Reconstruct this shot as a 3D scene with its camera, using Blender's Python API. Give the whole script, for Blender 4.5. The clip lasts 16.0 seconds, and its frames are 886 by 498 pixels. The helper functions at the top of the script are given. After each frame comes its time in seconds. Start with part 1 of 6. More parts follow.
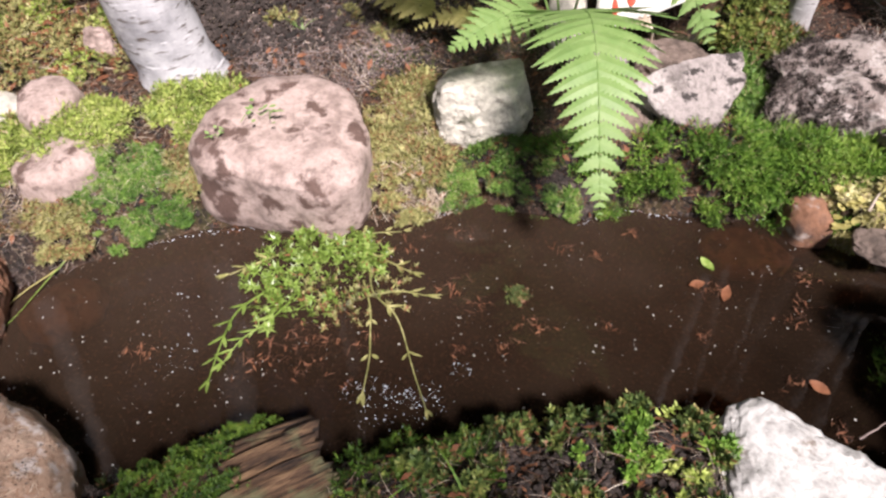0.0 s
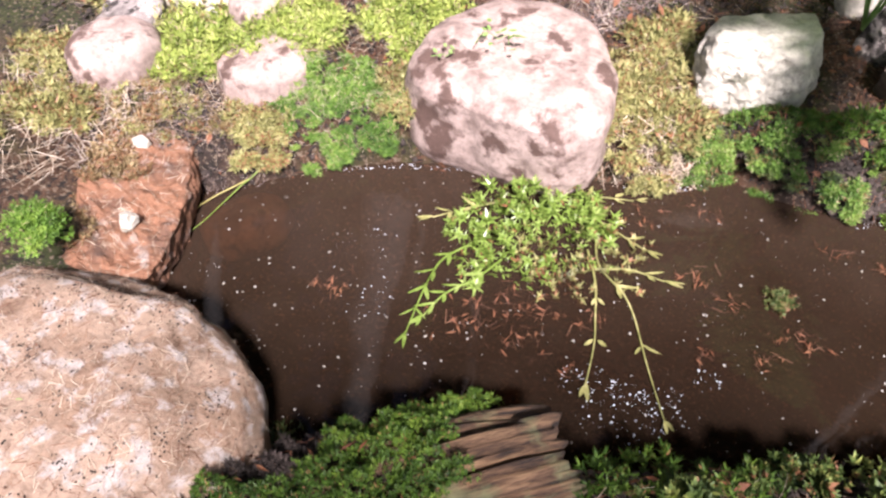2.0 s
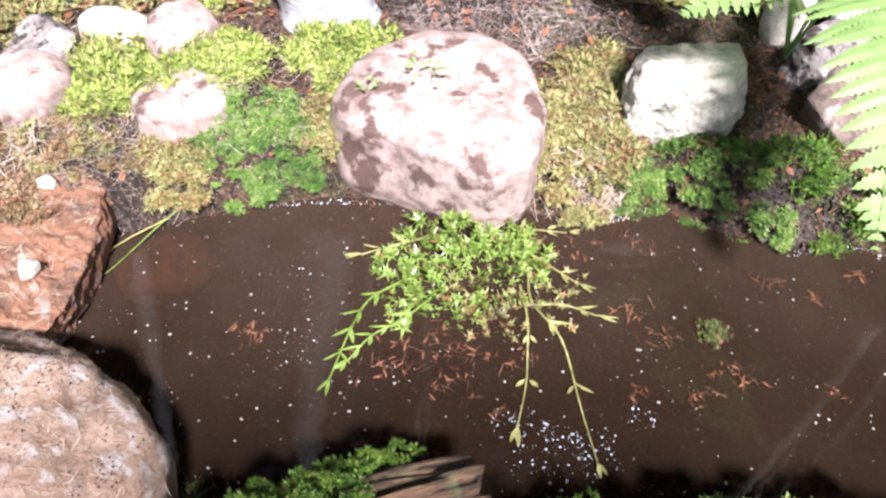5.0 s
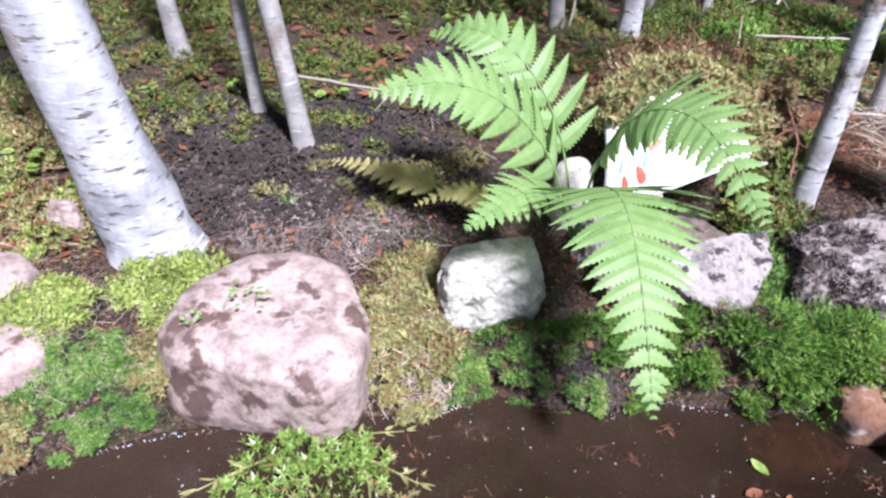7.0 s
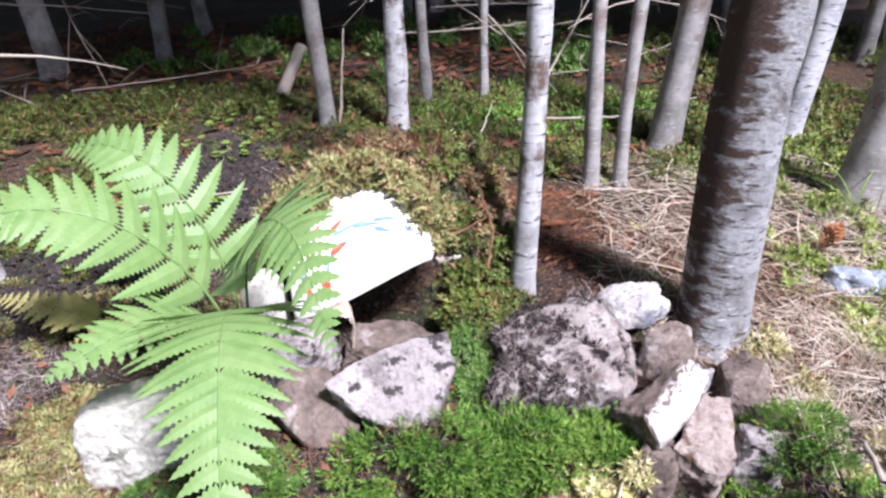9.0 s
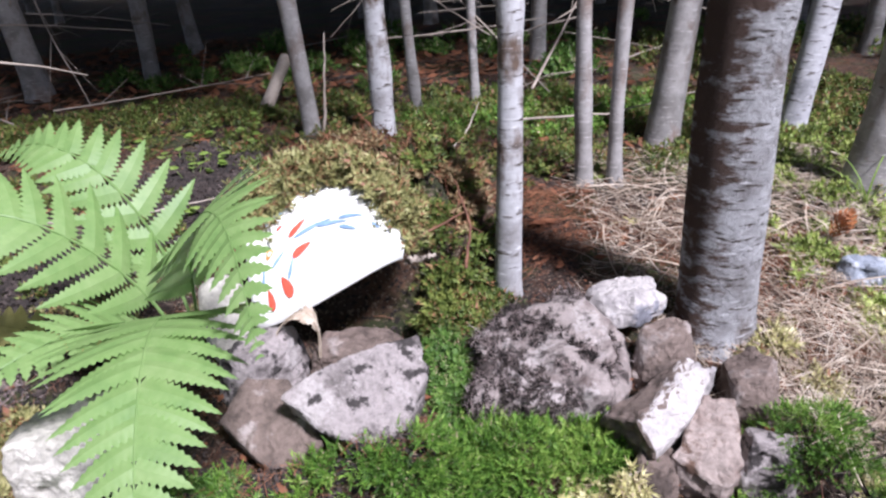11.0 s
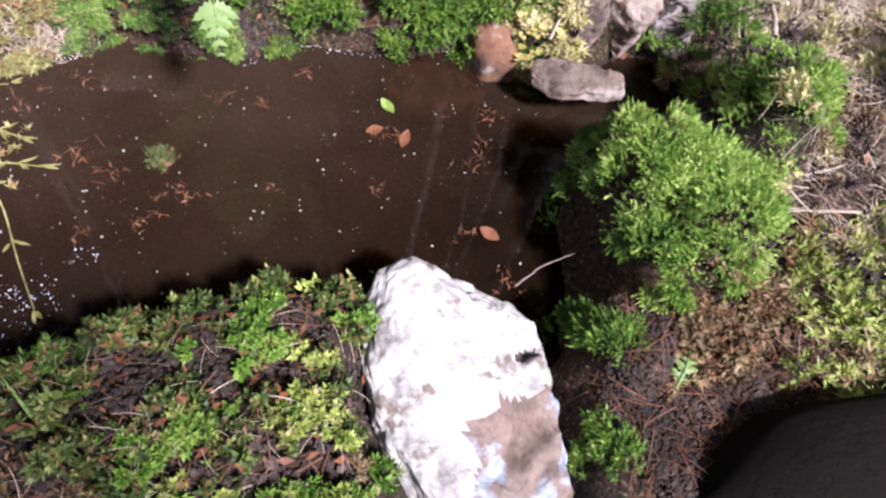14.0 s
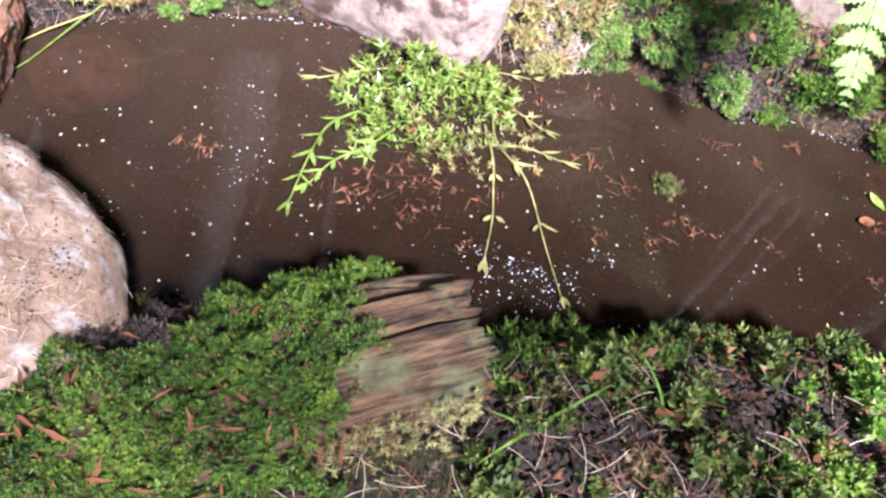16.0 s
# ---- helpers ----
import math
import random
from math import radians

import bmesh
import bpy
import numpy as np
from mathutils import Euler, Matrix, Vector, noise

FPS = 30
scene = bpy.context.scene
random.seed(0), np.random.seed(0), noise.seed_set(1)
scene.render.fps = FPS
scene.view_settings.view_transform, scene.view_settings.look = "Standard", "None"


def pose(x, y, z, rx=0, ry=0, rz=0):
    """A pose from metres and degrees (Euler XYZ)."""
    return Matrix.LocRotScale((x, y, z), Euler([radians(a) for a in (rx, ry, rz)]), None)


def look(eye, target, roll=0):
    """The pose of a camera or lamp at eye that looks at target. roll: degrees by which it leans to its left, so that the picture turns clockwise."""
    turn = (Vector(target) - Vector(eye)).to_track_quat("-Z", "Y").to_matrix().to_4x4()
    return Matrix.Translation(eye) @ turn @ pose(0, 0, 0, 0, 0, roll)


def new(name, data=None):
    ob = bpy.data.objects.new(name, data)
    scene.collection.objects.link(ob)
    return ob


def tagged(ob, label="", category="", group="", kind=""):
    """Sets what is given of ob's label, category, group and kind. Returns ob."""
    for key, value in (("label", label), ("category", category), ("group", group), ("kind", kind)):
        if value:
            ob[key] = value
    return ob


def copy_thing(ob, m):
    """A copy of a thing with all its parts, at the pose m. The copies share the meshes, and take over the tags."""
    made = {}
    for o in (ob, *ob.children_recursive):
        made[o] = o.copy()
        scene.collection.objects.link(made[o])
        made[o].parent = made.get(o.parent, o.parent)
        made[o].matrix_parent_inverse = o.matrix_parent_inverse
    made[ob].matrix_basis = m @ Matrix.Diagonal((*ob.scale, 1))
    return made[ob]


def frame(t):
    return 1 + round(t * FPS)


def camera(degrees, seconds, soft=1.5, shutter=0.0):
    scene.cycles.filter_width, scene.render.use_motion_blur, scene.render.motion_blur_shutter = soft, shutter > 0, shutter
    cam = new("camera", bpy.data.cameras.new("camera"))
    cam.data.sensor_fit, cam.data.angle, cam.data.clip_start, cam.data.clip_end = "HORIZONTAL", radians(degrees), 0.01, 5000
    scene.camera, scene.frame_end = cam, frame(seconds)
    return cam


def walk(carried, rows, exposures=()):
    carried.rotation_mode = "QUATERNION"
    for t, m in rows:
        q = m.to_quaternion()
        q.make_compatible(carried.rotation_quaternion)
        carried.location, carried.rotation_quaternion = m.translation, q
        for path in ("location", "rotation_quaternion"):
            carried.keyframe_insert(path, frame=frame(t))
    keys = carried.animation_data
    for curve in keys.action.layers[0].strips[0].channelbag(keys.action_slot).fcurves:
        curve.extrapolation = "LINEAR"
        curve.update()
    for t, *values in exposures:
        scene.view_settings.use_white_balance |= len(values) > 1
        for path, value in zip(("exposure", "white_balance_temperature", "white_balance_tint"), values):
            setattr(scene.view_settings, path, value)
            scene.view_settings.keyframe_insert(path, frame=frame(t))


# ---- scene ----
cam = camera(66.0, 16.0, soft=2.4)
METRES, EYE, TILT, LEAN, TURN = 8.0, 1.5, 0.0, 0.0, 0.0
PATH = [
    (0, (0.256, 0.058, 1.102), (0.073, 1.411, -0.359), -2.0),
    (0.5, (0.207, 0.086, 1.033), (-0.153, 1.393, -0.437), -6.2),
    (1, (0.126, 0.115, 0.993), (-0.235, 1.412, -0.487), -1.6),
    (1.5, (0.052, 0.133, 0.958), (-0.345, 1.392, -0.545), -1.3),
    (2, (-0.012, 0.134, 0.929), (-0.459, 1.369, -0.58), -1.2),
    (2.5, (-0.015, 0.141, 0.923), (-0.467, 1.371, -0.588), -1.4),
    (3, (-0.009, 0.145, 0.914), (-0.449, 1.37, -0.604), -1.2),
    (3.2, (-0.002, 0.146, 0.908), (-0.417, 1.394, -0.599), -0.3),
    (5.3, (0.028, 0.198, 0.915), (-0.327, 1.541, -0.524), 1.2),
    (5.5, (0.013, 0.192, 0.926), (-0.371, 1.584, -0.459), 0.7),
    (6, (0.022, 0.187, 0.97), (-0.376, 1.709, -0.265), 0.0),
    (6.5, (0.067, 0.2, 1.02), (-0.215, 1.824, -0.112), -0.0),
    (7, (0.135, 0.214, 1.026), (0.052, 1.884, -0.072), 0.9),
    (7.5, (0.188, 0.22, 1.041), (0.225, 1.908, -0.03), 0.4),
    (8, (0.297, 0.247, 1.063), (0.435, 1.953, 0.027), -0.8),
    (8.5, (0.516, 0.348, 1.039), (0.721, 2.09, 0.078), -0.5),
    (8.7, (0.582, 0.352, 1.025), (0.777, 2.124, 0.119), -0.5),
    (11, (0.711, 0.435, 0.911), (0.866, 2.252, 0.089), -3.3),
    (11.5, (0.727, 0.395, 0.9), (1.0, 2.005, -0.255), 1.1),
    (12, (0.75, 0.35, 0.923), (1.258, 1.838, -0.313), 4.9),
    (12.5, (0.749, 0.271, 0.941), (1.32, 1.667, -0.372), 7.4),
    (13, (0.729, 0.183, 0.912), (1.282, 1.464, -0.521), 9.2),
    (13.5, (0.659, 0.215, 0.999), (1.131, 1.219, -0.665), 14.3),
    (14, (0.535, 0.201, 1.0), (0.912, 1.166, -0.711), 16.9),
    (14.5, (0.376, 0.193, 0.977), (0.679, 1.162, -0.746), 17.8),
    (15, (0.24, 0.181, 0.938), (0.453, 1.167, -0.789), 17.1),
    (15.5, (0.105, 0.175, 0.918), (0.238, 1.179, -0.807), 16.5),
    (16, (-0.083, 0.117, 0.807), (-0.02, 1.289, -0.813), 19.3),
]
walk(cam, [(t, look(eye, target, roll)) for t, eye, target, roll in PATH], [(0.0, 0.9, 6800, 20), (0.5, 1.25, 6700, 23), (1.5, 1.45, 6700, 24), (3.2, 1.4, 6700, 24), (6.0, 1.75, 5900, 19), (7.0, 1.2, 5700, 20), (8.5, 1.15, 5800, 21), (11.0, 0.8, 5850, 21), (11.5, 0.7, 6000, 20), (12.0, 0.85, 5900, 22), (13.0, 1.05, 6000, 26), (14.5, 1.2, 6200, 26), (15.2, 1.4, 6200, 25), (16.0, 1.85, 6000, 23)])

# ---- world, sun ----
SUN_ELEV, SUN_AZ = 51.0, 150.0      # azimuth from +y towards +x
world = bpy.data.worlds.new("world")
scene.world = world
world.use_nodes = True
wn = world.node_tree
sky = wn.nodes.new("ShaderNodeTexSky")
sky.sky_type = "NISHITA"
sky.sun_disc = False
sky.sun_elevation, sky.sun_rotation = radians(SUN_ELEV), radians(SUN_AZ)
# thin bright cloud over the blue
wc = wn.nodes.new("ShaderNodeTexCoord")
wz = wn.nodes.new("ShaderNodeTexNoise")
wz.inputs["Scale"].default_value, wz.inputs["Detail"].default_value = 3.0, 6.0
wr = wn.nodes.new("ShaderNodeMapRange")
wr.inputs["From Min"].default_value, wr.inputs["From Max"].default_value = 0.52, 0.66
wm = wn.nodes.new("ShaderNodeMix")
wm.data_type = "RGBA"
wm.inputs[7].default_value = (9.0, 9.2, 9.6, 1)
wn.links.new(wc.outputs["Generated"], wz.inputs["Vector"])
wn.links.new(wz.outputs[0], wr.inputs["Value"])
wn.links.new(wr.outputs[0], wm.inputs[0])
wn.links.new(sky.outputs[0], wm.inputs[6])
wn.links.new(wm.outputs[2], wn.nodes["Background"].inputs[0])
wn.nodes["Background"].inputs[1].default_value = 0.038
sun_data = bpy.data.lights.new("sun", "SUN")
sun_data.energy, sun_data.angle, sun_data.color = 5.0, radians(7.0), (1.0, 0.975, 0.95)
sun = new("sun", sun_data)
a, e = radians(SUN_AZ), radians(SUN_ELEV)
sun.matrix_world = look(Vector((math.sin(a) * math.cos(e), math.cos(a) * math.cos(e), math.sin(e))) * 20, (0, 0, 0))

rng = np.random.default_rng(7)


# ---- materials ----
def nodes_of(name):
    m = bpy.data.materials.new(name)
    m.use_nodes = True
    t = m.node_tree
    return m, t, t.nodes["Principled BSDF"]


def node(t, kind, **values):
    n = t.nodes.new(kind)
    for key, value in values.items():
        n.inputs[key.replace("_", " ")].default_value = value
    return n


def ramp(t, fac, stops):
    r = t.nodes.new("ShaderNodeValToRGB")
    while len(r.color_ramp.elements) < len(stops):
        r.color_ramp.elements.new(0.5)
    for el, (p, c) in zip(r.color_ramp.elements, stops):
        el.position, el.color = p, (*c, 1)
    t.links.new(fac, r.inputs[0])
    return r.outputs[0]


def noise_at(t, coord, scale, detail=6.0, rough=0.6, stretch=None):
    if stretch:
        mp = t.nodes.new("ShaderNodeMapping")
        mp.inputs["Scale"].default_value = stretch
        t.links.new(coord, mp.inputs[0])
        coord = mp.outputs[0]
    n = node(t, "ShaderNodeTexNoise", Scale=scale, Detail=detail, Roughness=rough)
    t.links.new(coord, n.inputs["Vector"])
    return n.outputs[0]


def mixed(t, fac, a_, b_, kind="MIX"):
    m = t.nodes.new("ShaderNodeMix")
    m.data_type, m.blend_type = "RGBA", kind
    for sock, v in ((m.inputs[0], fac), (m.inputs[6], a_), (m.inputs[7], b_)):
        if isinstance(v, bpy.types.NodeSocket):
            t.links.new(v, sock)
        elif isinstance(v, tuple):
            sock.default_value = (*v, 1)
        else:
            sock.default_value = v
    return m.outputs[2]


def bumped(t, p, height, strength, dist):
    b = node(t, "ShaderNodeBump", Strength=strength, Distance=dist)
    t.links.new(height, b.inputs["Height"])
    t.links.new(b.outputs[0], p.inputs["Normal"])


def place_of(t):
    return t.nodes.new("ShaderNodeNewGeometry").outputs["Position"]


def object_of(t):
    return t.nodes.new("ShaderNodeTexCoord").outputs["Object"]


def steps(t, v, lo, hi):
    m = node(t, "ShaderNodeMapRange")
    m.inputs["From Min"].default_value, m.inputs["From Max"].default_value = lo, hi
    t.links.new(v, m.inputs["Value"])
    return m.outputs[0]


def rock_material(name, base, dark, stain, stain_at=(0.55, 0.63), grain=90.0, rough=0.75, crust=None, bump=0.6, spots=22.0):
    """Weathered stone: two-scale mottling, dark stains, fine grain, an optional pale crust."""
    m, t, p = nodes_of(name)
    c = object_of(t)
    col = ramp(t, noise_at(t, c, 14.0), [(0.35, dark), (0.5, base), (0.68, tuple(min(1, x * 1.15) for x in base))])
    if crust:
        col = mixed(t, steps(t, noise_at(t, c, 9.0, 8.0, 0.7), 0.5, 0.56), col, crust)
    col = mixed(t, steps(t, noise_at(t, c, spots, 6.0, 0.6), *stain_at), col, stain)
    fine = noise_at(t, c, grain, 8.0, 0.75)
    col = mixed(t, 0.55, col, ramp(t, fine, [(0.3, (0.25, 0.25, 0.25)), (0.55, (1, 1, 1))]), "MULTIPLY")
    t.links.new(col, p.inputs["Base Color"])
    p.inputs["Roughness"].default_value = rough
    bumped(t, p, fine, bump, 0.006)
    return m


def leafy_material(name, stops, rough=0.6, glow=0.4, patch=9.0, dead=None, share=0.12):
    """Thin plant tissue: colour varies leaf by leaf, tuft by tuft and patch by patch, some leaves are dead, light comes through."""
    m, t, p = nodes_of(name)
    g = t.nodes.new("ShaderNodeNewGeometry")
    rnd = g.outputs["Random Per Island"]
    total = None
    for v, k in ((rnd, 0.26), (steps(t, noise_at(t, g.outputs["Position"], patch, 4.0), 0.32, 0.68), 0.34), (steps(t, noise_at(t, g.outputs["Position"], patch * 5.5, 3.0), 0.3, 0.7), 0.40)):
        sc = node(t, "ShaderNodeMath")
        sc.operation = "MULTIPLY_ADD"
        sc.inputs[1].default_value, sc.inputs[2].default_value = k, 0.0
        t.links.new(v, sc.inputs[0])
        if total is not None:
            t.links.new(total, sc.inputs[2])
        total = sc.outputs[0]
    col = ramp(t, total, stops)
    if dead:
        other = noise_at(t, g.outputs["Position"], 31.0, 3.0)
        both = node(t, "ShaderNodeMath")
        both.operation = "MULTIPLY"
        t.links.new(steps(t, rnd, 1 - share * 2, 1 - share * 2 + 0.02), both.inputs[0])
        t.links.new(steps(t, other, 0.46, 0.52), both.inputs[1])
        col = mixed(t, both.outputs[0], col, dead)
    t.links.new(col, p.inputs["Base Color"])
    p.inputs["Roughness"].default_value = rough
    tr = t.nodes.new("ShaderNodeBsdfTranslucent")
    t.links.new(col, tr.inputs[0])
    ms = t.nodes.new("ShaderNodeMixShader")
    ms.inputs[0].default_value = glow
    t.links.new(p.outputs[0], ms.inputs[1])
    t.links.new(tr.outputs[0], ms.inputs[2])
    t.links.new(ms.outputs[0], t.nodes["Material Output"].inputs[0])
    return m


def bark_material(name, pale, grey, dark, brown, brown_amount=0.5, flank=None, dash_at=0.57):
    """Ringed bark; flank: the colour, direction and reach of shade painted on one side of the trunk."""
    m, t, p = nodes_of(name)
    c = object_of(t)
    col = ramp(t, noise_at(t, c, 7.0, 6.0, 0.65), [(0.35, grey), (0.55, pale), (0.75, grey)])
    col = mixed(t, steps(t, noise_at(t, c, 10.0, 5.0, 0.6, (1, 1, 0.6)), brown_amount, brown_amount + 0.12), col, brown)
    dash = noise_at(t, c, 20.0, 6.0, 0.6, (1.0, 1.0, 5.0))
    col = mixed(t, steps(t, dash, dash_at, dash_at + 0.08), col, dark)
    col = mixed(t, steps(t, noise_at(t, c, 30.0, 4.0, 0.5, (0.8, 0.8, 5.0)), 0.62, 0.7), col, tuple(min(1, x * 1.3) for x in pale))
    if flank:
        # shade painted on one side of the trunk, with a ragged edge
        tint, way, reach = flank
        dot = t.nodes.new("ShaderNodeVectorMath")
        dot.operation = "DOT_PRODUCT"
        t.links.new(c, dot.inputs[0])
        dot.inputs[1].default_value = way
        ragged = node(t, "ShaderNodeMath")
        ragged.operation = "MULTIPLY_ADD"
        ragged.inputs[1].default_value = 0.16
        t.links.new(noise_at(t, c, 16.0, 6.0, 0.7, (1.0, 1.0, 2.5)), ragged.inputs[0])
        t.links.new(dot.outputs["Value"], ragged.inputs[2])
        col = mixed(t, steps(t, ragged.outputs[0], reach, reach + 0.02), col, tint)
    t.links.new(col, p.inputs["Base Color"])
    p.inputs["Roughness"].default_value = 0.7
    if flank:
        # this bark is dull and rough, so its painted shade stays dark
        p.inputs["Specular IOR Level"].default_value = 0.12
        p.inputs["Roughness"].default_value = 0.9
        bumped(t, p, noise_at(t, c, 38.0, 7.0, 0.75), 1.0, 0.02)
    else:
        bumped(t, p, dash, 0.5, 0.004)
    return m


GRANITE = rock_material("pink_granite", (0.42, 0.325, 0.295), (0.22, 0.16, 0.14), (0.115, 0.07, 0.058), (0.515, 0.60), spots=13.0)
PALE = rock_material("pale_quartz", (0.60, 0.57, 0.50), (0.38, 0.36, 0.31), (0.24, 0.24, 0.19), (0.59, 0.66), spots=16.0, bump=0.9)
GREYROCK = rock_material("grey_stone", (0.34, 0.30, 0.29), (0.11, 0.094, 0.088), (0.045, 0.038, 0.036), (0.535, 0.60), spots=27.0, crust=(0.44, 0.40, 0.385), bump=1.0)
BROWNROCK = rock_material("brown_stone", (0.20, 0.15, 0.125), (0.075, 0.055, 0.045), (0.36, 0.31, 0.285), (0.55, 0.62), spots=14.0, bump=1.0)
PEATROCK = rock_material("crusted_stone", (0.34, 0.29, 0.27), (0.13, 0.095, 0.085), (0.055, 0.042, 0.038), (0.52, 0.58), spots=17.0, crust=(0.47, 0.42, 0.40), bump=1.0)
EARTHROCK = rock_material("earthy_boulder", (0.33, 0.235, 0.175), (0.17, 0.10, 0.065), (0.42, 0.37, 0.345), (0.51, 0.60), grain=75.0, bump=1.0, spots=34.0, crust=(0.30, 0.20, 0.14))
REDSTONE = rock_material("rusty_stone", (0.25, 0.12, 0.07), (0.10, 0.06, 0.045), (0.36, 0.30, 0.27), (0.56, 0.66), grain=70.0, bump=1.0)
WHITEROCK = rock_material("white_crusted_rock", (0.62, 0.615, 0.60), (0.36, 0.35, 0.34), (0.24, 0.20, 0.17), (0.575, 0.65), bump=1.0, spots=18.0)
BLUESTONE = rock_material("bluish_stone", (0.27, 0.30, 0.35), (0.15, 0.17, 0.20), (0.43, 0.45, 0.48), (0.52, 0.58))
CAPSTONE = rock_material("whitish_stone", (0.50, 0.465, 0.445), (0.30, 0.275, 0.275), (0.22, 0.22, 0.25), (0.54, 0.60), spots=9.0, bump=0.9)
BROKEN = rock_material("broken_face", (0.25, 0.185, 0.16), (0.13, 0.085, 0.065), (0.36, 0.41, 0.50), (0.53, 0.59), spots=13.0, rough=0.5, bump=0.8)
WEDGE = rock_material("pinkish_stone", (0.38, 0.31, 0.275), (0.19, 0.13, 0.105), (0.13, 0.075, 0.05), (0.57, 0.63), spots=14.0, bump=1.0)
# near-black stone tone, paints the shade inside the white rock's hollows
HOLLOW = rock_material("shaded_hollow", (0.07, 0.05, 0.04), (0.03, 0.02, 0.018), (0.14, 0.10, 0.08))
BIRCH = bark_material("birch_bark", (0.42, 0.42, 0.44), (0.20, 0.20, 0.215), (0.09, 0.075, 0.07), (0.30, 0.25, 0.225), 0.60)
BIRCH2 = bark_material("brown_birch_bark", (0.46, 0.46, 0.47), (0.25, 0.24, 0.24), (0.07, 0.055, 0.045), (0.11, 0.075, 0.055), 0.49)
BARK = bark_material("grey_bark", (0.32, 0.305, 0.295), (0.16, 0.15, 0.14), (0.07, 0.055, 0.045), (0.17, 0.13, 0.11), 0.50, dash_at=0.64)
# brown bark and the left side's shade share one painted dark flank
BIRCH_FLANK = bark_material("brown_shaded_birch_bark", (0.46, 0.46, 0.47), (0.25, 0.24, 0.24), (0.07, 0.055, 0.045), (0.11, 0.075, 0.055), 0.53, ((0.10, 0.068, 0.055), (-0.75, -0.2, 0.02), 0.124))
# on these two the side away from the sun is painted near black
BIRCH_LEAN = bark_material("half_shaded_birch_bark", (0.52, 0.52, 0.54), (0.28, 0.27, 0.27), (0.07, 0.055, 0.045), (0.14, 0.10, 0.08), 0.55, ((0.012, 0.009, 0.008), (-0.80, 0.45, 0.24), 0.105))
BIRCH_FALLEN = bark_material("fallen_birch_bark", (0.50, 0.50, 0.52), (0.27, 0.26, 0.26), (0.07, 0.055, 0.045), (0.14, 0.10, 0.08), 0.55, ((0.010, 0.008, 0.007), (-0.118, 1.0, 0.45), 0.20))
DARKBARK = bark_material("dark_bark", (0.034, 0.029, 0.026), (0.02, 0.017, 0.015), (0.010, 0.008, 0.007), (0.026, 0.02, 0.017), 0.5)

DRY, RED = (0.42, 0.33, 0.22), (0.26, 0.12, 0.06)
MOSS_BRIGHT = leafy_material("bright_moss", [(0.15, (0.07, 0.12, 0.022)), (0.5, (0.26, 0.34, 0.065)), (0.85, (0.54, 0.58, 0.19))], dead=DRY, share=0.06, glow=0.18)
MOSS_GREEN = leafy_material("green_moss", [(0.15, (0.020, 0.055, 0.010)), (0.5, (0.095, 0.20, 0.030)), (0.85, (0.28, 0.40, 0.09))], dead=DRY, share=0.05, glow=0.18)
MOSS_LUSH = leafy_material("lush_moss", [(0.15, (0.018, 0.055, 0.008)), (0.5, (0.11, 0.235, 0.025)), (0.85, (0.36, 0.50, 0.10))], dead=DRY, share=0.03, glow=0.18)
MOSS_MOUND = leafy_material("mound_moss", [(0.22, (0.025, 0.075, 0.010)), (0.45, (0.18, 0.36, 0.045)), (0.60, (0.40, 0.56, 0.12)), (0.80, (0.74, 0.82, 0.38))], dead=RED, share=0.03, glow=0.18, patch=11.0)
MOSS_DARK = leafy_material("dark_moss", [(0.15, (0.018, 0.032, 0.014)), (0.5, (0.075, 0.115, 0.03)), (0.85, (0.25, 0.27, 0.08))], dead=RED, share=0.10, glow=0.18)
MOSS_STAR = leafy_material("star_moss", [(0.15, (0.012, 0.030, 0.009)), (0.5, (0.075, 0.125, 0.028)), (0.85, (0.36, 0.40, 0.11))], dead=RED, share=0.08, patch=14.0, glow=0.18)
MOSS_LOG = leafy_material("log_moss", [(0.15, (0.009, 0.030, 0.004)), (0.5, (0.052, 0.120, 0.011)), (0.85, (0.19, 0.29, 0.036))], dead=RED, share=0.03, patch=14.0, glow=0.18)
MOSS_WOOD = leafy_material("forest_moss", [(0.15, (0.022, 0.040, 0.010)), (0.5, (0.105, 0.150, 0.026)), (0.85, (0.29, 0.32, 0.075))], dead=RED, share=0.12, glow=0.18)
MOSS_OLIVE = leafy_material("olive_moss", [(0.15, (0.07, 0.068, 0.03)), (0.5, (0.25, 0.25, 0.085)), (0.85, (0.54, 0.50, 0.24))], dead=RED, share=0.16, glow=0.18)
MOSS_RUST = leafy_material("rusty_moss", [(0.15, (0.06, 0.045, 0.025)), (0.5, (0.22, 0.16, 0.075)), (0.85, (0.46, 0.36, 0.20))], dead=RED, share=0.2, glow=0.18)
MOSS_PALE = leafy_material("pale_moss", [(0.15, (0.10, 0.085, 0.03)), (0.5, (0.46, 0.43, 0.17)), (0.78, (0.82, 0.79, 0.48))], dead=DRY, share=0.18, glow=0.18)
FERN = leafy_material("fern_green", [(0.0, (0.17, 0.31, 0.09)), (0.5, (0.25, 0.40, 0.13)), (1.0, (0.34, 0.48, 0.19))], 0.5, 0.45)
FERN_YELLOW = leafy_material("yellow_fern", [(0.0, (0.34, 0.31, 0.08)), (1.0, (0.66, 0.60, 0.26))])
DEADLEAF = leafy_material("dead_leaf", [(0.0, (0.09, 0.035, 0.018)), (0.5, (0.20, 0.075, 0.035)), (1.0, (0.36, 0.17, 0.085))], 0.7, 0.2)
CONE = leafy_material("cone_scales", [(0.0, (0.22, 0.085, 0.035)), (1.0, (0.50, 0.21, 0.08))], 0.6, 0.05)
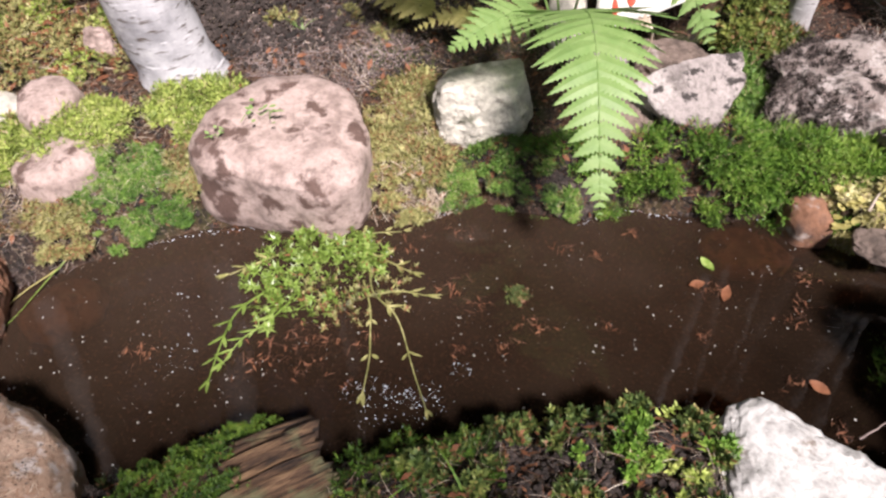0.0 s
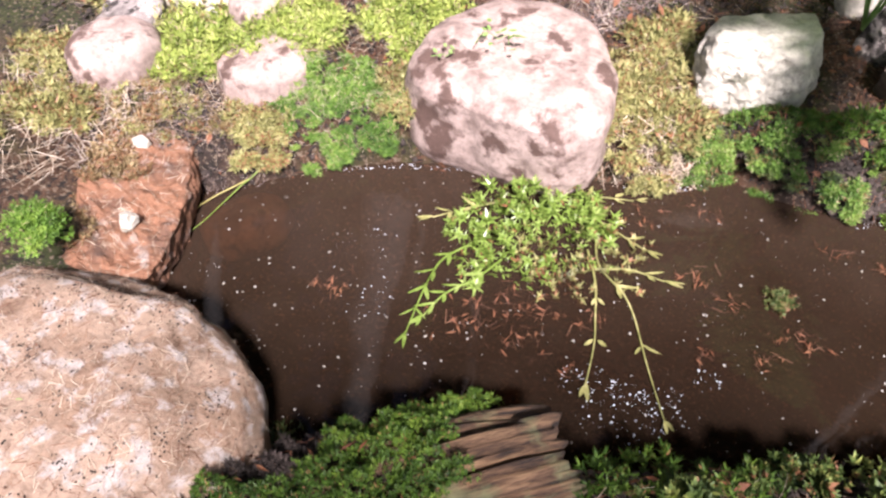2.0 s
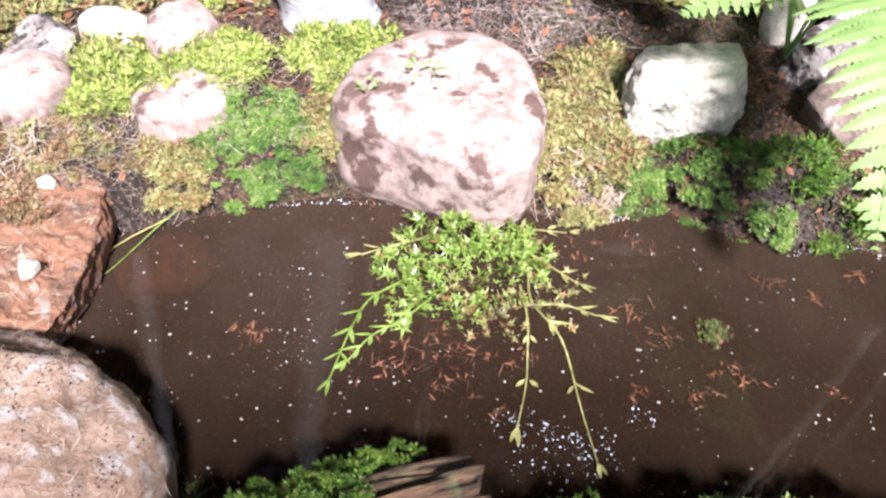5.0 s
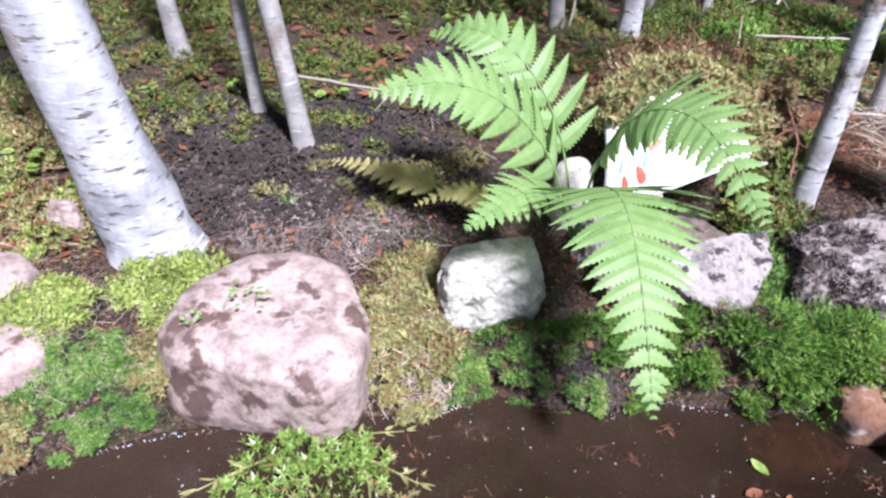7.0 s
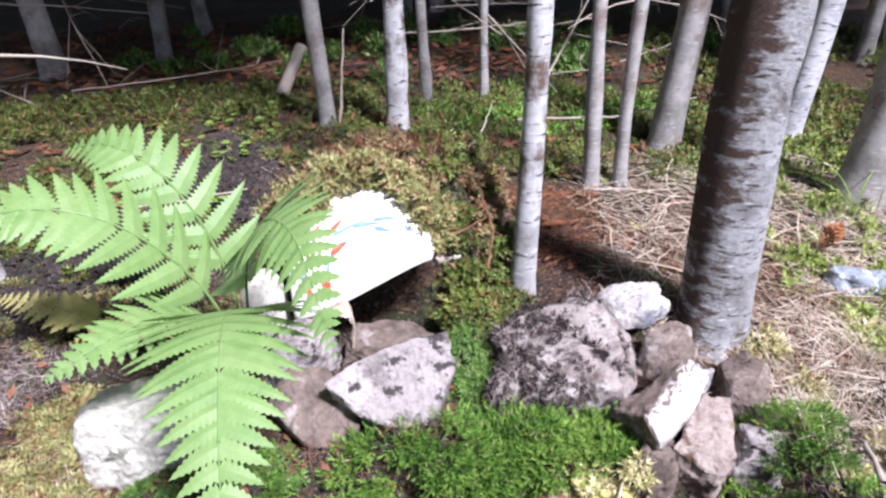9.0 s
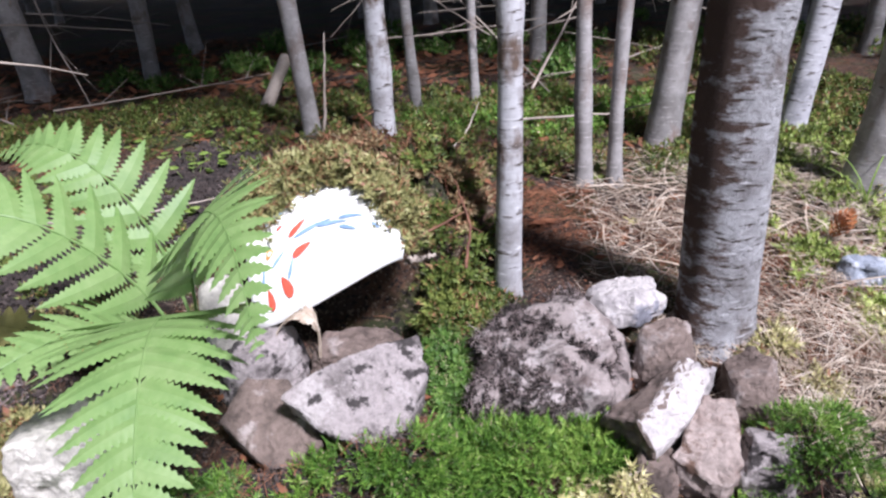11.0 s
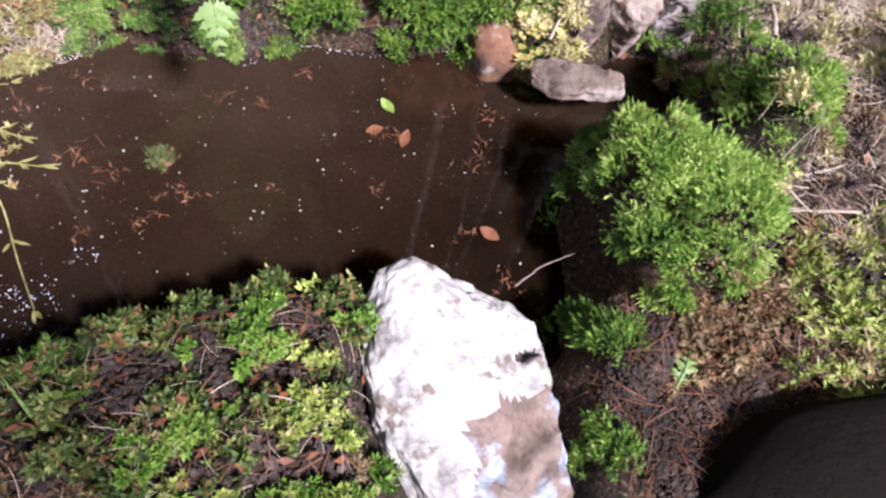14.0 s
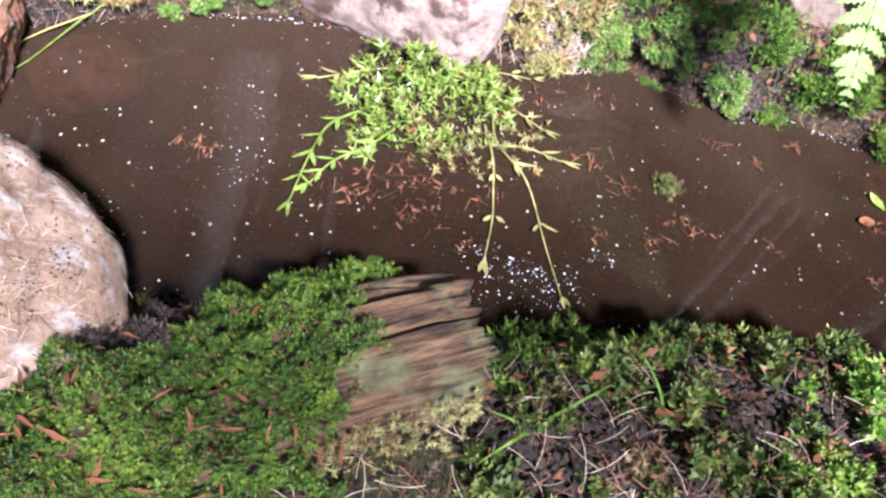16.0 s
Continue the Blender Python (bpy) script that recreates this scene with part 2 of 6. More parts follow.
STRAW = leafy_material("straw", [(0.1, (0.16, 0.115, 0.08)), (0.5, (0.47, 0.38, 0.29)), (0.9, (0.78, 0.71, 0.60))], 0.6, 0.2)
NEEDLES = leafy_material("needles", [(0.1, (0.06, 0.025, 0.015)), (0.5, (0.15, 0.06, 0.032)), (0.9, (0.30, 0.15, 0.085))], 0.7, 0.1)
PEATBITS = leafy_material("peat_bits", [(0.2, (0.010, 0.008, 0.007)), (0.6, (0.036, 0.026, 0.022)), (0.95, (0.13, 0.10, 0.09))], 0.9, 0.05)
POND_GREEN = leafy_material("pond_plant", [(0.1, (0.06, 0.10, 0.015)), (0.5, (0.20, 0.31, 0.06)), (0.9, (0.42, 0.52, 0.18))], 0.35, 0.3, 16.0, RED, 0.05)
FLECK = leafy_material("fleck", [(0.0, (0.30, 0.26, 0.20)), (1.0, (0.75, 0.75, 0.74))])
CROWN = leafy_material("crown_leaves", [(0.0, (0.02, 0.035, 0.012)), (0.5, (0.04, 0.06, 0.02)), (1.0, (0.07, 0.10, 0.03))], 0.7, 0.3)
GREYSTEM = leafy_material("grey_stem", [(0.1, (0.10, 0.07, 0.065)), (0.5, (0.27, 0.21, 0.195)), (0.9, (0.52, 0.46, 0.44))], 0.8, 0.05)
TWIG = leafy_material("dead_twig", [(0.0, (0.20, 0.16, 0.13)), (1.0, (0.44, 0.38, 0.32))], 0.8, 0.0)


def ground_material():
    m, t, p = nodes_of("forest_ground")
    c = place_of(t)
    soil = ramp(t, noise_at(t, c, 30.0, 8.0, 0.7), [(0.3, (0.022, 0.015, 0.012)), (0.55, (0.07, 0.044, 0.034)), (0.75, (0.17, 0.115, 0.09))])
    litter = ramp(t, noise_at(t, c, 55.0, 8.0, 0.75), [(0.3, (0.05, 0.026, 0.016)), (0.6, (0.15, 0.075, 0.04)), (0.8, (0.27, 0.17, 0.11))])
    green = ramp(t, noise_at(t, c, 40.0, 8.0, 0.7), [(0.3, (0.02, 0.028, 0.008)), (0.6, (0.07, 0.085, 0.02)), (0.8, (0.14, 0.15, 0.04))])
    col = mixed(t, steps(t, noise_at(t, c, 2.2, 4.0), 0.42, 0.56), soil, litter)
    col = mixed(t, steps(t, noise_at(t, c, 3.1, 5.0), 0.50, 0.60), col, green)
    col = mixed(t, steps(t, noise_at(t, c, 120.0, 3.0, 0.6), 0.56, 0.64), col, (0.32, 0.24, 0.17))
    col = mixed(t, steps(t, noise_at(t, c, 75.0, 4.0, 0.6), 0.52, 0.62), col, (0.02, 0.014, 0.01))
    t.links.new(col, p.inputs["Base Color"])
    p.inputs["Roughness"].default_value = 0.95
    bumped(t, p, noise_at(t, c, 70.0, 8.0, 0.8), 1.0, 0.03)
    return m


def water_material():
    m, t, p = nodes_of("pond_water")
    c = place_of(t)
    # shade put into the colour: darker on the near right, lighter far left
    shade_slope = t.nodes.new("ShaderNodeVectorMath")
    shade_slope.operation = "DOT_PRODUCT"
    t.links.new(c, shade_slope.inputs[0])
    shade_slope.inputs[1].default_value = (-0.38, 0.95, 0.0)
    shade_noise = node(t, "ShaderNodeMath")
    shade_noise.operation = "MULTIPLY_ADD"
    shade_noise.inputs[1].default_value = 0.9
    t.links.new(noise_at(t, c, 3.0, 4.0), shade_noise.inputs[0])
    t.links.new(shade_slope.outputs["Value"], shade_noise.inputs[2])
    murk = ramp(t, steps(t, shade_noise.outputs[0], 0.75, 1.75), [(0.0, (0.0095, 0.0057, 0.0038)), (0.45, (0.025, 0.0157, 0.0106)), (1.0, (0.054, 0.036, 0.026))])
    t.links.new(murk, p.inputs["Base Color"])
    p.inputs["Roughness"].default_value, p.inputs["IOR"].default_value = 0.02, 1.333
    bumped(t, p, noise_at(t, c, 26.0, 2.0, 0.4), 0.05, 0.004)
    tr = t.nodes.new("ShaderNodeBsdfTransparent")
    tr.inputs[0].default_value = (0.62, 0.38, 0.22, 1)
    ms = t.nodes.new("ShaderNodeMixShader")
    ms.inputs[0].default_value = 0.30
    t.links.new(p.outputs[0], ms.inputs[1])
    t.links.new(tr.outputs[0], ms.inputs[2])
    t.links.new(ms.outputs[0], t.nodes["Material Output"].inputs[0])
    return m


# ---- mesh helpers ----
def mesh_from(name, verts, faces, material, smooth=True):
    """A mesh from numpy vertices and equal-sided faces."""
    verts, faces = np.asarray(verts, np.float32), np.asarray(faces, np.int32)
    k = faces.shape[1]
    me = bpy.data.meshes.new(name)
    me.vertices.add(len(verts))
    me.vertices.foreach_set("co", verts.ravel())
    me.loops.add(faces.size)
    me.loops.foreach_set("vertex_index", faces.ravel())
    me.polygons.add(len(faces))
    me.polygons.foreach_set("loop_start", np.arange(0, faces.size, k, dtype=np.int32))
    me.polygons.foreach_set("use_smooth", np.full(len(faces), smooth))
    me.update(calc_edges=True)
    me.materials.append(material)
    return me


def part(name, me, parent, label=""):
    """One mesh as a part of a thing."""
    ob = new(name, me)
    ob.parent = parent
    return tagged(ob, label=label) if label else ob


def bm_mesh(name, bm, material, smooth=True):
    me = bpy.data.meshes.new(name)
    bm.to_mesh(me)
    bm.free()
    me.materials.append(material)
    me.polygons.foreach_set("use_smooth", np.full(len(me.polygons), smooth))
    return me


def thing(name, label, category, where=(0, 0, 0), group="", kind=""):
    ob = new(name)
    ob.location = where
    return tagged(ob, label, category, group, kind)


def turns(up, spin):
    """Rotation matrices that bring z to each up vector, after a spin about z."""
    z = up / np.linalg.norm(up, axis=1, keepdims=True)
    x = np.cross(np.where(np.abs(z[:, :1]) < 0.9, [[1.0, 0, 0]], [[0, 1.0, 0]]), z)
    x /= np.linalg.norm(x, axis=1, keepdims=True)
    y = np.cross(z, x)
    c, s = np.cos(spin)[:, None], np.sin(spin)[:, None]
    return np.stack((x * c + y * s, y * c - x * s, z), axis=2)


def strewn(name, template, pos, up, scale, material, flat=False):
    """Many copies of a small template in one mesh."""
    tv, tf = template
    n = len(pos)
    rot = turns(up, rng.uniform(0, 6.283, n))
    v = np.einsum("nij,kj->nki", rot, tv) * np.asarray(scale).reshape(-1, 1, 1) + pos[:, None, :]
    f = tf[None] + (np.arange(n) * len(tv))[:, None, None]
    return mesh_from(name, v.reshape(-1, 3), f.reshape(-1, tf.shape[1]), material, smooth=False)


def sprig(leaves, width, lift, layers=2, seed=0):
    """A moss shoot: whorls of fine pointed leaves up a short stem."""
    r = random.Random(seed)
    vs, fs = [], []
    for la in range(layers):
        for i in range(leaves):
            o = len(vs)
            tn = 6.283 * (i + 0.5 * la) / leaves + r.uniform(-0.4, 0.4)
            ln, el = r.uniform(0.6, 1.15), lift + 0.35 * la + r.uniform(-0.25, 0.25)
            c, s_ = math.cos(tn), math.sin(tn)
            z0 = 0.40 * la + r.uniform(-0.1, 0.1)
            w = width * r.uniform(0.7, 1.2) / 2
            for u, ww in ((0.08, -w), (0.14, w), (1.0, 0)):
                d = ln * u * math.cos(el)
                vs.append((c * d - s_ * ww, s_ * d + c * ww, z0 + ln * u * math.sin(el) - 0.2 * u * u))
            fs.append((o, o + 1, o + 2))
    return np.array(vs), np.array(fs)


def straw(seed, curl=0.2):
    r = random.Random(seed)
    vs, fs = [], []
    k = r.uniform(-curl, curl)
    for i in range(5):
        u = i / 4 - 0.5
        y = k * (u * u) * 4 * 0.25
        z = 0.03 * math.sin(3 * u + seed)
        w = 0.009 * (1 - 0.5 * abs(u))
        vs += [(u, y - w, z), (u, y + w, z + 0.006)]
    for i in range(4):
        o = 2 * i
        fs += [(o, o + 2, o + 1), (o + 1, o + 2, o + 3)]
    return np.array(vs), np.array(fs)


# ---- the lie of the land ----
POND = np.array([(-0.80, 0.87), (-0.70, 0.93), (-0.58, 1.02), (-0.46, 1.08), (-0.30, 1.12), (-0.12, 1.14), (0.0, 1.16), (0.10, 1.19),
                 (0.18, 1.25), (0.30, 1.21), (0.42, 1.19), (0.52, 1.25), (0.62, 1.23), (0.74, 1.21), (0.85, 1.25), (0.95, 1.20),
                 (1.08, 1.17), (1.20, 1.20), (1.30, 1.20), (1.31, 1.09), (1.19, 1.04), (1.07, 1.01), (1.0, 0.9), (0.97, 0.78), (0.95, 0.66), (0.93, 0.55),
                 (0.80, 0.58), (0.66, 0.68), (0.55, 0.68), (0.46, 0.68), (0.36, 0.65), (0.25, 0.62), (0.12, 0.58), (0.02, 0.56),
                 (-0.10, 0.53), (-0.25, 0.50), (-0.40, 0.45), (-0.50, 0.46), (-0.62, 0.53), (-0.74, 0.60), (-0.80, 0.72)])


def pond_distance(x, y):
    """Metres to the water's edge: outside positive, inside negative."""
    p = np.stack((np.ravel(x), np.ravel(y)), 1)
    best = np.full(len(p), 1e9)
    inside = np.zeros(len(p), bool)
    for a_, b_ in zip(POND, np.roll(POND, -1, 0)):
        d = b_ - a_
        u = np.clip(((p - a_) @ d) / (d @ d), 0, 1)
        best = np.minimum(best, np.hypot(*(p - a_ - u[:, None] * d).T))
        cross = (a_[1] > p[:, 1]) != (b_[1] > p[:, 1])
        with np.errstate(divide="ignore", invalid="ignore"):
            xi = (b_[0] - a_[0]) * (p[:, 1] - a_[1]) / (b_[1] - a_[1]) + a_[0]
        inside ^= cross & (p[:, 0] < xi)
    return np.where(inside, -best, best).reshape(np.shape(x))


WAVES = [(rng.uniform(0, 6.28), rng.uniform(0, 6.28), f) for f in (1.7, 2.9, 4.3, 7.1, 11.0, 17.0, 26.0)]
# mounds: x, y, radius along, radius across, turn in degrees, height
MOUNDS = [(1.075, 0.735, 0.088, 0.185, 14, 0.155), (1.335, 0.93, 0.066, 0.13, -6, 0.15), (1.35, 1.23, 0.08, 0.07, 0, 0.09),
          (0.68, 1.98, 0.30, 0.20, 0, 0.28), (0.98, 0.56, 0.07, 0.10, 0, 0.07), (0.27, 1.25, 0.13, 0.06, 0, 0.05),
          (0.38, 0.50, 0.36, 0.14, 8, 0.05), (-0.57, 1.11, 0.13, 0.09, 0, 0.02), (-0.72, 1.2, 0.11, 0.10, 0, 0.04),
          (0.85, 1.29, 0.26, 0.07, -4, 0.05), (0.57, 1.285, 0.20, 0.05, 0, 0.06), (1.10, 1.20, 0.10, 0.06, 0, 0.03), (-0.2, 1.72, 0.3, 0.2, 0, 0.05), (0.745, 0.46, 0.16, 0.24, 0, -0.10), (0.66, 1.71, 0.13, 0.08, 0, -0.14), (1.23, 1.18, 0.09, 0.06, 0, -0.08)]


def land(x, y):
    x, y = np.asarray(x, float), np.asarray(y, float)
    d = pond_distance(x, y)
    s = np.clip(d / 0.05, 0, 1)
    bank = 0.075 * s * s * (3 - 2 * s)
    s2 = np.clip((d - 0.03) / 0.45, 0, 1)
    out = bank + 0.085 * s2 * (2 - s2) + 0.035 * np.clip(y - 1.4, 0, 4)
    out -= 0.06 * np.clip((x - 1.25) / 0.5, 0, 1) * (y > -9) * np.clip((2.6 - y) / 1.0, 0, 1)
    wob = np.zeros_like(x)
    for ph, qh, f in WAVES:
        wob += np.sin(f * x + ph + 0.7 * np.sin(f * 0.6 * y + qh)) * np.sin(f * y + qh) / f
    out += wob * 0.035 * np.clip(d / 0.2, 0, 1)
    for mx, my, ra, rb, tn, hh in MOUNDS:
        c, sn = math.cos(radians(tn)), math.sin(radians(tn))
        u, v = ((x - mx) * c + (y - my) * sn) / ra, (-(x - mx) * sn + (y - my) * c) / rb
        r2 = u * u + v * v
        hh = hh * (1 + 0.20 * np.sin(31 * x + 9 * my) * np.sin(27 * y + 5 * mx) + 0.16 * np.sin(67 * x + 3 * my) * np.sin(59 * y + mx))
        out += hh * np.sqrt(np.clip(1 - r2 * 0.7, 0, 1)) * np.clip((1.43 - r2) / 0.6, 0, 1) * (d > -0.02)
    deep = -np.clip(-d / 0.10, 0, 1) * 0.16 - 0.012
    return np.where(d < 0, deep, out)


def ground_spread(lo, hi, step, far, grow):
    fine = np.arange(lo, hi + step / 2, step)
    up, dn, s = [], [], step
    a_, b_ = hi, lo
    while a_ < hi + far:
        s *= grow
        a_ += s
        b_ -= s
        up.append(a_)
        dn.append(b_)
    return np.concatenate((dn[::-1], fine, up))


gx, gy = ground_spread(-1.5, 2.5, 0.02, 90, 1.16), ground_spread(-0.2, 2.6, 0.02, 90, 1.16)
X, Y = np.meshgrid(gx, gy)
Z = land(X, Y)
nx, ny = len(gx), len(gy)
idx = np.arange(nx * ny).reshape(ny, nx)
quads = np.stack((idx[:-1, :-1], idx[:-1, 1:], idx[1:, 1:], idx[1:, :-1]), -1).reshape(-1, 4)
ground = new("ground", mesh_from("ground", np.stack((X, Y, Z), -1).reshape(-1, 3), quads, ground_material()))
tagged(ground, "dark forest soil with needle litter and thin moss", "ground", kind="structure")

wx, wy = np.linspace(-1.0, 1.40, 48), np.linspace(0.35, 1.35, 24)
X, Y = np.meshgrid(wx, wy)
idx = np.arange(X.size).reshape(X.shape)
quads = np.stack((idx[:-1, :-1], idx[:-1, 1:], idx[1:, 1:], idx[1:, :-1]), -1).reshape(-1, 4)
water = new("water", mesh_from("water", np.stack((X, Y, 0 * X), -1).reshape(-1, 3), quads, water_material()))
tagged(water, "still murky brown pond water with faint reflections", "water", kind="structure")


# ---- stones ----
def boulder_mesh(name, outline, low, high, seed, material, box=0.55, tilt=(0.0, 0.0), cuts=6, sharp=0.78, rough=0.05, detail=4, soft=3):
    """A stone from its rough plan: boxy ball fitted to the outline, cut by planes, roughened at four scales. Its foot lies at z = 0."""
    r = random.Random(seed)
    o = np.asarray(outline, float)
    mid = o.mean(0)
    o = o - mid
    grid = np.linspace(-math.pi, math.pi, 145)[:-1]
    reach = np.zeros(144)
    for k, th in enumerate(grid):
        d = np.array([math.cos(th), math.sin(th)])
        for a_, b_ in zip(o, np.roll(o, -1, 0)):
            e_ = b_ - a_
            den = d[0] * e_[1] - d[1] * e_[0]
            if abs(den) < 1e-9:
                continue
            s_ = (a_[0] * e_[1] - a_[1] * e_[0]) / den
            u_ = (a_[0] * d[1] - a_[1] * d[0]) / den
            if s_ > 0 and -1e-6 <= u_ <= 1 + 1e-6:
                reach[k] = max(reach[k], s_)
    for _ in range(soft):
        reach = 0.5 * reach + 0.25 * (np.roll(reach, 1) + np.roll(reach, -1))
    bm = bmesh.new()
    bmesh.ops.create_icosphere(bm, subdivisions=detail, radius=1.0)
    v = np.array([p.co[:] for p in bm.verts])
    flat = np.hypot(v[:, 0], v[:, 1])
    th = np.arctan2(v[:, 1], v[:, 0])
    rho = flat ** box
    v = np.stack((np.cos(th) * rho, np.sin(th) * rho, np.sign(v[:, 2]) * np.abs(v[:, 2]) ** box), 1)
    for i in range(cuts):
        n = np.array([r.gauss(0, 1), r.gauss(0, 1), abs(r.gauss(0, 0.7))])
        n /= np.linalg.norm(n)
        d = r.uniform(sharp, sharp + 0.25) * (abs(n[0]) ** 1.5 + abs(n[1]) ** 1.5 + abs(n[2]) ** 1.5) ** 0.667
        v -= np.clip(v @ n - d, 0, None)[:, None] * n * 0.96
    fit_r = np.interp(np.arctan2(v[:, 1], v[:, 0]), np.append(grid, math.pi), np.append(reach, reach[0]))
    half = (high - low) / 2
    size = float(reach.mean())
    off = Vector((seed * 3.1, seed * 1.7, seed * 0.9))
    for k, p in enumerate(bm.verts):
        q = Vector(v[k])
        w = noise.noise(q * 1.4 + off) * 1.5 + noise.noise(q * 3.7 + off) * 0.8 + noise.noise(q * 9 + off) * 0.4 + noise.noise(q * 22 + off) * 0.22 + noise.noise(q * 45 + off) * 0.12
        x, y, z = q.x * fit_r[k], q.y * fit_r[k], q.z * half + half
        z += max(0.0, q.z) * (x * tilt[0] + y * tilt[1])
        nn = q.normalized() * w * rough * size
        p.co = (x + nn.x, y + nn.y, z + nn.z)
    return bm_mesh(name, bm, material), mid


def boulder(label, outline, low, high, seed, material, name="rock", **more):
    me, mid = boulder_mesh(name, outline, low, high, seed, material, **more)
    ob = new(name, me)
    ob.location = (mid[0], mid[1], low)
    return tagged(ob, label, "rock")


def chipped(bm, name, mid, low, seed, material, grit, label):
    """Bevel, roughen and flake a block of flat facets, then set it down."""
    bmesh.ops.dissolve_limit(bm, angle_limit=radians(7), verts=bm.verts[:], edges=bm.edges[:])
    bmesh.ops.bevel(bm, geom=bm.edges[:], offset=0.0045, segments=1, affect="EDGES", clamp_overlap=True)
    bmesh.ops.triangulate(bm, faces=bm.faces[:])
    for _ in range(4):
        long = [e_ for e_ in bm.edges if e_.calc_length() > 0.010]
        if not long or len(bm.faces) > 9000:
            break
        bmesh.ops.subdivide_edges(bm, edges=long, cuts=1)
        bmesh.ops.triangulate(bm, faces=bm.faces[:])
    bm.normal_update()
    off = Vector((seed * 2.3, seed * 1.1, seed))
    moves = []
    for v in bm.verts:
        q = v.co + off
        layer = noise.noise(Vector((q.x * 22, q.y * 22, q.z * 60)))
        pit = max(0.0, noise.noise(q * 34) - 0.28)
        moves.append(v.normal * ((noise.noise(q * 18) * 1.6 + noise.noise(q * 55) + noise.noise(q * 130) * 0.7 - max(0.0, layer) * 1.6) * grit - pit * 0.018))
    for v, m_ in zip(bm.verts, moves):
        v.co += m_
    ob = new(name, bm_mesh(name, bm, material, False))
    ob.location = (mid[0], mid[1], low)
    return tagged(ob, label, "rock")


def hulled(bm):
    hull = bmesh.ops.convex_hull(bm, input=bm.verts[:])
    bmesh.ops.delete(bm, geom=[g for g in set(hull["geom_interior"]) if isinstance(g, bmesh.types.BMVert)], context="VERTS")


def angular(label, outline, low, high, seed, material, name="rock", tilt=(0.0, 0.0), top=0.72, jag=0.16, grit=0.0035):
    """A broken stone: flat facets and chipped edges over a rough plan."""
    r = random.Random(seed)
    o = np.asarray(outline, float)
    mid = o.mean(0)
    o = o - mid
    h = high - low
    bm = bmesh.new()
    for x, y in o:
        bm.verts.new((x * 0.93, y * 0.93, 0))
        bm.verts.new((x, y, h * r.uniform(0.35, 0.7)))
        k = top * r.uniform(0.85, 1.2)
        bm.verts.new((x * k, y * k, h * (1 + r.uniform(-jag, jag)) + x * k * tilt[0] + y * k * tilt[1]))
    hulled(bm)
    return chipped(bm, name, mid, low, seed, material, grit, label)


def block(label, corners, sink, seed, material, low=0.03, shrink=0.85, grit=0.003, name="rock"):
    """A split stone from the corners of its bare upper faces; sink: how its body runs down behind them."""
    c = np.asarray(corners, float)
    mid = c[:, :2].mean(0)
    bm = bmesh.new()
    for x, y, z in c:
        bm.verts.new((x - mid[0], y - mid[1], z - low))
        bm.verts.new(((x - mid[0]) * shrink + sink[0], (y - mid[1]) * shrink + sink[1], max(0.0, z - low + sink[2])))
    hulled(bm)
    return chipped(bm, name, mid, low, seed, material, grit, label)


def broken_face(ob, towards, material):
    """Give the freshly split side of a stone its own bare surface."""
    ob.data.materials.append(material)
    n = Vector(towards).normalized()
    for f in ob.data.polygons:
        if f.normal.dot(n) > 0.62:
            f.material_index = 1


def oval(cx, cy, a_, b_, turn=0.0, n=9, wob=0.08, seed=0):
    """A plan for a lesser stone."""
    r = random.Random(seed)
    c, s_ = math.cos(radians(turn)), math.sin(radians(turn))
    pts = []
    for i in range(n):
        th = 6.2832 * i / n
        k = 1 + r.uniform(-wob, wob)
        u, w = a_ / 2 * k * math.cos(th), b_ / 2 * k * math.sin(th)
        pts.append((cx + u * c - w * s_, cy + u * s_ + w * c))
    return pts


def fuzz(ob, name, label, material, template, n, size, keep, flat=0.35, lift=0.0):
    """Loose bits strewn over the upper side of a stone, as one part."""
    me = ob.data
    me.calc_loop_triangles()
    co = np.array([p.co[:] for p in me.vertices])
    tri_ = np.array([t_.vertices[:] for t_ in me.loop_triangles])
    a_, b_, c_ = co[tri_[:, 0]], co[tri_[:, 1]], co[tri_[:, 2]]
    nr = np.cross(b_ - a_, c_ - a_)
    area = np.linalg.norm(nr, axis=1)
    nr /= area[:, None] + 1e-12
    mid = (a_ + b_ + c_) / 3
    ok = keep(mid, nr)
    pr = area * ok
    pick = rng.choice(len(tri_), n, p=pr / pr.sum())
    u, w = rng.uniform(0, 1, n), rng.uniform(0, 1, n)
    fl = u + w > 1
    u[fl], w[fl] = 1 - u[fl], 1 - w[fl]
    pos = a_[pick] + u[:, None] * (b_ - a_)[pick] + w[:, None] * (c_ - a_)[pick] + nr[pick] * lift
    p_ = part(name, strewn(name, template, pos, nr[pick] + rng.normal(0, flat, (n, 3)), size * rng.uniform(0.5, 1.4, n), material), ob, label)
    return tagged(p_, kind="stuff")


granite = boulder("large pink granite boulder with dark brown stains at the water", [(-0.47, 1.18), (-0.42, 1.11), (-0.28, 1.09), (-0.13, 1.07), (-0.06, 1.11), (-0.055, 1.24),
        (-0.12, 1.39), (-0.23, 1.44), (-0.36, 1.43), (-0.45, 1.31)], -0.02, 0.205, 1, GRANITE, box=0.36, cuts=3, sharp=0.9, rough=0.035, tilt=(0, 0.10), soft=5, detail=5)
angular("pale cream quartz stone on the mossy bank", [(0.065, 1.37), (0.085, 1.325), (0.18, 1.315), (0.27, 1.33), (0.30, 1.41), (0.27, 1.49), (0.12, 1.50), (0.075, 1.45)], 0.05, 0.235, 2, PALE, top=0.8, jag=0.10)
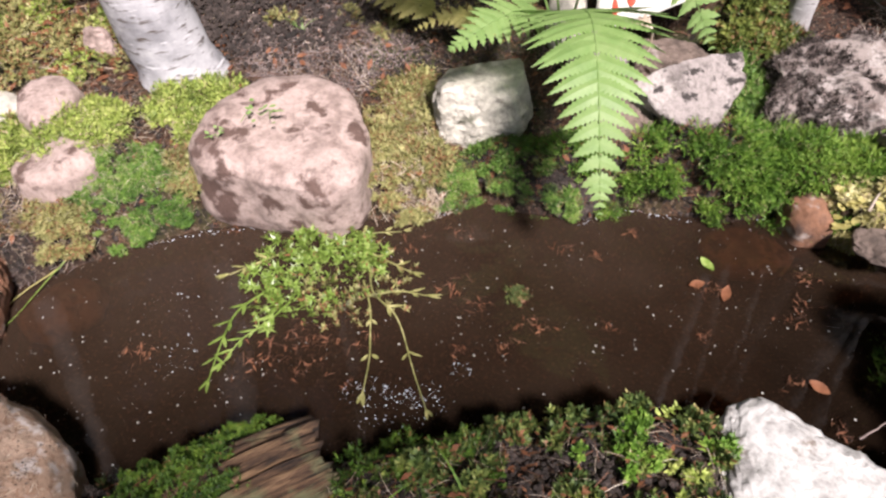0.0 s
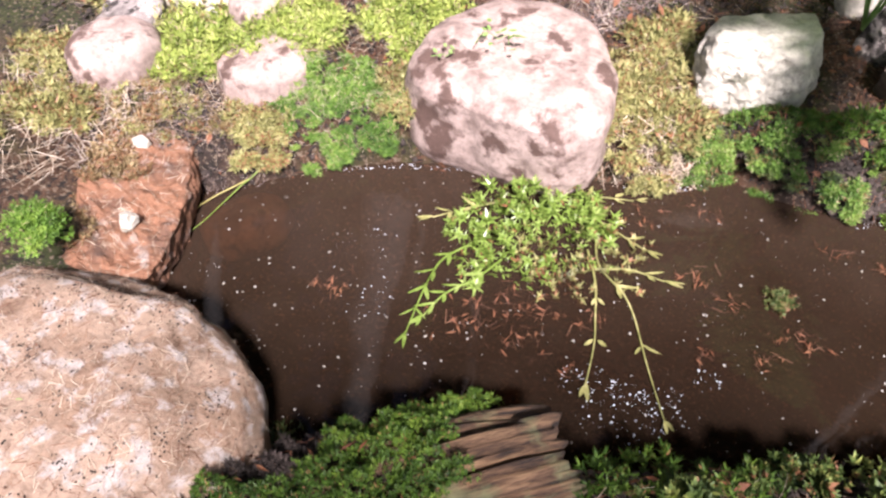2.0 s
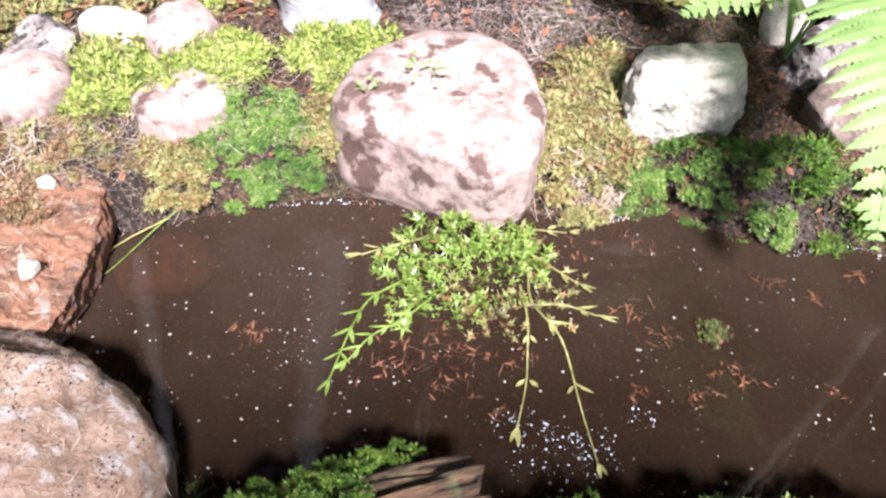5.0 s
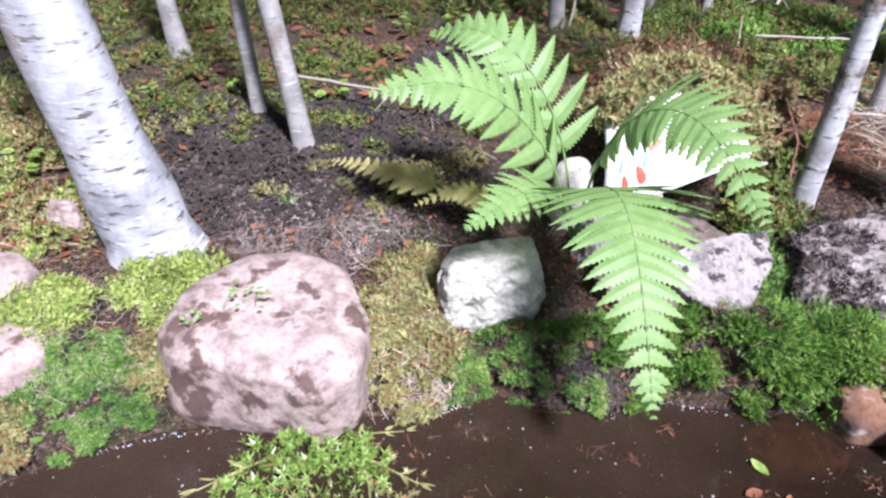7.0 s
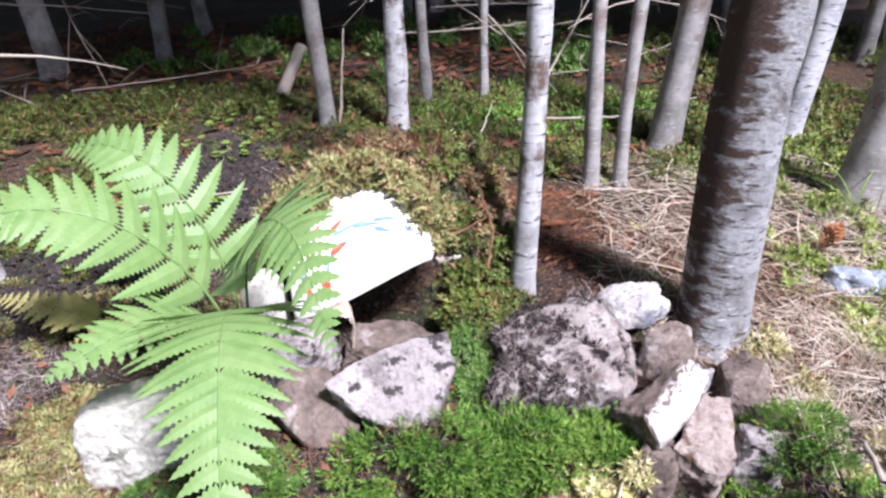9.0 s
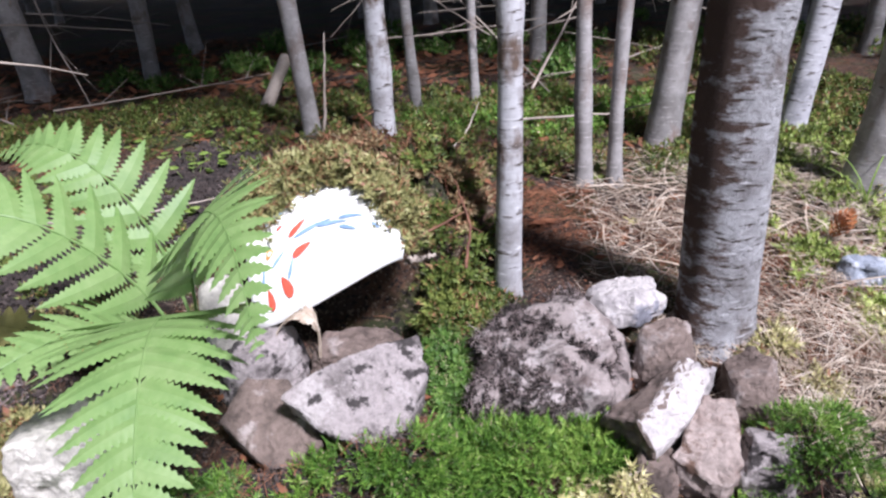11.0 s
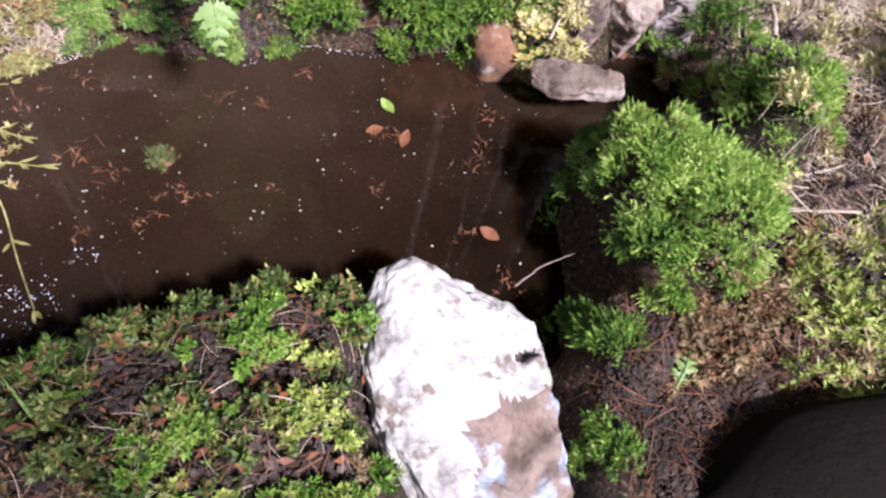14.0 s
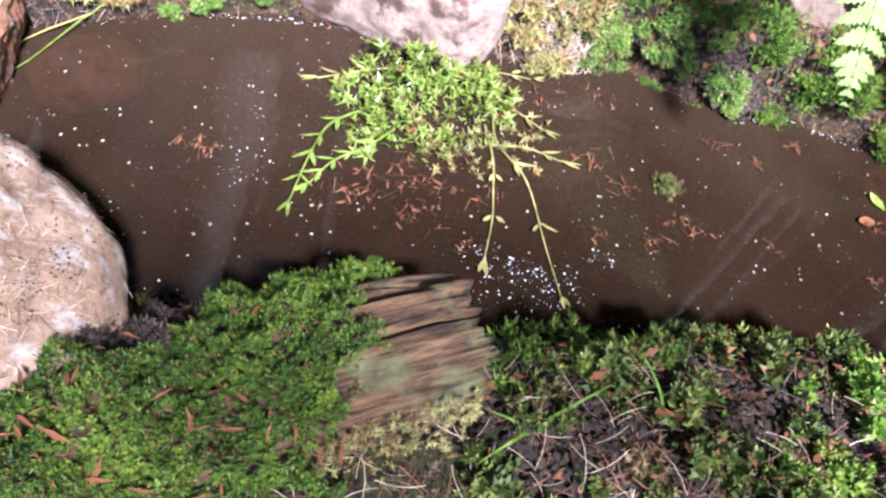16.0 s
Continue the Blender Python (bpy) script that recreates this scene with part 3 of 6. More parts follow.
block("grey slab with black and white lichen leaning on another stone", [(0.747, 1.459, 0.292), (0.757, 1.413, 0.242), (0.687, 1.312, 0.155), (0.583, 1.338, 0.195), (0.508, 1.375, 0.250), (0.567, 1.405, 0.272), (0.655, 1.435, 0.288)], (0.01, 0.07, -0.13), 3, GREYROCK, 0.05)
block("brownish grey flat stone under the lichen slab", [(0.440, 1.470, 0.236), (0.396, 1.409, 0.191), (0.465, 1.350, 0.150), (0.494, 1.322, 0.122), (0.558, 1.336, 0.137), (0.574, 1.365, 0.165), (0.515, 1.455, 0.230)], (0.0, 0.05, -0.12), 4, BROWNROCK, 0.03)
crusted = boulder("large peaty boulder crusted with pale lichen", [(0.82, 1.40), (0.90, 1.36), (1.03, 1.345), (1.13, 1.40), (1.20, 1.53), (1.10, 1.66), (0.90, 1.68), (0.82, 1.54)], 0.02, 0.265, 5, PEATROCK, box=0.5, tilt=(0.05, 0.20), cuts=9, sharp=0.66, rough=0.09, detail=5, soft=1)
angular("flat whitish stone lying on the crusted boulder", [(1.08, 1.60), (1.11, 1.53), (1.17, 1.515), (1.245, 1.56), (1.235, 1.62), (1.13, 1.655)], 0.215, 0.275, 9, CAPSTONE, top=0.85)
split = block("angular grey block with a bright broken face", [(1.062, 1.241, 0.229), (1.081, 1.213, 0.188), (1.166, 1.272, 0.206), (1.248, 1.36, 0.224), (1.223, 1.37, 0.240), (1.195, 1.375, 0.245), (1.024, 1.306, 0.195)], (0.02, 0.05, -0.14), 6, BROWNROCK, 0.05, 0.9)
broken_face(split, (0.55, -0.72, 0.42), CAPSTONE)
block("pale brown wedge-shaped stone beside the bank", [(1.111, 1.225, 0.172), (1.175, 1.168, 0.138), (1.211, 1.185, 0.168), (1.262, 1.315, 0.195), (1.209, 1.325, 0.205), (1.170, 1.275, 0.190)], (0.0, 0.02, -0.13), 7, WEDGE, 0.02)
angular("upright brown stone behind the wedge-shaped one", [(1.27, 1.34), (1.32, 1.30), (1.375, 1.36), (1.36, 1.45), (1.29, 1.44)], 0.03, 0.215, 8, BROWNROCK, top=0.7)
angular("small grey stone low on the bank", [(1.235, 1.225), (1.295, 1.19), (1.35, 1.22), (1.325, 1.285), (1.25, 1.29)], 0.03, 0.16, 11, GREYROCK)
angular("small brown stone low in the moss", oval(1.095, 1.235, 0.10, 0.08, 40), 0.04, 0.155, 10, BROWNROCK)
angular("brown stone wedged behind the angular block", oval(1.20, 1.47, 0.14, 0.10, 20), 0.08, 0.225, 33, BROWNROCK)
boulder("wet brown stone at the water's edge", [(0.84, 1.22), (0.88, 1.15), (0.945, 1.15), (0.95, 1.23), (0.88, 1.26)], -0.06, 0.095, 12, REDSTONE, box=0.75, cuts=4, sharp=0.8, rough=0.05)
angular("flat wet grey slab bridging the inlet", [(0.945, 1.075), (0.98, 1.04), (1.07, 1.03), (1.13, 1.04), (1.14, 1.09), (1.06, 1.125), (0.96, 1.12)], 0.07, 0.098, 13, BROWNROCK, top=0.9, jag=0.15)
earthy = boulder("big earthy boulder dusted with dry needles", [(-0.84, 0.55), (-0.68, 0.60), (-0.53, 0.565), (-0.42, 0.495), (-0.36, 0.41), (-0.36, 0.30), (-0.46, 0.18), (-0.66, 0.12), (-0.90, 0.22), (-0.94, 0.45)], -0.10, 0.215, 14, EARTHROCK, box=0.55, cuts=4, sharp=0.85, rough=0.05, soft=2, detail=5)
rusty = block("rusty brown slab at the water's edge", [(-0.955, 0.955, 0.105), (-0.80, 0.935, 0.095), (-0.735, 0.81, 0.085), (-0.70, 0.67, 0.08), (-0.70, 0.58, 0.075), (-0.83, 0.60, 0.105), (-0.90, 0.745, 0.125), (-0.945, 0.86, 0.125)], (-0.03, 0.0, -0.20), 15, REDSTONE, -0.10, 0.96, grit=0.006)
boulder("smooth pale oval stone in the moss", oval(-1.03, 1.045, 0.19, 0.20, 20), 0.06, 0.215, 16, GRANITE, cuts=2, sharp=0.9, rough=0.02)
boulder("dark stone with a white patch", oval(-1.08, 1.18, 0.19, 0.14), 0.08, 0.22, 17, GREYROCK, cuts=8, sharp=0.6, rough=0.06)
boulder("smooth white stone in a row of stones", oval(-0.98, 1.28, 0.19, 0.12, -8), 0.09, 0.205, 18, PALE, cuts=3, sharp=0.88, rough=0.02)
boulder("smooth greyish pink stone in a row of stones", oval(-0.83, 1.29, 0.15, 0.21, 30), 0.08, 0.225, 19, GRANITE, cuts=3, sharp=0.88, rough=0.02)
boulder("small pinkish stone half sunk in moss", oval(-0.735, 1.115, 0.19, 0.18), 0.03, 0.195, 20, GRANITE, cuts=5, sharp=0.78, rough=0.04)
angular("small reddish pebble beside the birch", oval(-0.82, 1.54, 0.085, 0.065), 0.14, 0.235, 21, GRANITE, name="pebble")
whiterock = boulder("white crusted rock with dark hollows and a brown broken end", [(0.60, 0.60), (0.63, 0.67), (0.685, 0.695), (0.775, 0.635), (0.86, 0.575), (0.855, 0.47), (0.87, 0.33), (0.78, 0.27), (0.67, 0.32), (0.61, 0.45)], -0.02, 0.135, 22, WHITEROCK, box=0.42, cuts=4, sharp=0.85, rough=0.07, detail=6, soft=1)
angular("bluish stone lying in straw", oval(1.80, 1.74, 0.17, 0.11, -20), 0.07, 0.19, 23, BLUESTONE)
angular("tiny bluish stone lying in straw", oval(1.70, 1.79, 0.07, 0.05), 0.08, 0.16, 24, BLUESTONE, name="pebble")
boulder("pale round stone far out in the moss", oval(2.28, 1.90, 0.19, 0.15), 0.06, 0.18, 25, PALE, cuts=6)
boulder("brown stone beside the bluish one", oval(1.86, 1.83, 0.09, 0.07), 0.05, 0.14, 26, BROWNROCK, name="pebble", detail=3, cuts=14, sharp=0.52, rough=0.06)
angular("grey stone under the fern by the hollow", oval(0.45, 1.57, 0.18, 0.13, 30), 0.08, 0.23, 27, GREYROCK)
boulder("pale upright stone behind the fern", oval(0.37, 1.68, 0.10, 0.08, 10), 0.14, 0.33, 28, PALE, cuts=8)
angular("flat brown stone on the floor of the hollow", [(0.53, 1.56), (0.66, 1.55), (0.74, 1.61), (0.70, 1.68), (0.55, 1.66)], 0.08, 0.20, 29, BROWNROCK, top=0.85)
boulder("brown earthy lump beside the big boulder", oval(-0.45, 0.13, 0.2, 0.2), -0.02, 0.12, 30, EARTHROCK, cuts=8)
boulder("pale tan stone sunk at the pond's edge", oval(0.79, 1.17, 0.22, 0.13), -0.10, -0.004, 31, GRANITE, cuts=4, name="sunken_rock")
boulder("tan stone sunk under the grass blades", oval(-0.69, 0.87, 0.18, 0.12, 40), -0.10, -0.004, 32, GRANITE, cuts=4, name="sunken_rock")


def weather_white_rock(ob):
    """Sink the hollows and the broken end into the white crust; the hollows' shade is painted dark."""
    me = ob.data
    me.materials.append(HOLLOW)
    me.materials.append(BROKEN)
    ox, oy, oz = ob.location
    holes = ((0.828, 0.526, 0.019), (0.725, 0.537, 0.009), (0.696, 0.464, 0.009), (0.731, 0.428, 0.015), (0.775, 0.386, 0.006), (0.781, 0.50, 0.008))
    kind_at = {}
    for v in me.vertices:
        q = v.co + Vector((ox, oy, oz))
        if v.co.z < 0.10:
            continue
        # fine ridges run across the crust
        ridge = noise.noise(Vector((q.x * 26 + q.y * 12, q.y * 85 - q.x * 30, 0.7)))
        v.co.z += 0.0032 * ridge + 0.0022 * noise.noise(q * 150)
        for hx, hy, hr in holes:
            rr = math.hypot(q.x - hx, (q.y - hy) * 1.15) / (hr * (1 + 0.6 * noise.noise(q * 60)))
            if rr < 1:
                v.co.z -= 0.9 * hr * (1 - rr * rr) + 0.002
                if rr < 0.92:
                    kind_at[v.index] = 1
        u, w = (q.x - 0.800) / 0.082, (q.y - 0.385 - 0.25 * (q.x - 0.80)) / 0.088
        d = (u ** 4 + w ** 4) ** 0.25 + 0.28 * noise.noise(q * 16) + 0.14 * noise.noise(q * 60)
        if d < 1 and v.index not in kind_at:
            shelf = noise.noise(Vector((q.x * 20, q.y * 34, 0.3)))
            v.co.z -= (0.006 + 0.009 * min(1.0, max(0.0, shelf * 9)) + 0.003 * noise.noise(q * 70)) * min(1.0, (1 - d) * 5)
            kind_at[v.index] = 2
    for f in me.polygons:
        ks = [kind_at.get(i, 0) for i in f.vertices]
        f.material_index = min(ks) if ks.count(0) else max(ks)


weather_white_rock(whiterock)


# ---- trees ----
def tube(path, radii, sides=14, seed=0, rough=0.03):
    """A tapered bent limb as vertices and quads."""
    path = np.asarray(path, float)
    n = len(path)
    tan = np.gradient(path, axis=0)
    tan /= np.linalg.norm(tan, axis=1, keepdims=True)
    ref = np.array([1.0, 0, 0]) if abs(tan[0, 0]) < 0.9 else np.array([0, 1.0, 0])
    vs = []
    r = np.random.default_rng(seed)
    ph = r.uniform(0, 6.28, 4)
    for i in range(n):
        x = np.cross(tan[i], ref)
        x /= np.linalg.norm(x)
        y = np.cross(tan[i], x)
        an = np.linspace(0, 2 * np.pi, sides, endpoint=False)
        rr = radii[i] * (1 + rough * np.sin(2 * an + ph[0] + i * 0.5) + rough * np.sin(3 * an + ph[1] - i * 0.8) + rough * np.sin(i * 1.3 + ph[2]))
        vs.append(path[i] + np.outer(np.cos(an) * rr, x) + np.outer(np.sin(an) * rr, y))
    vs = np.concatenate(vs)
    i, j = np.meshgrid(np.arange(n - 1), np.arange(sides), indexing="ij")
    k = (j + 1) % sides
    fs = np.stack((i * sides + j, i * sides + k, (i + 1) * sides + k, (i + 1) * sides + j), -1).reshape(-1, 4)
    return vs, fs


def joined(pieces):
    vs, fs, o = [], [], 0
    for v, f in pieces:
        vs.append(v)
        fs.append(f + o)
        o += len(v)
    return np.concatenate(vs), np.concatenate(fs)


def crown_mesh(seed, lo, hi, spread, count, leafy=1.0):
    """A loose crown of small leaf clumps hung about drooping limbs."""
    r = np.random.default_rng(seed)
    limbs = 34
    hz = r.uniform(lo, hi, limbs)
    an = r.uniform(0, 6.28, limbs)
    ln = spread * (1.05 - (hz - lo) / (hi - lo) * 0.75) * r.uniform(0.6, 1.1, limbs)
    pick = r.integers(0, limbs, count)
    u = np.sqrt(r.uniform(0.03, 1, count))
    pos = np.stack((np.cos(an[pick]) * ln[pick] * u, np.sin(an[pick]) * ln[pick] * u, hz[pick] - 0.25 * ln[pick] * u * u), 1)
    pos += r.normal(0, 0.13, pos.shape)
    up = r.normal(0, 1, pos.shape)
    leaf = (np.array([(0, -0.5, 0), (0.42, 0, 0.08), (0, 0.6, 0), (-0.42, 0, 0.08)]), np.array([(0, 1, 2, 3)]))
    return strewn("crown", leaf, pos, up, leafy * r.uniform(0.06, 0.15, count), CROWN)


CROWNS = [crown_mesh(s_, 3.6, 8.5, 1.2, 2600) for s_ in (1, 2, 3)]
WOOD_CROWNS = [crown_mesh(s_, 1.8, 8.5, 1.7, 2500, 2.0) for s_ in (4, 5, 6)]


def tree(label, base, radius, lean, height, seed, material, crown=True, twigs=6, bend=0.03, wood=False):
    """A slim trunk with a root flare, dead lower twigs and a leafy crown. lean: metres sideways per metre."""
    r = random.Random(seed)
    z0 = float(land(np.array([base[0]]), np.array([base[1]]))[0]) - 0.04
    ob = thing("tree", label, "tree", (base[0], base[1], z0), "trees at the forest edge")
    hs = np.concatenate((np.array([0, 0.03, 0.08, 0.16, 0.3, 0.5] if height > 2 else [0, 0.03, 0.08, 0.14, 0.2, 0.26]), np.concatenate((np.linspace(0.6, 2.2, 28), np.linspace(2.5, height, 8))) if height > 2 else np.linspace(0.32, height, 13)))
    path = np.stack((lean[0] * hs + bend * np.sin(hs * 2.1 + seed), lean[1] * hs + bend * np.sin(hs * 1.7 + 2 * seed), hs), 1)
    path[:, :2] += (0.10 * radius * np.stack((np.sin(hs * 9 + seed), np.sin(hs * 7.3 + 3 * seed)), 1)) * np.clip(hs, 0, 1)[:, None]
    path[:, :2] -= path[0, :2]
    rad = radius * (1 - (0.8 if height > 2 else 0.15) * hs / height) * (1 + 0.45 * np.exp(-hs / 0.06))
    # swellings where old branches sat
    for k in range(0 if wood else 7):
        rad = rad * (1 + r.uniform(0.06, 0.20) * np.exp(-((hs - r.uniform(0.15, 2.2)) / 0.035) ** 2))
    v, f = tube(path, rad, 20, seed, 0.035)
    if height <= 2:
        # the end of a short trunk: jagged rim and closed end
        v[-20:, 2] += np.array([0.05 * math.sin(k * 2.4) + 0.03 * math.sin(k * 5.1) for k in range(20)])
        top = np.append(v[-20:].mean(0, keepdims=True) - np.array([[0, 0, 0.03]]), v[-20:], 0)
        n_ = len(v)
        v = np.concatenate((v, top))
        f = np.concatenate((f, np.array([(n_, n_ + 1 + k, n_ + 1 + (k + 1) % 20, n_) for k in range(20)])))
    part("trunk", mesh_from("trunk", v, f, material), ob)
    sticks = []
    for i in range(twigs):
        h = r.uniform(0.5, min(3.0, height * 0.5))
        an = r.uniform(0, 6.28)
        ln = r.uniform(0.25, 0.8)
        p0 = np.array([np.interp(h, hs, path[:, 0]), np.interp(h, hs, path[:, 1]), h])
        us = np.linspace(0, 1, 6)
        pts = p0 + np.stack((np.cos(an + 0.4 * us) * ln * us, np.sin(an + 0.4 * us) * ln * us, (0.15 * us - 0.3 * us * us) * ln), 1)
        sticks.append(tube(pts, 0.007 * (1 - 0.8 * us), 5, i))
    if wood and sticks:
        tagged(part("dead_branches", mesh_from("dead_branches", *joined(sticks), TWIG), ob, "bare dead twigs"), kind="stuff")
    else:
        for stick in sticks:
            part("dead_branch", mesh_from("dead_branch", *stick, TWIG), ob, "bare dead twig")
    if crown:
        c = part("crown", (WOOD_CROWNS if wood else CROWNS)[seed % 3], ob, "loose dark leafy crown")
        c.rotation_euler = (0, 0, seed * 1.3)
        c.location = (lean[0] * 4, lean[1] * 4, r.uniform(-0.4, 0.5))
    return ob


tree("pale birch trunk with grey ringed bark beside the boulder", (-0.595, 1.50), 0.085, (-0.19, 0.03), 8.5, 1, BIRCH, twigs=0, bend=0.01)
tree("leaning pale birch trunk behind the row of stones", (-1.20, 1.36), 0.048, (-0.26, 0.06), 7, 19, BIRCH, twigs=0, bend=0.01)
tree("slim grey trunk with a crooked foot", (-0.36, 2.02), 0.028, (-0.10, 0.05), 6, 2, BARK, twigs=3)
tree("thin grey sapling stem", (-0.55, 2.22), 0.022, (-0.02, 0.0), 5, 3, BARK, twigs=2)
tree("grey trunk behind the saplings", (-0.98, 2.70), 0.036, (-0.08, 0.02), 7, 4, BARK, twigs=3)
tree("slim grey birch trunk with knots near the boulder", (0.97, 1.79), 0.028, (-0.01, -0.02), 7, 5, BIRCH2, twigs=0, bend=0.015)
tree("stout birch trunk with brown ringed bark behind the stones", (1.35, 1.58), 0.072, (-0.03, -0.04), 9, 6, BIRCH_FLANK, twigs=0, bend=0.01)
tree("straight pale grey trunk beyond the mound", (0.73, 3.05), 0.040, (-0.01, 0.0), 9, 7, BIRCH2, twigs=2)
tree("grey leaning trunk beyond the mound", (0.45, 3.15), 0.033, (-0.02, 0.02), 8, 8, BARK)
tree("slim grey trunk of a forked pair", (1.33, 2.40), 0.025, (0.05, 0.02), 7, 9, BARK, twigs=3)
tree("slim pale trunk of a forked pair", (1.42, 2.38), 0.022, (0.05, 0.04), 7, 10, BARK, twigs=3)
tree("grey trunk with rough bark at the clearing", (1.74, 2.80), 0.058, (0.06, 0.02), 9, 11, BARK)
tree("pale trunk leaning in the clearing", (2.24, 2.80), 0.048, (0.10, 0.0), 8, 12, BIRCH)
tree("mossy trunk with peeling bark at the clearing", (2.14, 2.22), 0.070, (0.06, 0.0), 8, 13, BARK)
tree("grey trunk at the dark wood's edge", (-1.01, 4.2), 0.065, (-0.05, 0.0), 9, 14, BARK)
tree("thin grey trunk in the wood", (0.89, 3.45), 0.022, (0.01, 0.0), 7, 15, BARK)
tree("thin crooked trunk in the wood", (1.16, 3.48), 0.02, (0.02, 0.0), 7, 16, BARK)
# upper trunk left out so that its shadow stays off the stones
tree("leaning birch trunk, cut short, beside the moss mounds", (1.72, 0.77), 0.085, (0.30, 0.06), 0.5, 17, BIRCH_LEAN, crown=False, twigs=0, bend=0.01)


def fallen_trunk():
    """A birch trunk lying on the bank, shade painted dark along its upper side."""
    us = np.linspace(0, 1, 14)
    c = np.stack((1.0 + 0.85 * us, 0.29 + 0.10 * us + 0.008 * np.sin(us * 9), 0.15 + 0.04 * us), 1)
    ob = thing("birch_log", "fallen birch trunk with shade painted black along its upper side", "log", (0, 0, 0))
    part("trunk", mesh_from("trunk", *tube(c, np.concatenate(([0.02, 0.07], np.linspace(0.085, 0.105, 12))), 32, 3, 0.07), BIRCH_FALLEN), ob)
    return ob


fallen_trunk()
for k in range(52):
    yy = 4.0 + 8.5 * (k / 52) + rng.uniform(-0.4, 0.4)
    xx = rng.uniform(-0.95, 1.05) * (yy * 0.7 + 1.2) + 0.4
    tree("grey trunk deep in the dark wood", (xx, yy), rng.uniform(0.022, 0.058), (rng.uniform(-0.05, 0.05), rng.uniform(-0.03, 0.03)), 9, 20 + k, BARK, twigs=12, wood=True)
for k in range(26):
    xx = -13 + k + rng.uniform(-0.5, 0.5)
    tree("dense dark tree at the back of the wood", (xx + 0.5, 13.5 + rng.uniform(0, 2.5)), 0.08, (0, 0), 9, 90 + k, BARK, twigs=0, wood=True).children[-1].location.z -= 1.4
for xx, yy in ((-4.2, 0.4), (-3.6, 2.4), (-4.6, 4.4), (4.6, 3.6), (3.6, 5.0), (-3.4, -3.0), (-4.4, -4.6), (-5.5, -1.4), (5.2, 1.6)):
    tree("tree round the clearing", (xx, yy), 0.08, (0, 0), 9, int(60 + xx * 3 + yy), BARK, twigs=0, wood=True)


def shade_tree(label, base, lean, boughs, seed):
    """An added slim tree, out of view, whose few leafy boughs at one height cast shade."""
    ob = tree(label, base, 0.06, lean, 6.5, seed, BARK, crown=False, twigs=0)
    r = np.random.default_rng(seed)
    leaf = (np.array([(0, -0.5, 0), (0.42, 0, 0.08), (0, 0.6, 0), (-0.42, 0, 0.08)]), np.array([(0, 1, 2, 3)]))
    for x, y, z, rx, ry, n in boughs:
        end = np.array([x - ob.location.x, y - ob.location.y, z - ob.location.z])
        us = np.linspace(0, 1, 8)[:, None]
        root = np.array([lean[0] * (z - 0.3), lean[1] * (z - 0.3), z - 0.3 - ob.location.z])
        part("bough", mesh_from("bough", *tube(root + (end - root) * us + np.array([0, 0, 0.15]) * np.sin(us * 3.14), 0.02 * (1 - 0.7 * us[:, 0]), 7), BARK), ob)
        pos = end + r.normal(0, 1, (n, 3)) * np.array([rx * 0.55, ry * 0.55, 0.05])
        tagged(part("foliage", strewn("foliage", leaf, pos, np.array([0, 0, 1.0]) + r.normal(0, 0.6, (n, 3)), r.uniform(0.05, 0.11, n), CROWN), ob, "loose dark leaves"), kind="stuff")
    return ob


# added out of view to shade the log and the edge of the near bank
shade_tree("added slim tree with leafy boughs that shade the near bank", (-1.2, -1.7), (0.0, 0.0), ((0.52, -0.83, 1.8, 0.30, 0.15, 26), (0.85, -0.70, 1.8, 0.25, 0.12, 40)), 7)


# ---- moss, litter, straw ----
def spread_in(n, cx, cy, rx, ry, turn=0.0, edge=0.35):
    """Points in an uneven ellipse, thinning out to its rim."""
    a_ = rng.uniform(0, 6.283, n)
    r = np.sqrt(rng.uniform(0, 1, n)) * (1 + edge * 0.5 * np.sin(3 * a_ + cx * 9) * np.sin(2 * a_ + cy * 7)) + rng.normal(0, 0.06, n)
    u, v = r * np.cos(a_) * rx, r * np.sin(a_) * ry
    c, s = math.cos(radians(turn)), math.sin(radians(turn))
    return cx + u * c - v * s, cy + u * s + v * c


def on_land(x, y, lift=0.0, lean=0.5, dry=True):
    if dry:
        ok = (pond_distance(x, y) > -0.012) & (((x - 0.745) / 0.145) ** 4 + ((y - 0.475) / 0.22) ** 4 > 1)
        x, y = x[ok], y[ok]
    z = land(x, y)
    e_ = 0.01
    gxx, gyy = (land(x + e_, y) - z) / e_, (land(x, y + e_) - z) / e_
    up = np.stack((-np.clip(gxx, -1.5, 1.5), -np.clip(gyy, -1.5, 1.5), np.ones_like(x)), 1) + rng.normal(0, lean, (len(x), 3)) * 0.6
    return np.stack((x, y, z + lift), 1), up


STAR = sprig(7, 0.55, 0.45, 3, 2)
FEATHER = sprig(8, 0.18, 0.55, 2, 3)
PLUME = sprig(5, 0.17, 0.85, 3, 5)
COARSE = sprig(5, 0.28, 0.6, 2, 7)
CRUMB = (np.array([(-0.5, -0.2, 0), (0.1, -0.35, 0.15), (0.55, 0.1, 0.05), (-0.1, 0.3, 0.25), (0.2, 0.1, 0.4)]), np.array([(0, 1, 4), (1, 2, 4), (2, 3, 4), (3, 0, 4)]))
NEEDLE = (np.array([(-0.5, -0.02, 0), (0.5, -0.012, 0.02), (0.5, 0.012, 0.03), (-0.5, 0.02, 0.01)]), np.array([(0, 1, 2, 3)]))


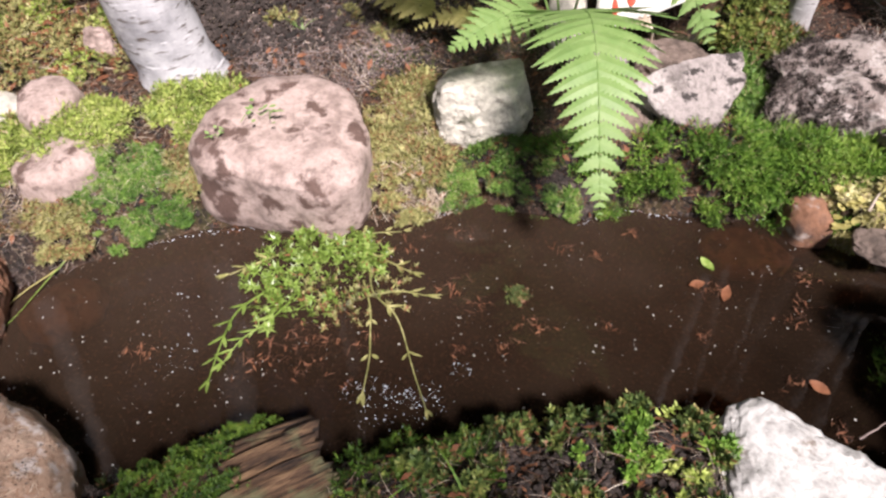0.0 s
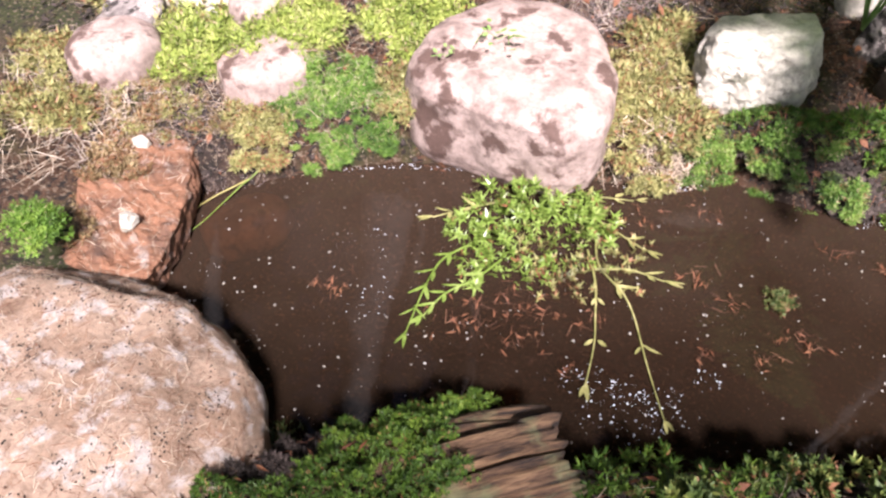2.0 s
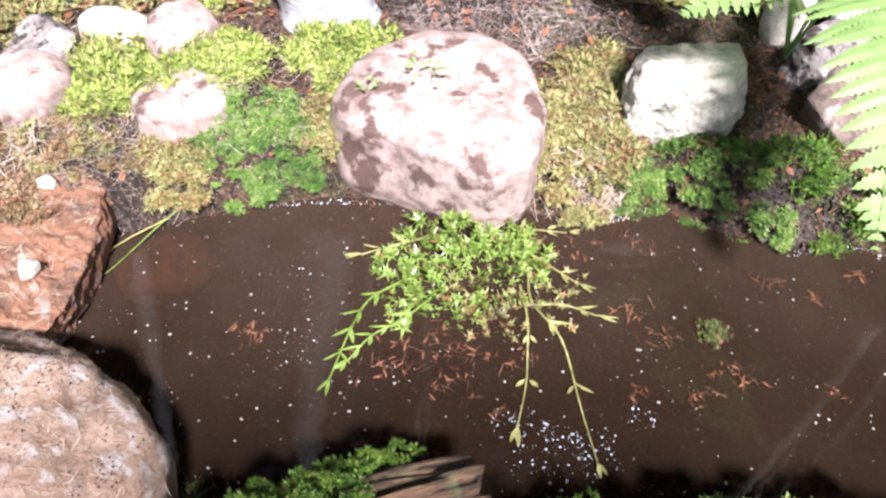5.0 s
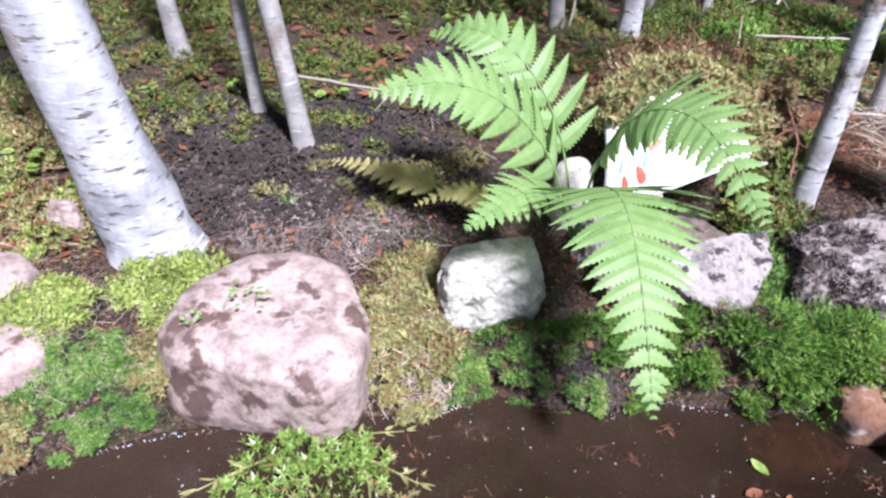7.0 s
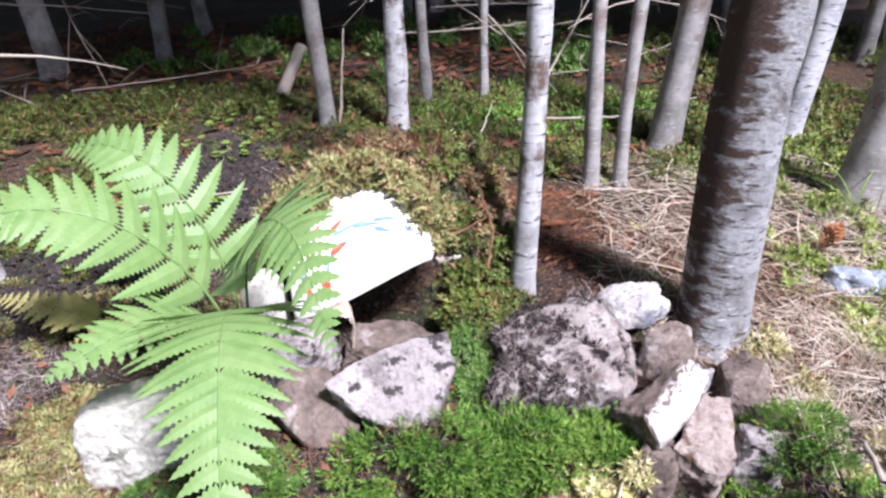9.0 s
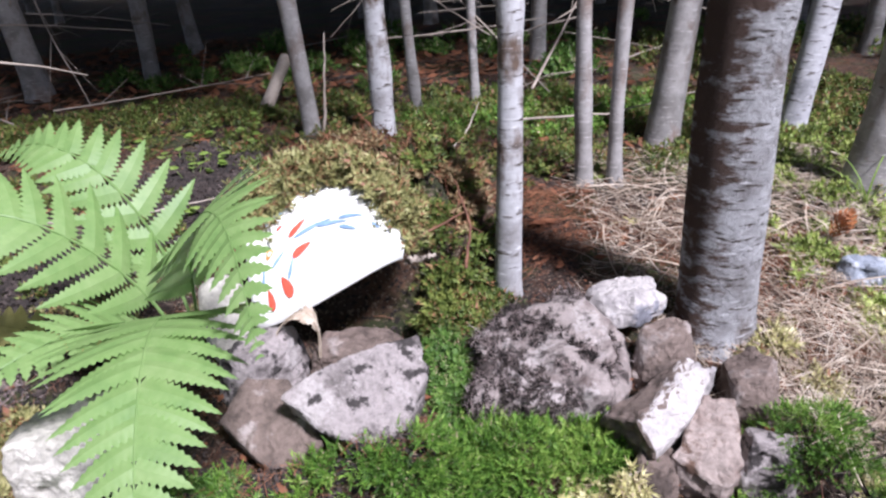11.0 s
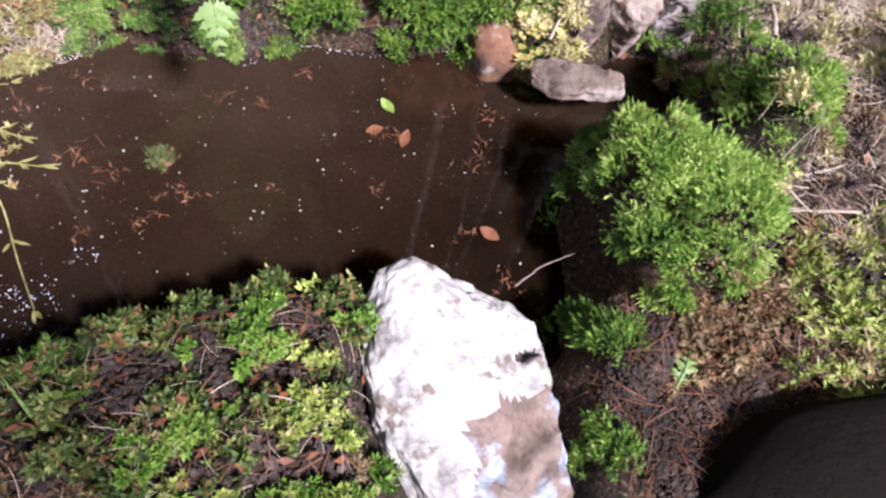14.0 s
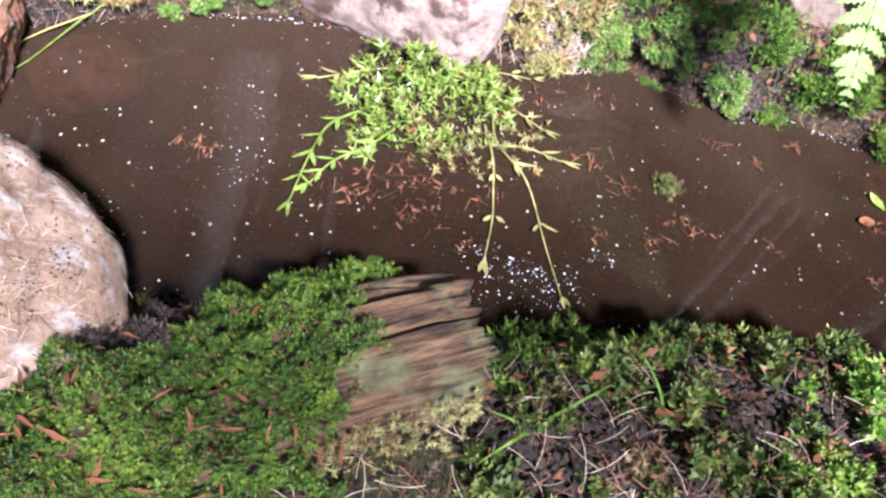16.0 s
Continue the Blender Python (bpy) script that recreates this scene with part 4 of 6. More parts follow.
def moss(label, cx, cy, rx, ry, turn, n, size, template, material, lift=0.0, clump=38, puff=1.6, wild=0.2, bare=None):
    """Moss grows in small domes of shoots that lean outwards; bare: the share of the soil left open between them."""
    x, y = spread_in(max(6, n // clump), cx, cy, rx, ry, turn)
    if bare is not None:
        grown = np.array([noise.noise(Vector((a_ * 21, b_ * 21, 3.3))) + 0.6 * noise.noise(Vector((a_ * 47, b_ * 47, 8.1))) for a_, b_ in zip(x, y)]) > bare
        x, y = x[grown], y[grown]
    base, up = on_land(x, y, lift, 0.3)
    m_ = len(base)
    big = rng.uniform(0.6, 1.5, m_)
    who = rng.integers(0, m_, n)
    d = rng.normal(0, 1, (n, 3)) + up[who] * 0.9
    d /= np.linalg.norm(d, axis=1, keepdims=True)
    d[:, 2] = np.abs(d[:, 2]) * 0.9 + 0.05
    pos = base[who] + d * (size * puff * big[who] * rng.uniform(0.7, 1.1, n))[:, None] * np.array([1.25, 1.25, 0.9])
    sc = rng.uniform(0.45, 1.0, n) ** 1.3 * 1.25 * size * np.clip(big[who], 0.6, 1.35)
    ob = new("moss_patch", strewn("moss_patch", template, pos, d + up[who] * 0.35 + rng.normal(0, wild, d.shape), sc, material))
    return tagged(ob, label, "moss", kind="stuff")


moss("bright yellow-green cushion moss between the stones", -0.73, 1.22, 0.10, 0.11, 0, 2600, 0.013, FEATHER, MOSS_BRIGHT)
moss("bright yellow-green moss round the oval stones", -0.92, 1.14, 0.11, 0.10, 30, 2600, 0.014, FEATHER, MOSS_BRIGHT)
moss("yellow-green moss at the birch's foot", -0.50, 1.36, 0.11, 0.10, 0, 2400, 0.014, FEATHER, MOSS_BRIGHT)
moss("deep green cushion moss reaching the water", -0.57, 1.10, 0.14, 0.09, 20, 5000, 0.0095, FEATHER, MOSS_GREEN, puff=1.3)
moss("yellowish moss tufts beside the granite boulder", -0.47, 1.19, 0.04, 0.11, -10, 800, 0.013, FEATHER, MOSS_OLIVE)
moss("olive moss with brown needles between two boulders", 0.01, 1.32, 0.09, 0.21, 0, 3800, 0.0135, FEATHER, MOSS_OLIVE)
moss("green rounded moss cushion over the water", 0.28, 1.25, 0.19, 0.07, 0, 5200, 0.0085, FEATHER, MOSS_GREEN, 0.004, 20, 1.5, 0.3, -0.12)
moss("dark olive moss low between the green cushions", 0.26, 1.25, 0.20, 0.07, 0, 1800, 0.009, FEATHER, MOSS_DARK, 0.0, 16, 1.2)
moss("lush green moss along the far bank", 0.60, 1.262, 0.22, 0.045, 0, 3600, 0.0115, PLUME, MOSS_LUSH, 0.0, 40, 2.2, 0.5, -0.15)
moss("lush green moss under the crusted boulder", 0.91, 1.275, 0.20, 0.08, -4, 6000, 0.0115, PLUME, MOSS_LUSH, 0.0, 60, 2.6, 0.6, -0.2)
moss("yellowish moss tips over the wet stone", 0.98, 1.20, 0.08, 0.05, 0, 700, 0.016, FEATHER, MOSS_PALE)
moss("green moss strip between slab and boulder", 0.795, 1.50, 0.04, 0.17, -6, 1900, 0.012, FEATHER, MOSS_GREEN)
moss("large bright green moss mound at the water", 1.075, 0.735, 0.088, 0.18, 14, 13000, 0.0078, PLUME, MOSS_MOUND, 0.0, 105, 3.0, 0.45)
# deep green moss whose darker tone also paints the mound's shaded side
moss("deeper green moss low on the large mound's shaded side", 1.02, 0.79, 0.055, 0.15, 14, 2200, 0.0085, PLUME, MOSS_LUSH, 0.006, 60, 2.2, 0.45)
moss("bright green moss mound behind the large one", 1.325, 0.93, 0.062, 0.13, -6, 7500, 0.0078, PLUME, MOSS_MOUND, 0.0, 105, 3.0, 0.45)
moss("green moss beside the small stones", 1.35, 1.23, 0.09, 0.07, 0, 3000, 0.0088, PLUME, MOSS_LUSH, 0.0, 90, 3.0, 0.6)
moss("brown dead moss at the foot of the large mound", 1.09, 0.54, 0.09, 0.06, 0, 900, 0.016, FEATHER, MOSS_RUST, 0.0, 40, 2.0, 0.5)
moss("green moss column by the white rock", 0.953, 0.555, 0.024, 0.06, 8, 1700, 0.0085, PLUME, MOSS_LUSH, 0.01, 60, 2.2, 0.4)
moss("small green moss tuft beside the white rock", 0.915, 0.385, 0.028, 0.035, 0, 520, 0.0085, FEATHER, MOSS_LUSH)
moss("star-shaped dark green moss along the near bank", 0.44, 0.50, 0.28, 0.16, 8, 800, 0.0115, STAR, MOSS_STAR, 0.008, 5, 1.0, 0.3, -0.12)
moss("fresh green star moss on the near bank", 0.50, 0.46, 0.24, 0.16, 0, 480, 0.0105, STAR, MOSS_LUSH, 0.016, 5, 1.0, 0.3, -0.02)
moss("yellow-green star moss beside the white rock", 0.53, 0.39, 0.16, 0.14, 0, 520, 0.0105, STAR, MOSS_BRIGHT, 0.016, 5, 1.0, 0.3, -0.05)
moss("brown dead moss on the near bank", 0.42, 0.36, 0.30, 0.10, 4, 260, 0.010, FEATHER, MOSS_RUST, 0.004, 30, 1.8)
moss("dark moss in the shade before the bank", 0.20, 0.55, 0.10, 0.04, 10, 420, 0.010, FEATHER, MOSS_LOG)
moss("dark moss between log and bank", 0.09, 0.50, 0.05, 0.06, 0, 360, 0.011, FEATHER, MOSS_LOG, clump=24)
moss("dark moss before the log", -0.28, 0.50, 0.12, 0.03, 25, 900, 0.012, FEATHER, MOSS_DARK)
moss("green moss among soil on the near bank", 0.22, 0.36, 0.22, 0.16, 0, 520, 0.0115, STAR, MOSS_STAR, 0.006, 6, 1.1, 0.2, 0.1)
moss("round green moss tuft on the stone", -0.845, 0.60, 0.036, 0.034, 0, 1500, 0.0065, FEATHER, MOSS_LUSH, 0.080, 40, 2.2)
moss("low brownish moss between the far stones", -0.85, 1.03, 0.20, 0.11, 20, 900, 0.011, FEATHER, MOSS_RUST, 0.0, 16, 1.2)
moss("thin olive moss between the far stones", -0.86, 1.02, 0.22, 0.12, 20, 900, 0.011, FEATHER, MOSS_OLIVE, 0.0, 16, 1.2)
moss("olive tuft by the water and the rusty stone", -0.70, 1.0, 0.05, 0.05, 0, 900, 0.012, FEATHER, MOSS_OLIVE)
moss("brown and olive moss over the mound", 0.66, 2.00, 0.32, 0.18, 0, 4500, 0.019, COARSE, MOSS_RUST)
moss("green moss on top of the mound", 0.56, 2.21, 0.30, 0.08, 0, 3000, 0.018, COARSE, MOSS_WOOD)
moss("green moss down the side of the mound", 0.86, 1.85, 0.10, 0.20, 0, 3000, 0.018, COARSE, MOSS_WOOD)
moss("pale dry moss among straw", 1.72, 0.75, 0.44, 0.60, 0, 3000, 0.015, FEATHER, MOSS_PALE, 0.012, 22, 1.7, 0.4, 0.0)
moss("brown withered moss between the pale tufts", 1.65, 0.8, 0.44, 0.62, 0, 1300, 0.020, FEATHER, MOSS_RUST, 0.0, 16, 1.4, 0.5)
moss("dark peaty shoots between the pale tufts", 1.6, 0.8, 0.42, 0.60, 0, 1000, 0.022, FEATHER, PEATBITS, 0.0, 10, 1.4, 0.6)
moss("yellow moss tufts beside the shaded trunk", 1.46, 0.52, 0.22, 0.18, 0, 1500, 0.019, FEATHER, MOSS_BRIGHT, 0.004, 18, 1.5, 0.4)
moss("pale tufts in the straw before the clearing", 1.65, 1.35, 0.34, 0.32, 0, 1500, 0.015, FEATHER, MOSS_PALE, 0.008, clump=20, bare=0.0)
moss("olive tufts in the straw before the clearing", 1.65, 1.3, 0.36, 0.36, 0, 600, 0.015, FEATHER, MOSS_OLIVE, clump=22, bare=0.05)
moss("yellow-green moss in the clearing", 1.95, 1.65, 0.4, 0.4, 0, 2200, 0.020, FEATHER, MOSS_BRIGHT, clump=34)
moss("yellow-green moss between the saplings", -0.40, 2.30, 0.6, 0.35, 0, 2400, 0.017, COARSE, MOSS_WOOD, clump=20, bare=0.0)
moss("green forest moss beyond the mound", 1.35, 2.85, 1.2, 0.50, 0, 7000, 0.021, COARSE, MOSS_WOOD, clump=22)
moss("green forest moss on the dark side", -1.3, 2.9, 1.1, 0.9, 0, 6500, 0.022, COARSE, MOSS_WOOD, clump=20)
moss("bright forest moss at the wood's edge", 0.2, 3.45, 2.0, 0.36, 0, 5500, 0.028, COARSE, MOSS_WOOD, clump=30)
moss("green moss deep in the wood", 1.0, 4.8, 2.6, 0.9, 0, 2200, 0.045, COARSE, MOSS_GREEN, clump=60)
moss("yellow-green moss left of the birch", -1.25, 1.75, 0.50, 0.55, 0, 6500, 0.020, COARSE, MOSS_OLIVE, clump=24)
moss("bright moss tufts left of the birch", -1.15, 1.65, 0.45, 0.35, 0, 1600, 0.018, COARSE, MOSS_BRIGHT, clump=60)
moss("olive moss behind the rusty stone", -1.08, 0.93, 0.13, 0.20, 0, 2200, 0.013, FEATHER, MOSS_OLIVE, bare=-0.1)
moss("pale moss at the edge of the clearing", 2.5, 1.7, 0.5, 0.7, 0, 3000, 0.022, COARSE, MOSS_PALE)
moss("green moss at the feet of the forked pair", 1.45, 3.25, 0.6, 0.3, 0, 2600, 0.024, COARSE, MOSS_LUSH, clump=30)
moss("yellow-green moss behind the stout birch", 2.05, 2.55, 0.40, 0.40, 0, 2600, 0.022, COARSE, MOSS_BRIGHT, clump=34)
moss("green moss round the mossy trunk", 2.55, 3.0, 0.5, 0.5, 0, 2600, 0.026, COARSE, MOSS_WOOD, clump=30)
moss("green moss in the far clearing", 3.2, 3.6, 1.0, 1.2, 0, 3000, 0.038, COARSE, MOSS_WOOD, clump=24)
moss("sparse olive moss on the peat", 0.0, 1.75, 0.42, 0.25, 0, 900, 0.016, COARSE, MOSS_OLIVE, clump=40)


def litter(name, label, cx, cy, rx, ry, n, size, template, material, lift=0.006, spread=0.6):
    x, y = spread_in(n, cx, cy, rx, ry)
    pos, up = on_land(x, y, lift, 0.25)
    sc = size * rng.uniform(1 - spread, 1 + spread, len(pos))
    return tagged(new(name, strewn(name, template, pos, up, sc, material)), label, name.replace("_", " "), kind="stuff")


SCRAP = (np.array([(-0.5, -0.10, 0), (0.0, -0.24, 0.05), (0.5, 0.0, 0.10), (0.0, 0.22, 0.06)]), np.array([(0, 1, 2, 3)]))
for k, (ln, n) in enumerate(((0.15, 420), (0.08, 3000), (0.045, 6000))):
    litter("dry_straw", "dry pale straw lying on the clearing", 1.78, 1.90, 0.55, 0.80, int(n * 0.8), ln, straw(k + 1, 0.3), STRAW, 0.026)
    litter("dry_straw", "dry pale straw round the moss mounds", 1.68, 0.8, 0.40, 0.62, n // 2, ln * 0.6, straw(k + 5, 0.4), STRAW, 0.028)
litter("dry_straw", "pale curled straw before the clearing", 1.62, 1.33, 0.30, 0.30, 2600, 0.05, straw(33, 0.5), STRAW, 0.03)
litter("dry_straw", "dry straw at the edge of the clearing", 2.45, 1.7, 0.55, 0.8, 2500, 0.09, straw(31, 0.3), STRAW, 0.016)
litter("dry_straw", "dry stems in the moss by the boulder", 0.03, 1.29, 0.10, 0.2, 320, 0.04, straw(9, 0.5), STRAW, 0.018)
litter("dry_straw", "pale dead stems hanging at the water", 0.08, 1.205, 0.07, 0.035, 130, 0.05, straw(21, 0.3), STRAW, 0.03)
litter("dry_straw", "dry stems behind the rusty stone", -1.05, 0.87, 0.16, 0.22, 500, 0.045, straw(11, 0.5), STRAW, 0.018)
litter("dry_straw", "dry stems between stones and moss", -0.75, 1.14, 0.3, 0.22, 520, 0.03, straw(12, 0.5), STRAW, 0.018)
litter("dry_straw", "short pale stems over the mossy far bank", -0.78, 1.12, 0.42, 0.28, 1500, 0.020, straw(41, 0.6), STRAW, 0.022)
litter("dry_straw", "short pale stems over the cushion moss", -0.57, 1.10, 0.15, 0.09, 170, 0.016, straw(42, 0.6), STRAW, 0.034)
litter("peat_crumbs", "dark peat between moss and stones", -0.78, 1.12, 0.42, 0.28, 1600, 0.012, CRUMB, PEATBITS, 0.006)
litter("dry_straw", "grey rootlets hanging at the water", 0.10, 1.21, 0.09, 0.03, 420, 0.035, straw(43, 0.7), STRAW, 0.012)
litter("peat_crumbs", "dark peat showing between the moss cushions", 0.45, 1.27, 0.36, 0.06, 2200, 0.011, CRUMB, PEATBITS, 0.006)
litter("pine_needles", "reddish needles caught in the bank moss", 0.45, 1.27, 0.36, 0.06, 420, 0.022, NEEDLE, DEADLEAF, 0.026)
litter("peat_crumbs", "black peat along the waterline of the far bank", 0.42, 1.215, 0.20, 0.02, 900, 0.013, CRUMB, PEATBITS, 0.004)
litter("dry_straw", "dry stems left of the birch", -1.15, 1.65, 0.5, 0.4, 700, 0.05, straw(14, 0.5), STRAW, 0.02)
litter("dry_straw", "dry stems and needles on the near bank", 0.45, 0.42, 0.4, 0.2, 300, 0.030, straw(13, 0.5), STRAW, 0.030)
litter("dry_straw", "dry stems on the peat behind the boulder", -0.1, 1.7, 0.5, 0.3, 320, 0.05, straw(17, 0.4), STRAW, 0.012)
litter("withered_stems", "withered grey-brown stems among pale tufts", 1.66, 0.85, 0.46, 0.70, 3800, 0.034, straw(61, 0.9), GREYSTEM, 0.020)
litter("withered_stems", "grey fibrous stems on the peat", -0.26, 1.58, 0.24, 0.13, 1700, 0.034, straw(62, 0.8), GREYSTEM, 0.012)
litter("withered_stems", "grey-brown stems between the far stones", -0.9, 1.0, 0.28, 0.22, 1100, 0.026, straw(63, 0.8), GREYSTEM, 0.018)
litter("pine_needles", "orange needles strewn by the stout birch", 1.62, 1.75, 0.30, 0.35, 2600, 0.032, NEEDLE, DEADLEAF, 0.022)
litter("leaf_scraps", "orange leaf scraps left of the birch", -1.15, 1.7, 0.5, 0.5, 700, 0.028, SCRAP, DEADLEAF, 0.02)
litter("leaf_scraps", "brown leaf scraps along the far bank", -0.2, 1.3, 1.0, 0.4, 420, 0.020, SCRAP, DEADLEAF, 0.012)
litter("leaf_scraps", "brown leaf scraps on the near bank", 0.4, 0.43, 0.42, 0.2, 190, 0.014, SCRAP, DEADLEAF, 0.026)
litter("leaf_scraps", "orange leaf scraps in the clearing", 1.6, 1.6, 0.8, 1.0, 700, 0.024, SCRAP, DEADLEAF, 0.016)
litter("leaf_scraps", "brown leaf scraps in the wood", 0.3, 3.6, 2.4, 1.4, 1500, 0.05, SCRAP, DEADLEAF, 0.016)
litter("peat_crumbs", "dark crumbs among the near moss", 0.34, 0.46, 0.38, 0.2, 5000, 0.011, CRUMB, PEATBITS, 0.006)
litter("pine_needles", "reddish needles on the near bank", 0.4, 0.45, 0.4, 0.2, 380, 0.026, NEEDLE, NEEDLES, 0.022)
litter("pine_needles", "reddish needles on the moss mound", 0.64, 2.0, 0.26, 0.15, 2200, 0.034, NEEDLE, DEADLEAF, 0.028)
litter("pine_needles", "brown needles round the moss mounds", 1.6, 0.7, 0.5, 0.6, 3500, 0.026, NEEDLE, NEEDLES, 0.01)
litter("peat_crumbs", "black peat between white rock and fallen trunk", 1.03, 0.43, 0.12, 0.13, 2600, 0.011, CRUMB, PEATBITS, 0.008)
litter("withered_stems", "dead brown stems on the peat beside the white rock", 1.02, 0.45, 0.11, 0.11, 260, 0.045, straw(64, 0.7), NEEDLES, 0.014)
litter("peat_crumbs", "dark crumbs along the far bank", 0.3, 1.24, 0.5, 0.05, 900, 0.008, CRUMB, PEATBITS)
litter("pine_needles", "reddish brown needles on the forest floor", 1.5, 2.2, 1.3, 1.2, 12000, 0.032, NEEDLE, NEEDLES)
litter("pine_needles", "reddish brown needles on the bank", -0.2, 1.3, 1.1, 0.5, 4500, 0.022, NEEDLE, NEEDLES)
litter("pine_needles", "brown needles in the dark wood", 0.3, 4.7, 3.0, 1.8, 9000, 0.06, NEEDLE, DEADLEAF)
litter("leaf_scraps", "reddish leaf litter deep in the wood", -0.2, 4.9, 2.6, 1.0, 2600, 0.06, SCRAP, DEADLEAF, 0.02)
litter("pine_needles", "reddish litter between slim trunk and stout birch", 1.12, 2.15, 0.22, 0.25, 1800, 0.034, NEEDLE, DEADLEAF, 0.016)
litter("peat_crumbs", "bare dark peat before the mound", 0.10, 2.62, 0.20, 0.40, 5000, 0.016, CRUMB, PEATBITS, 0.022)
litter("peat_crumbs", "dark peat and root crumbs between the saplings", -0.42, 1.98, 0.50, 0.38, 9000, 0.015, CRUMB, PEATBITS, 0.014)
litter("pine_needles", "reddish needles in the far clearing", 3.3, 3.9, 1.2, 1.5, 3500, 0.055, NEEDLE, DEADLEAF, 0.012)
litter("withered_stems", "dead stems on the bare peat", 0.10, 2.55, 0.2, 0.38, 220, 0.06, straw(65, 0.6), GREYSTEM, 0.02)
litter("soil_crumbs", "dark soil crumbs over the far bank", 0.2, 1.55, 1.0, 0.5, 2500, 0.009, CRUMB, PEATBITS)
litter("pine_needles", "brown needles over the far bank", 0.2, 1.55, 1.3, 0.6, 5500, 0.024, NEEDLE, NEEDLES, 0.01)
litter("soil_crumbs", "dark soil crumbs round the log", 0.0, 0.28, 0.55, 0.22, 2500, 0.006, CRUMB, PEATBITS)
litter("pine_needles", "brown needles round the log", 0.0, 0.28, 0.55, 0.22, 1800, 0.024, NEEDLE, NEEDLES, 0.01)
litter("dry_straw", "dry stems round the log", 0.05, 0.26, 0.45, 0.18, 300, 0.04, straw(15, 0.4), STRAW, 0.014)
litter("soil_crumbs", "dark soil crumbs at the trunk's foot", 1.25, 0.45, 0.35, 0.3, 2500, 0.006, CRUMB, PEATBITS)
litter("pine_needles", "brown needles at the trunk's foot", 1.15, 0.42, 0.35, 0.25, 1600, 0.022, NEEDLE, NEEDLES, 0.01)
litter("peat_crumbs", "crumbs of dark peat behind the boulder", -0.15, 1.72, 0.38, 0.28, 4000, 0.009, CRUMB, PEATBITS)
litter("peat_crumbs", "crumbs of dark peat on the near bank", 0.6, 0.2, 0.6, 0.3, 2500, 0.006, CRUMB, PEATBITS)


# ---- fern ----
def frond_mesh(points, width, pairs, material, seed=0, roll=0.0, fill=0.60):
    """One arching frond: a stalk and pairs of saw-edged leaflets."""
    p = np.asarray(points, float)
    tt = np.linspace(0, 1, len(p))
    us = np.linspace(0, 1, 60)
    # smooth curve through the guide points
    c = np.stack([np.interp(us, tt, p[:, k]) for k in range(3)], 1)
    for _ in range(60):
        c[1:-1] = 0.5 * c[1:-1] + 0.25 * (c[:-2] + c[2:])
    r = random.Random(seed)
    tan = np.gradient(c, axis=0)
    tan /= np.linalg.norm(tan, axis=1, keepdims=True)
    vs, fs = [], []
    sv, sf = tube(c[::3], np.linspace(0.0035, 0.0008, len(c[::3])), 5)
    vs += [tuple(q) for q in sv]
    for q in sf:
        fs += [(q[0], q[1], q[2]), (q[0], q[2], q[3])]
    start = 0.22
    for i in range(pairs):
        f_ = (i + 0.5) / pairs
        u = start + (1 - start) * (1 - (1 - f_) ** 1.4)
        k = min(58, int(u * 59))
        w = (u - start) / (1 - start)
        ln = width * min(1.0, 0.70 + 2.0 * w) * (1 - w) ** 0.85 + 0.005
        t_ = tan[k]
        side = np.cross(t_, (0, 0, 1))
        side /= np.linalg.norm(side) + 1e-9
        nrm = np.cross(side, t_)
        side, nrm = side * math.cos(roll) + nrm * math.sin(roll), nrm * math.cos(roll) - side * math.sin(roll)
        gap = (1 - start) * np.linalg.norm(np.diff(c, axis=0), axis=1).sum() / pairs * 1.4 * (1 - f_) ** 0.4
        for sgn in (-1, 1):
            d = side * sgn * 0.93 + t_ * 0.38 + nrm * r.uniform(-0.05, 0.12)
            d /= np.linalg.norm(d)
            acr = np.cross(nrm, d)
            acr /= np.linalg.norm(acr)
            half = min(gap * fill, ln * 0.36)
            teeth = max(6, 2 * int(ln / 0.0085))
            rows = []
            for j in range(teeth + 1):
                q = j / teeth
                wd = half * (1 - q ** 2.0) * (1.06 if j % 2 == 0 else 0.70)
                mid = c[k] + d * ln * q - nrm * (0.16 * ln * q * q) + t_ * 0.10 * ln * q * q
                o = len(vs)
                vs += [tuple(mid - acr * wd - nrm * wd * 0.15), tuple(mid + nrm * 0.0006), tuple(mid + acr * wd - nrm * wd * 0.15)]
                rows.append(o)
            for a_, b_ in zip(rows[:-1], rows[1:]):
                fs += [(a_, b_, b_ + 1), (a_, b_ + 1, a_ + 1), (a_ + 1, b_ + 1, b_ + 2), (a_ + 1, b_ + 2, a_ + 2)]
    return mesh_from("frond", np.array(vs), np.array(fs), material, smooth=False)


def fern(name, label, fronds, material, pairs=22):
    ob = thing(name, label, "fern", (0, 0, 0))
    for i, (pts, width, *more) in enumerate(fronds):
        roll, count, fill = (more + [0.0, pairs, 0.60][len(more):])
        part("frond", frond_mesh(pts, width, count, material, i, radians(roll), fill), ob)
    return ob


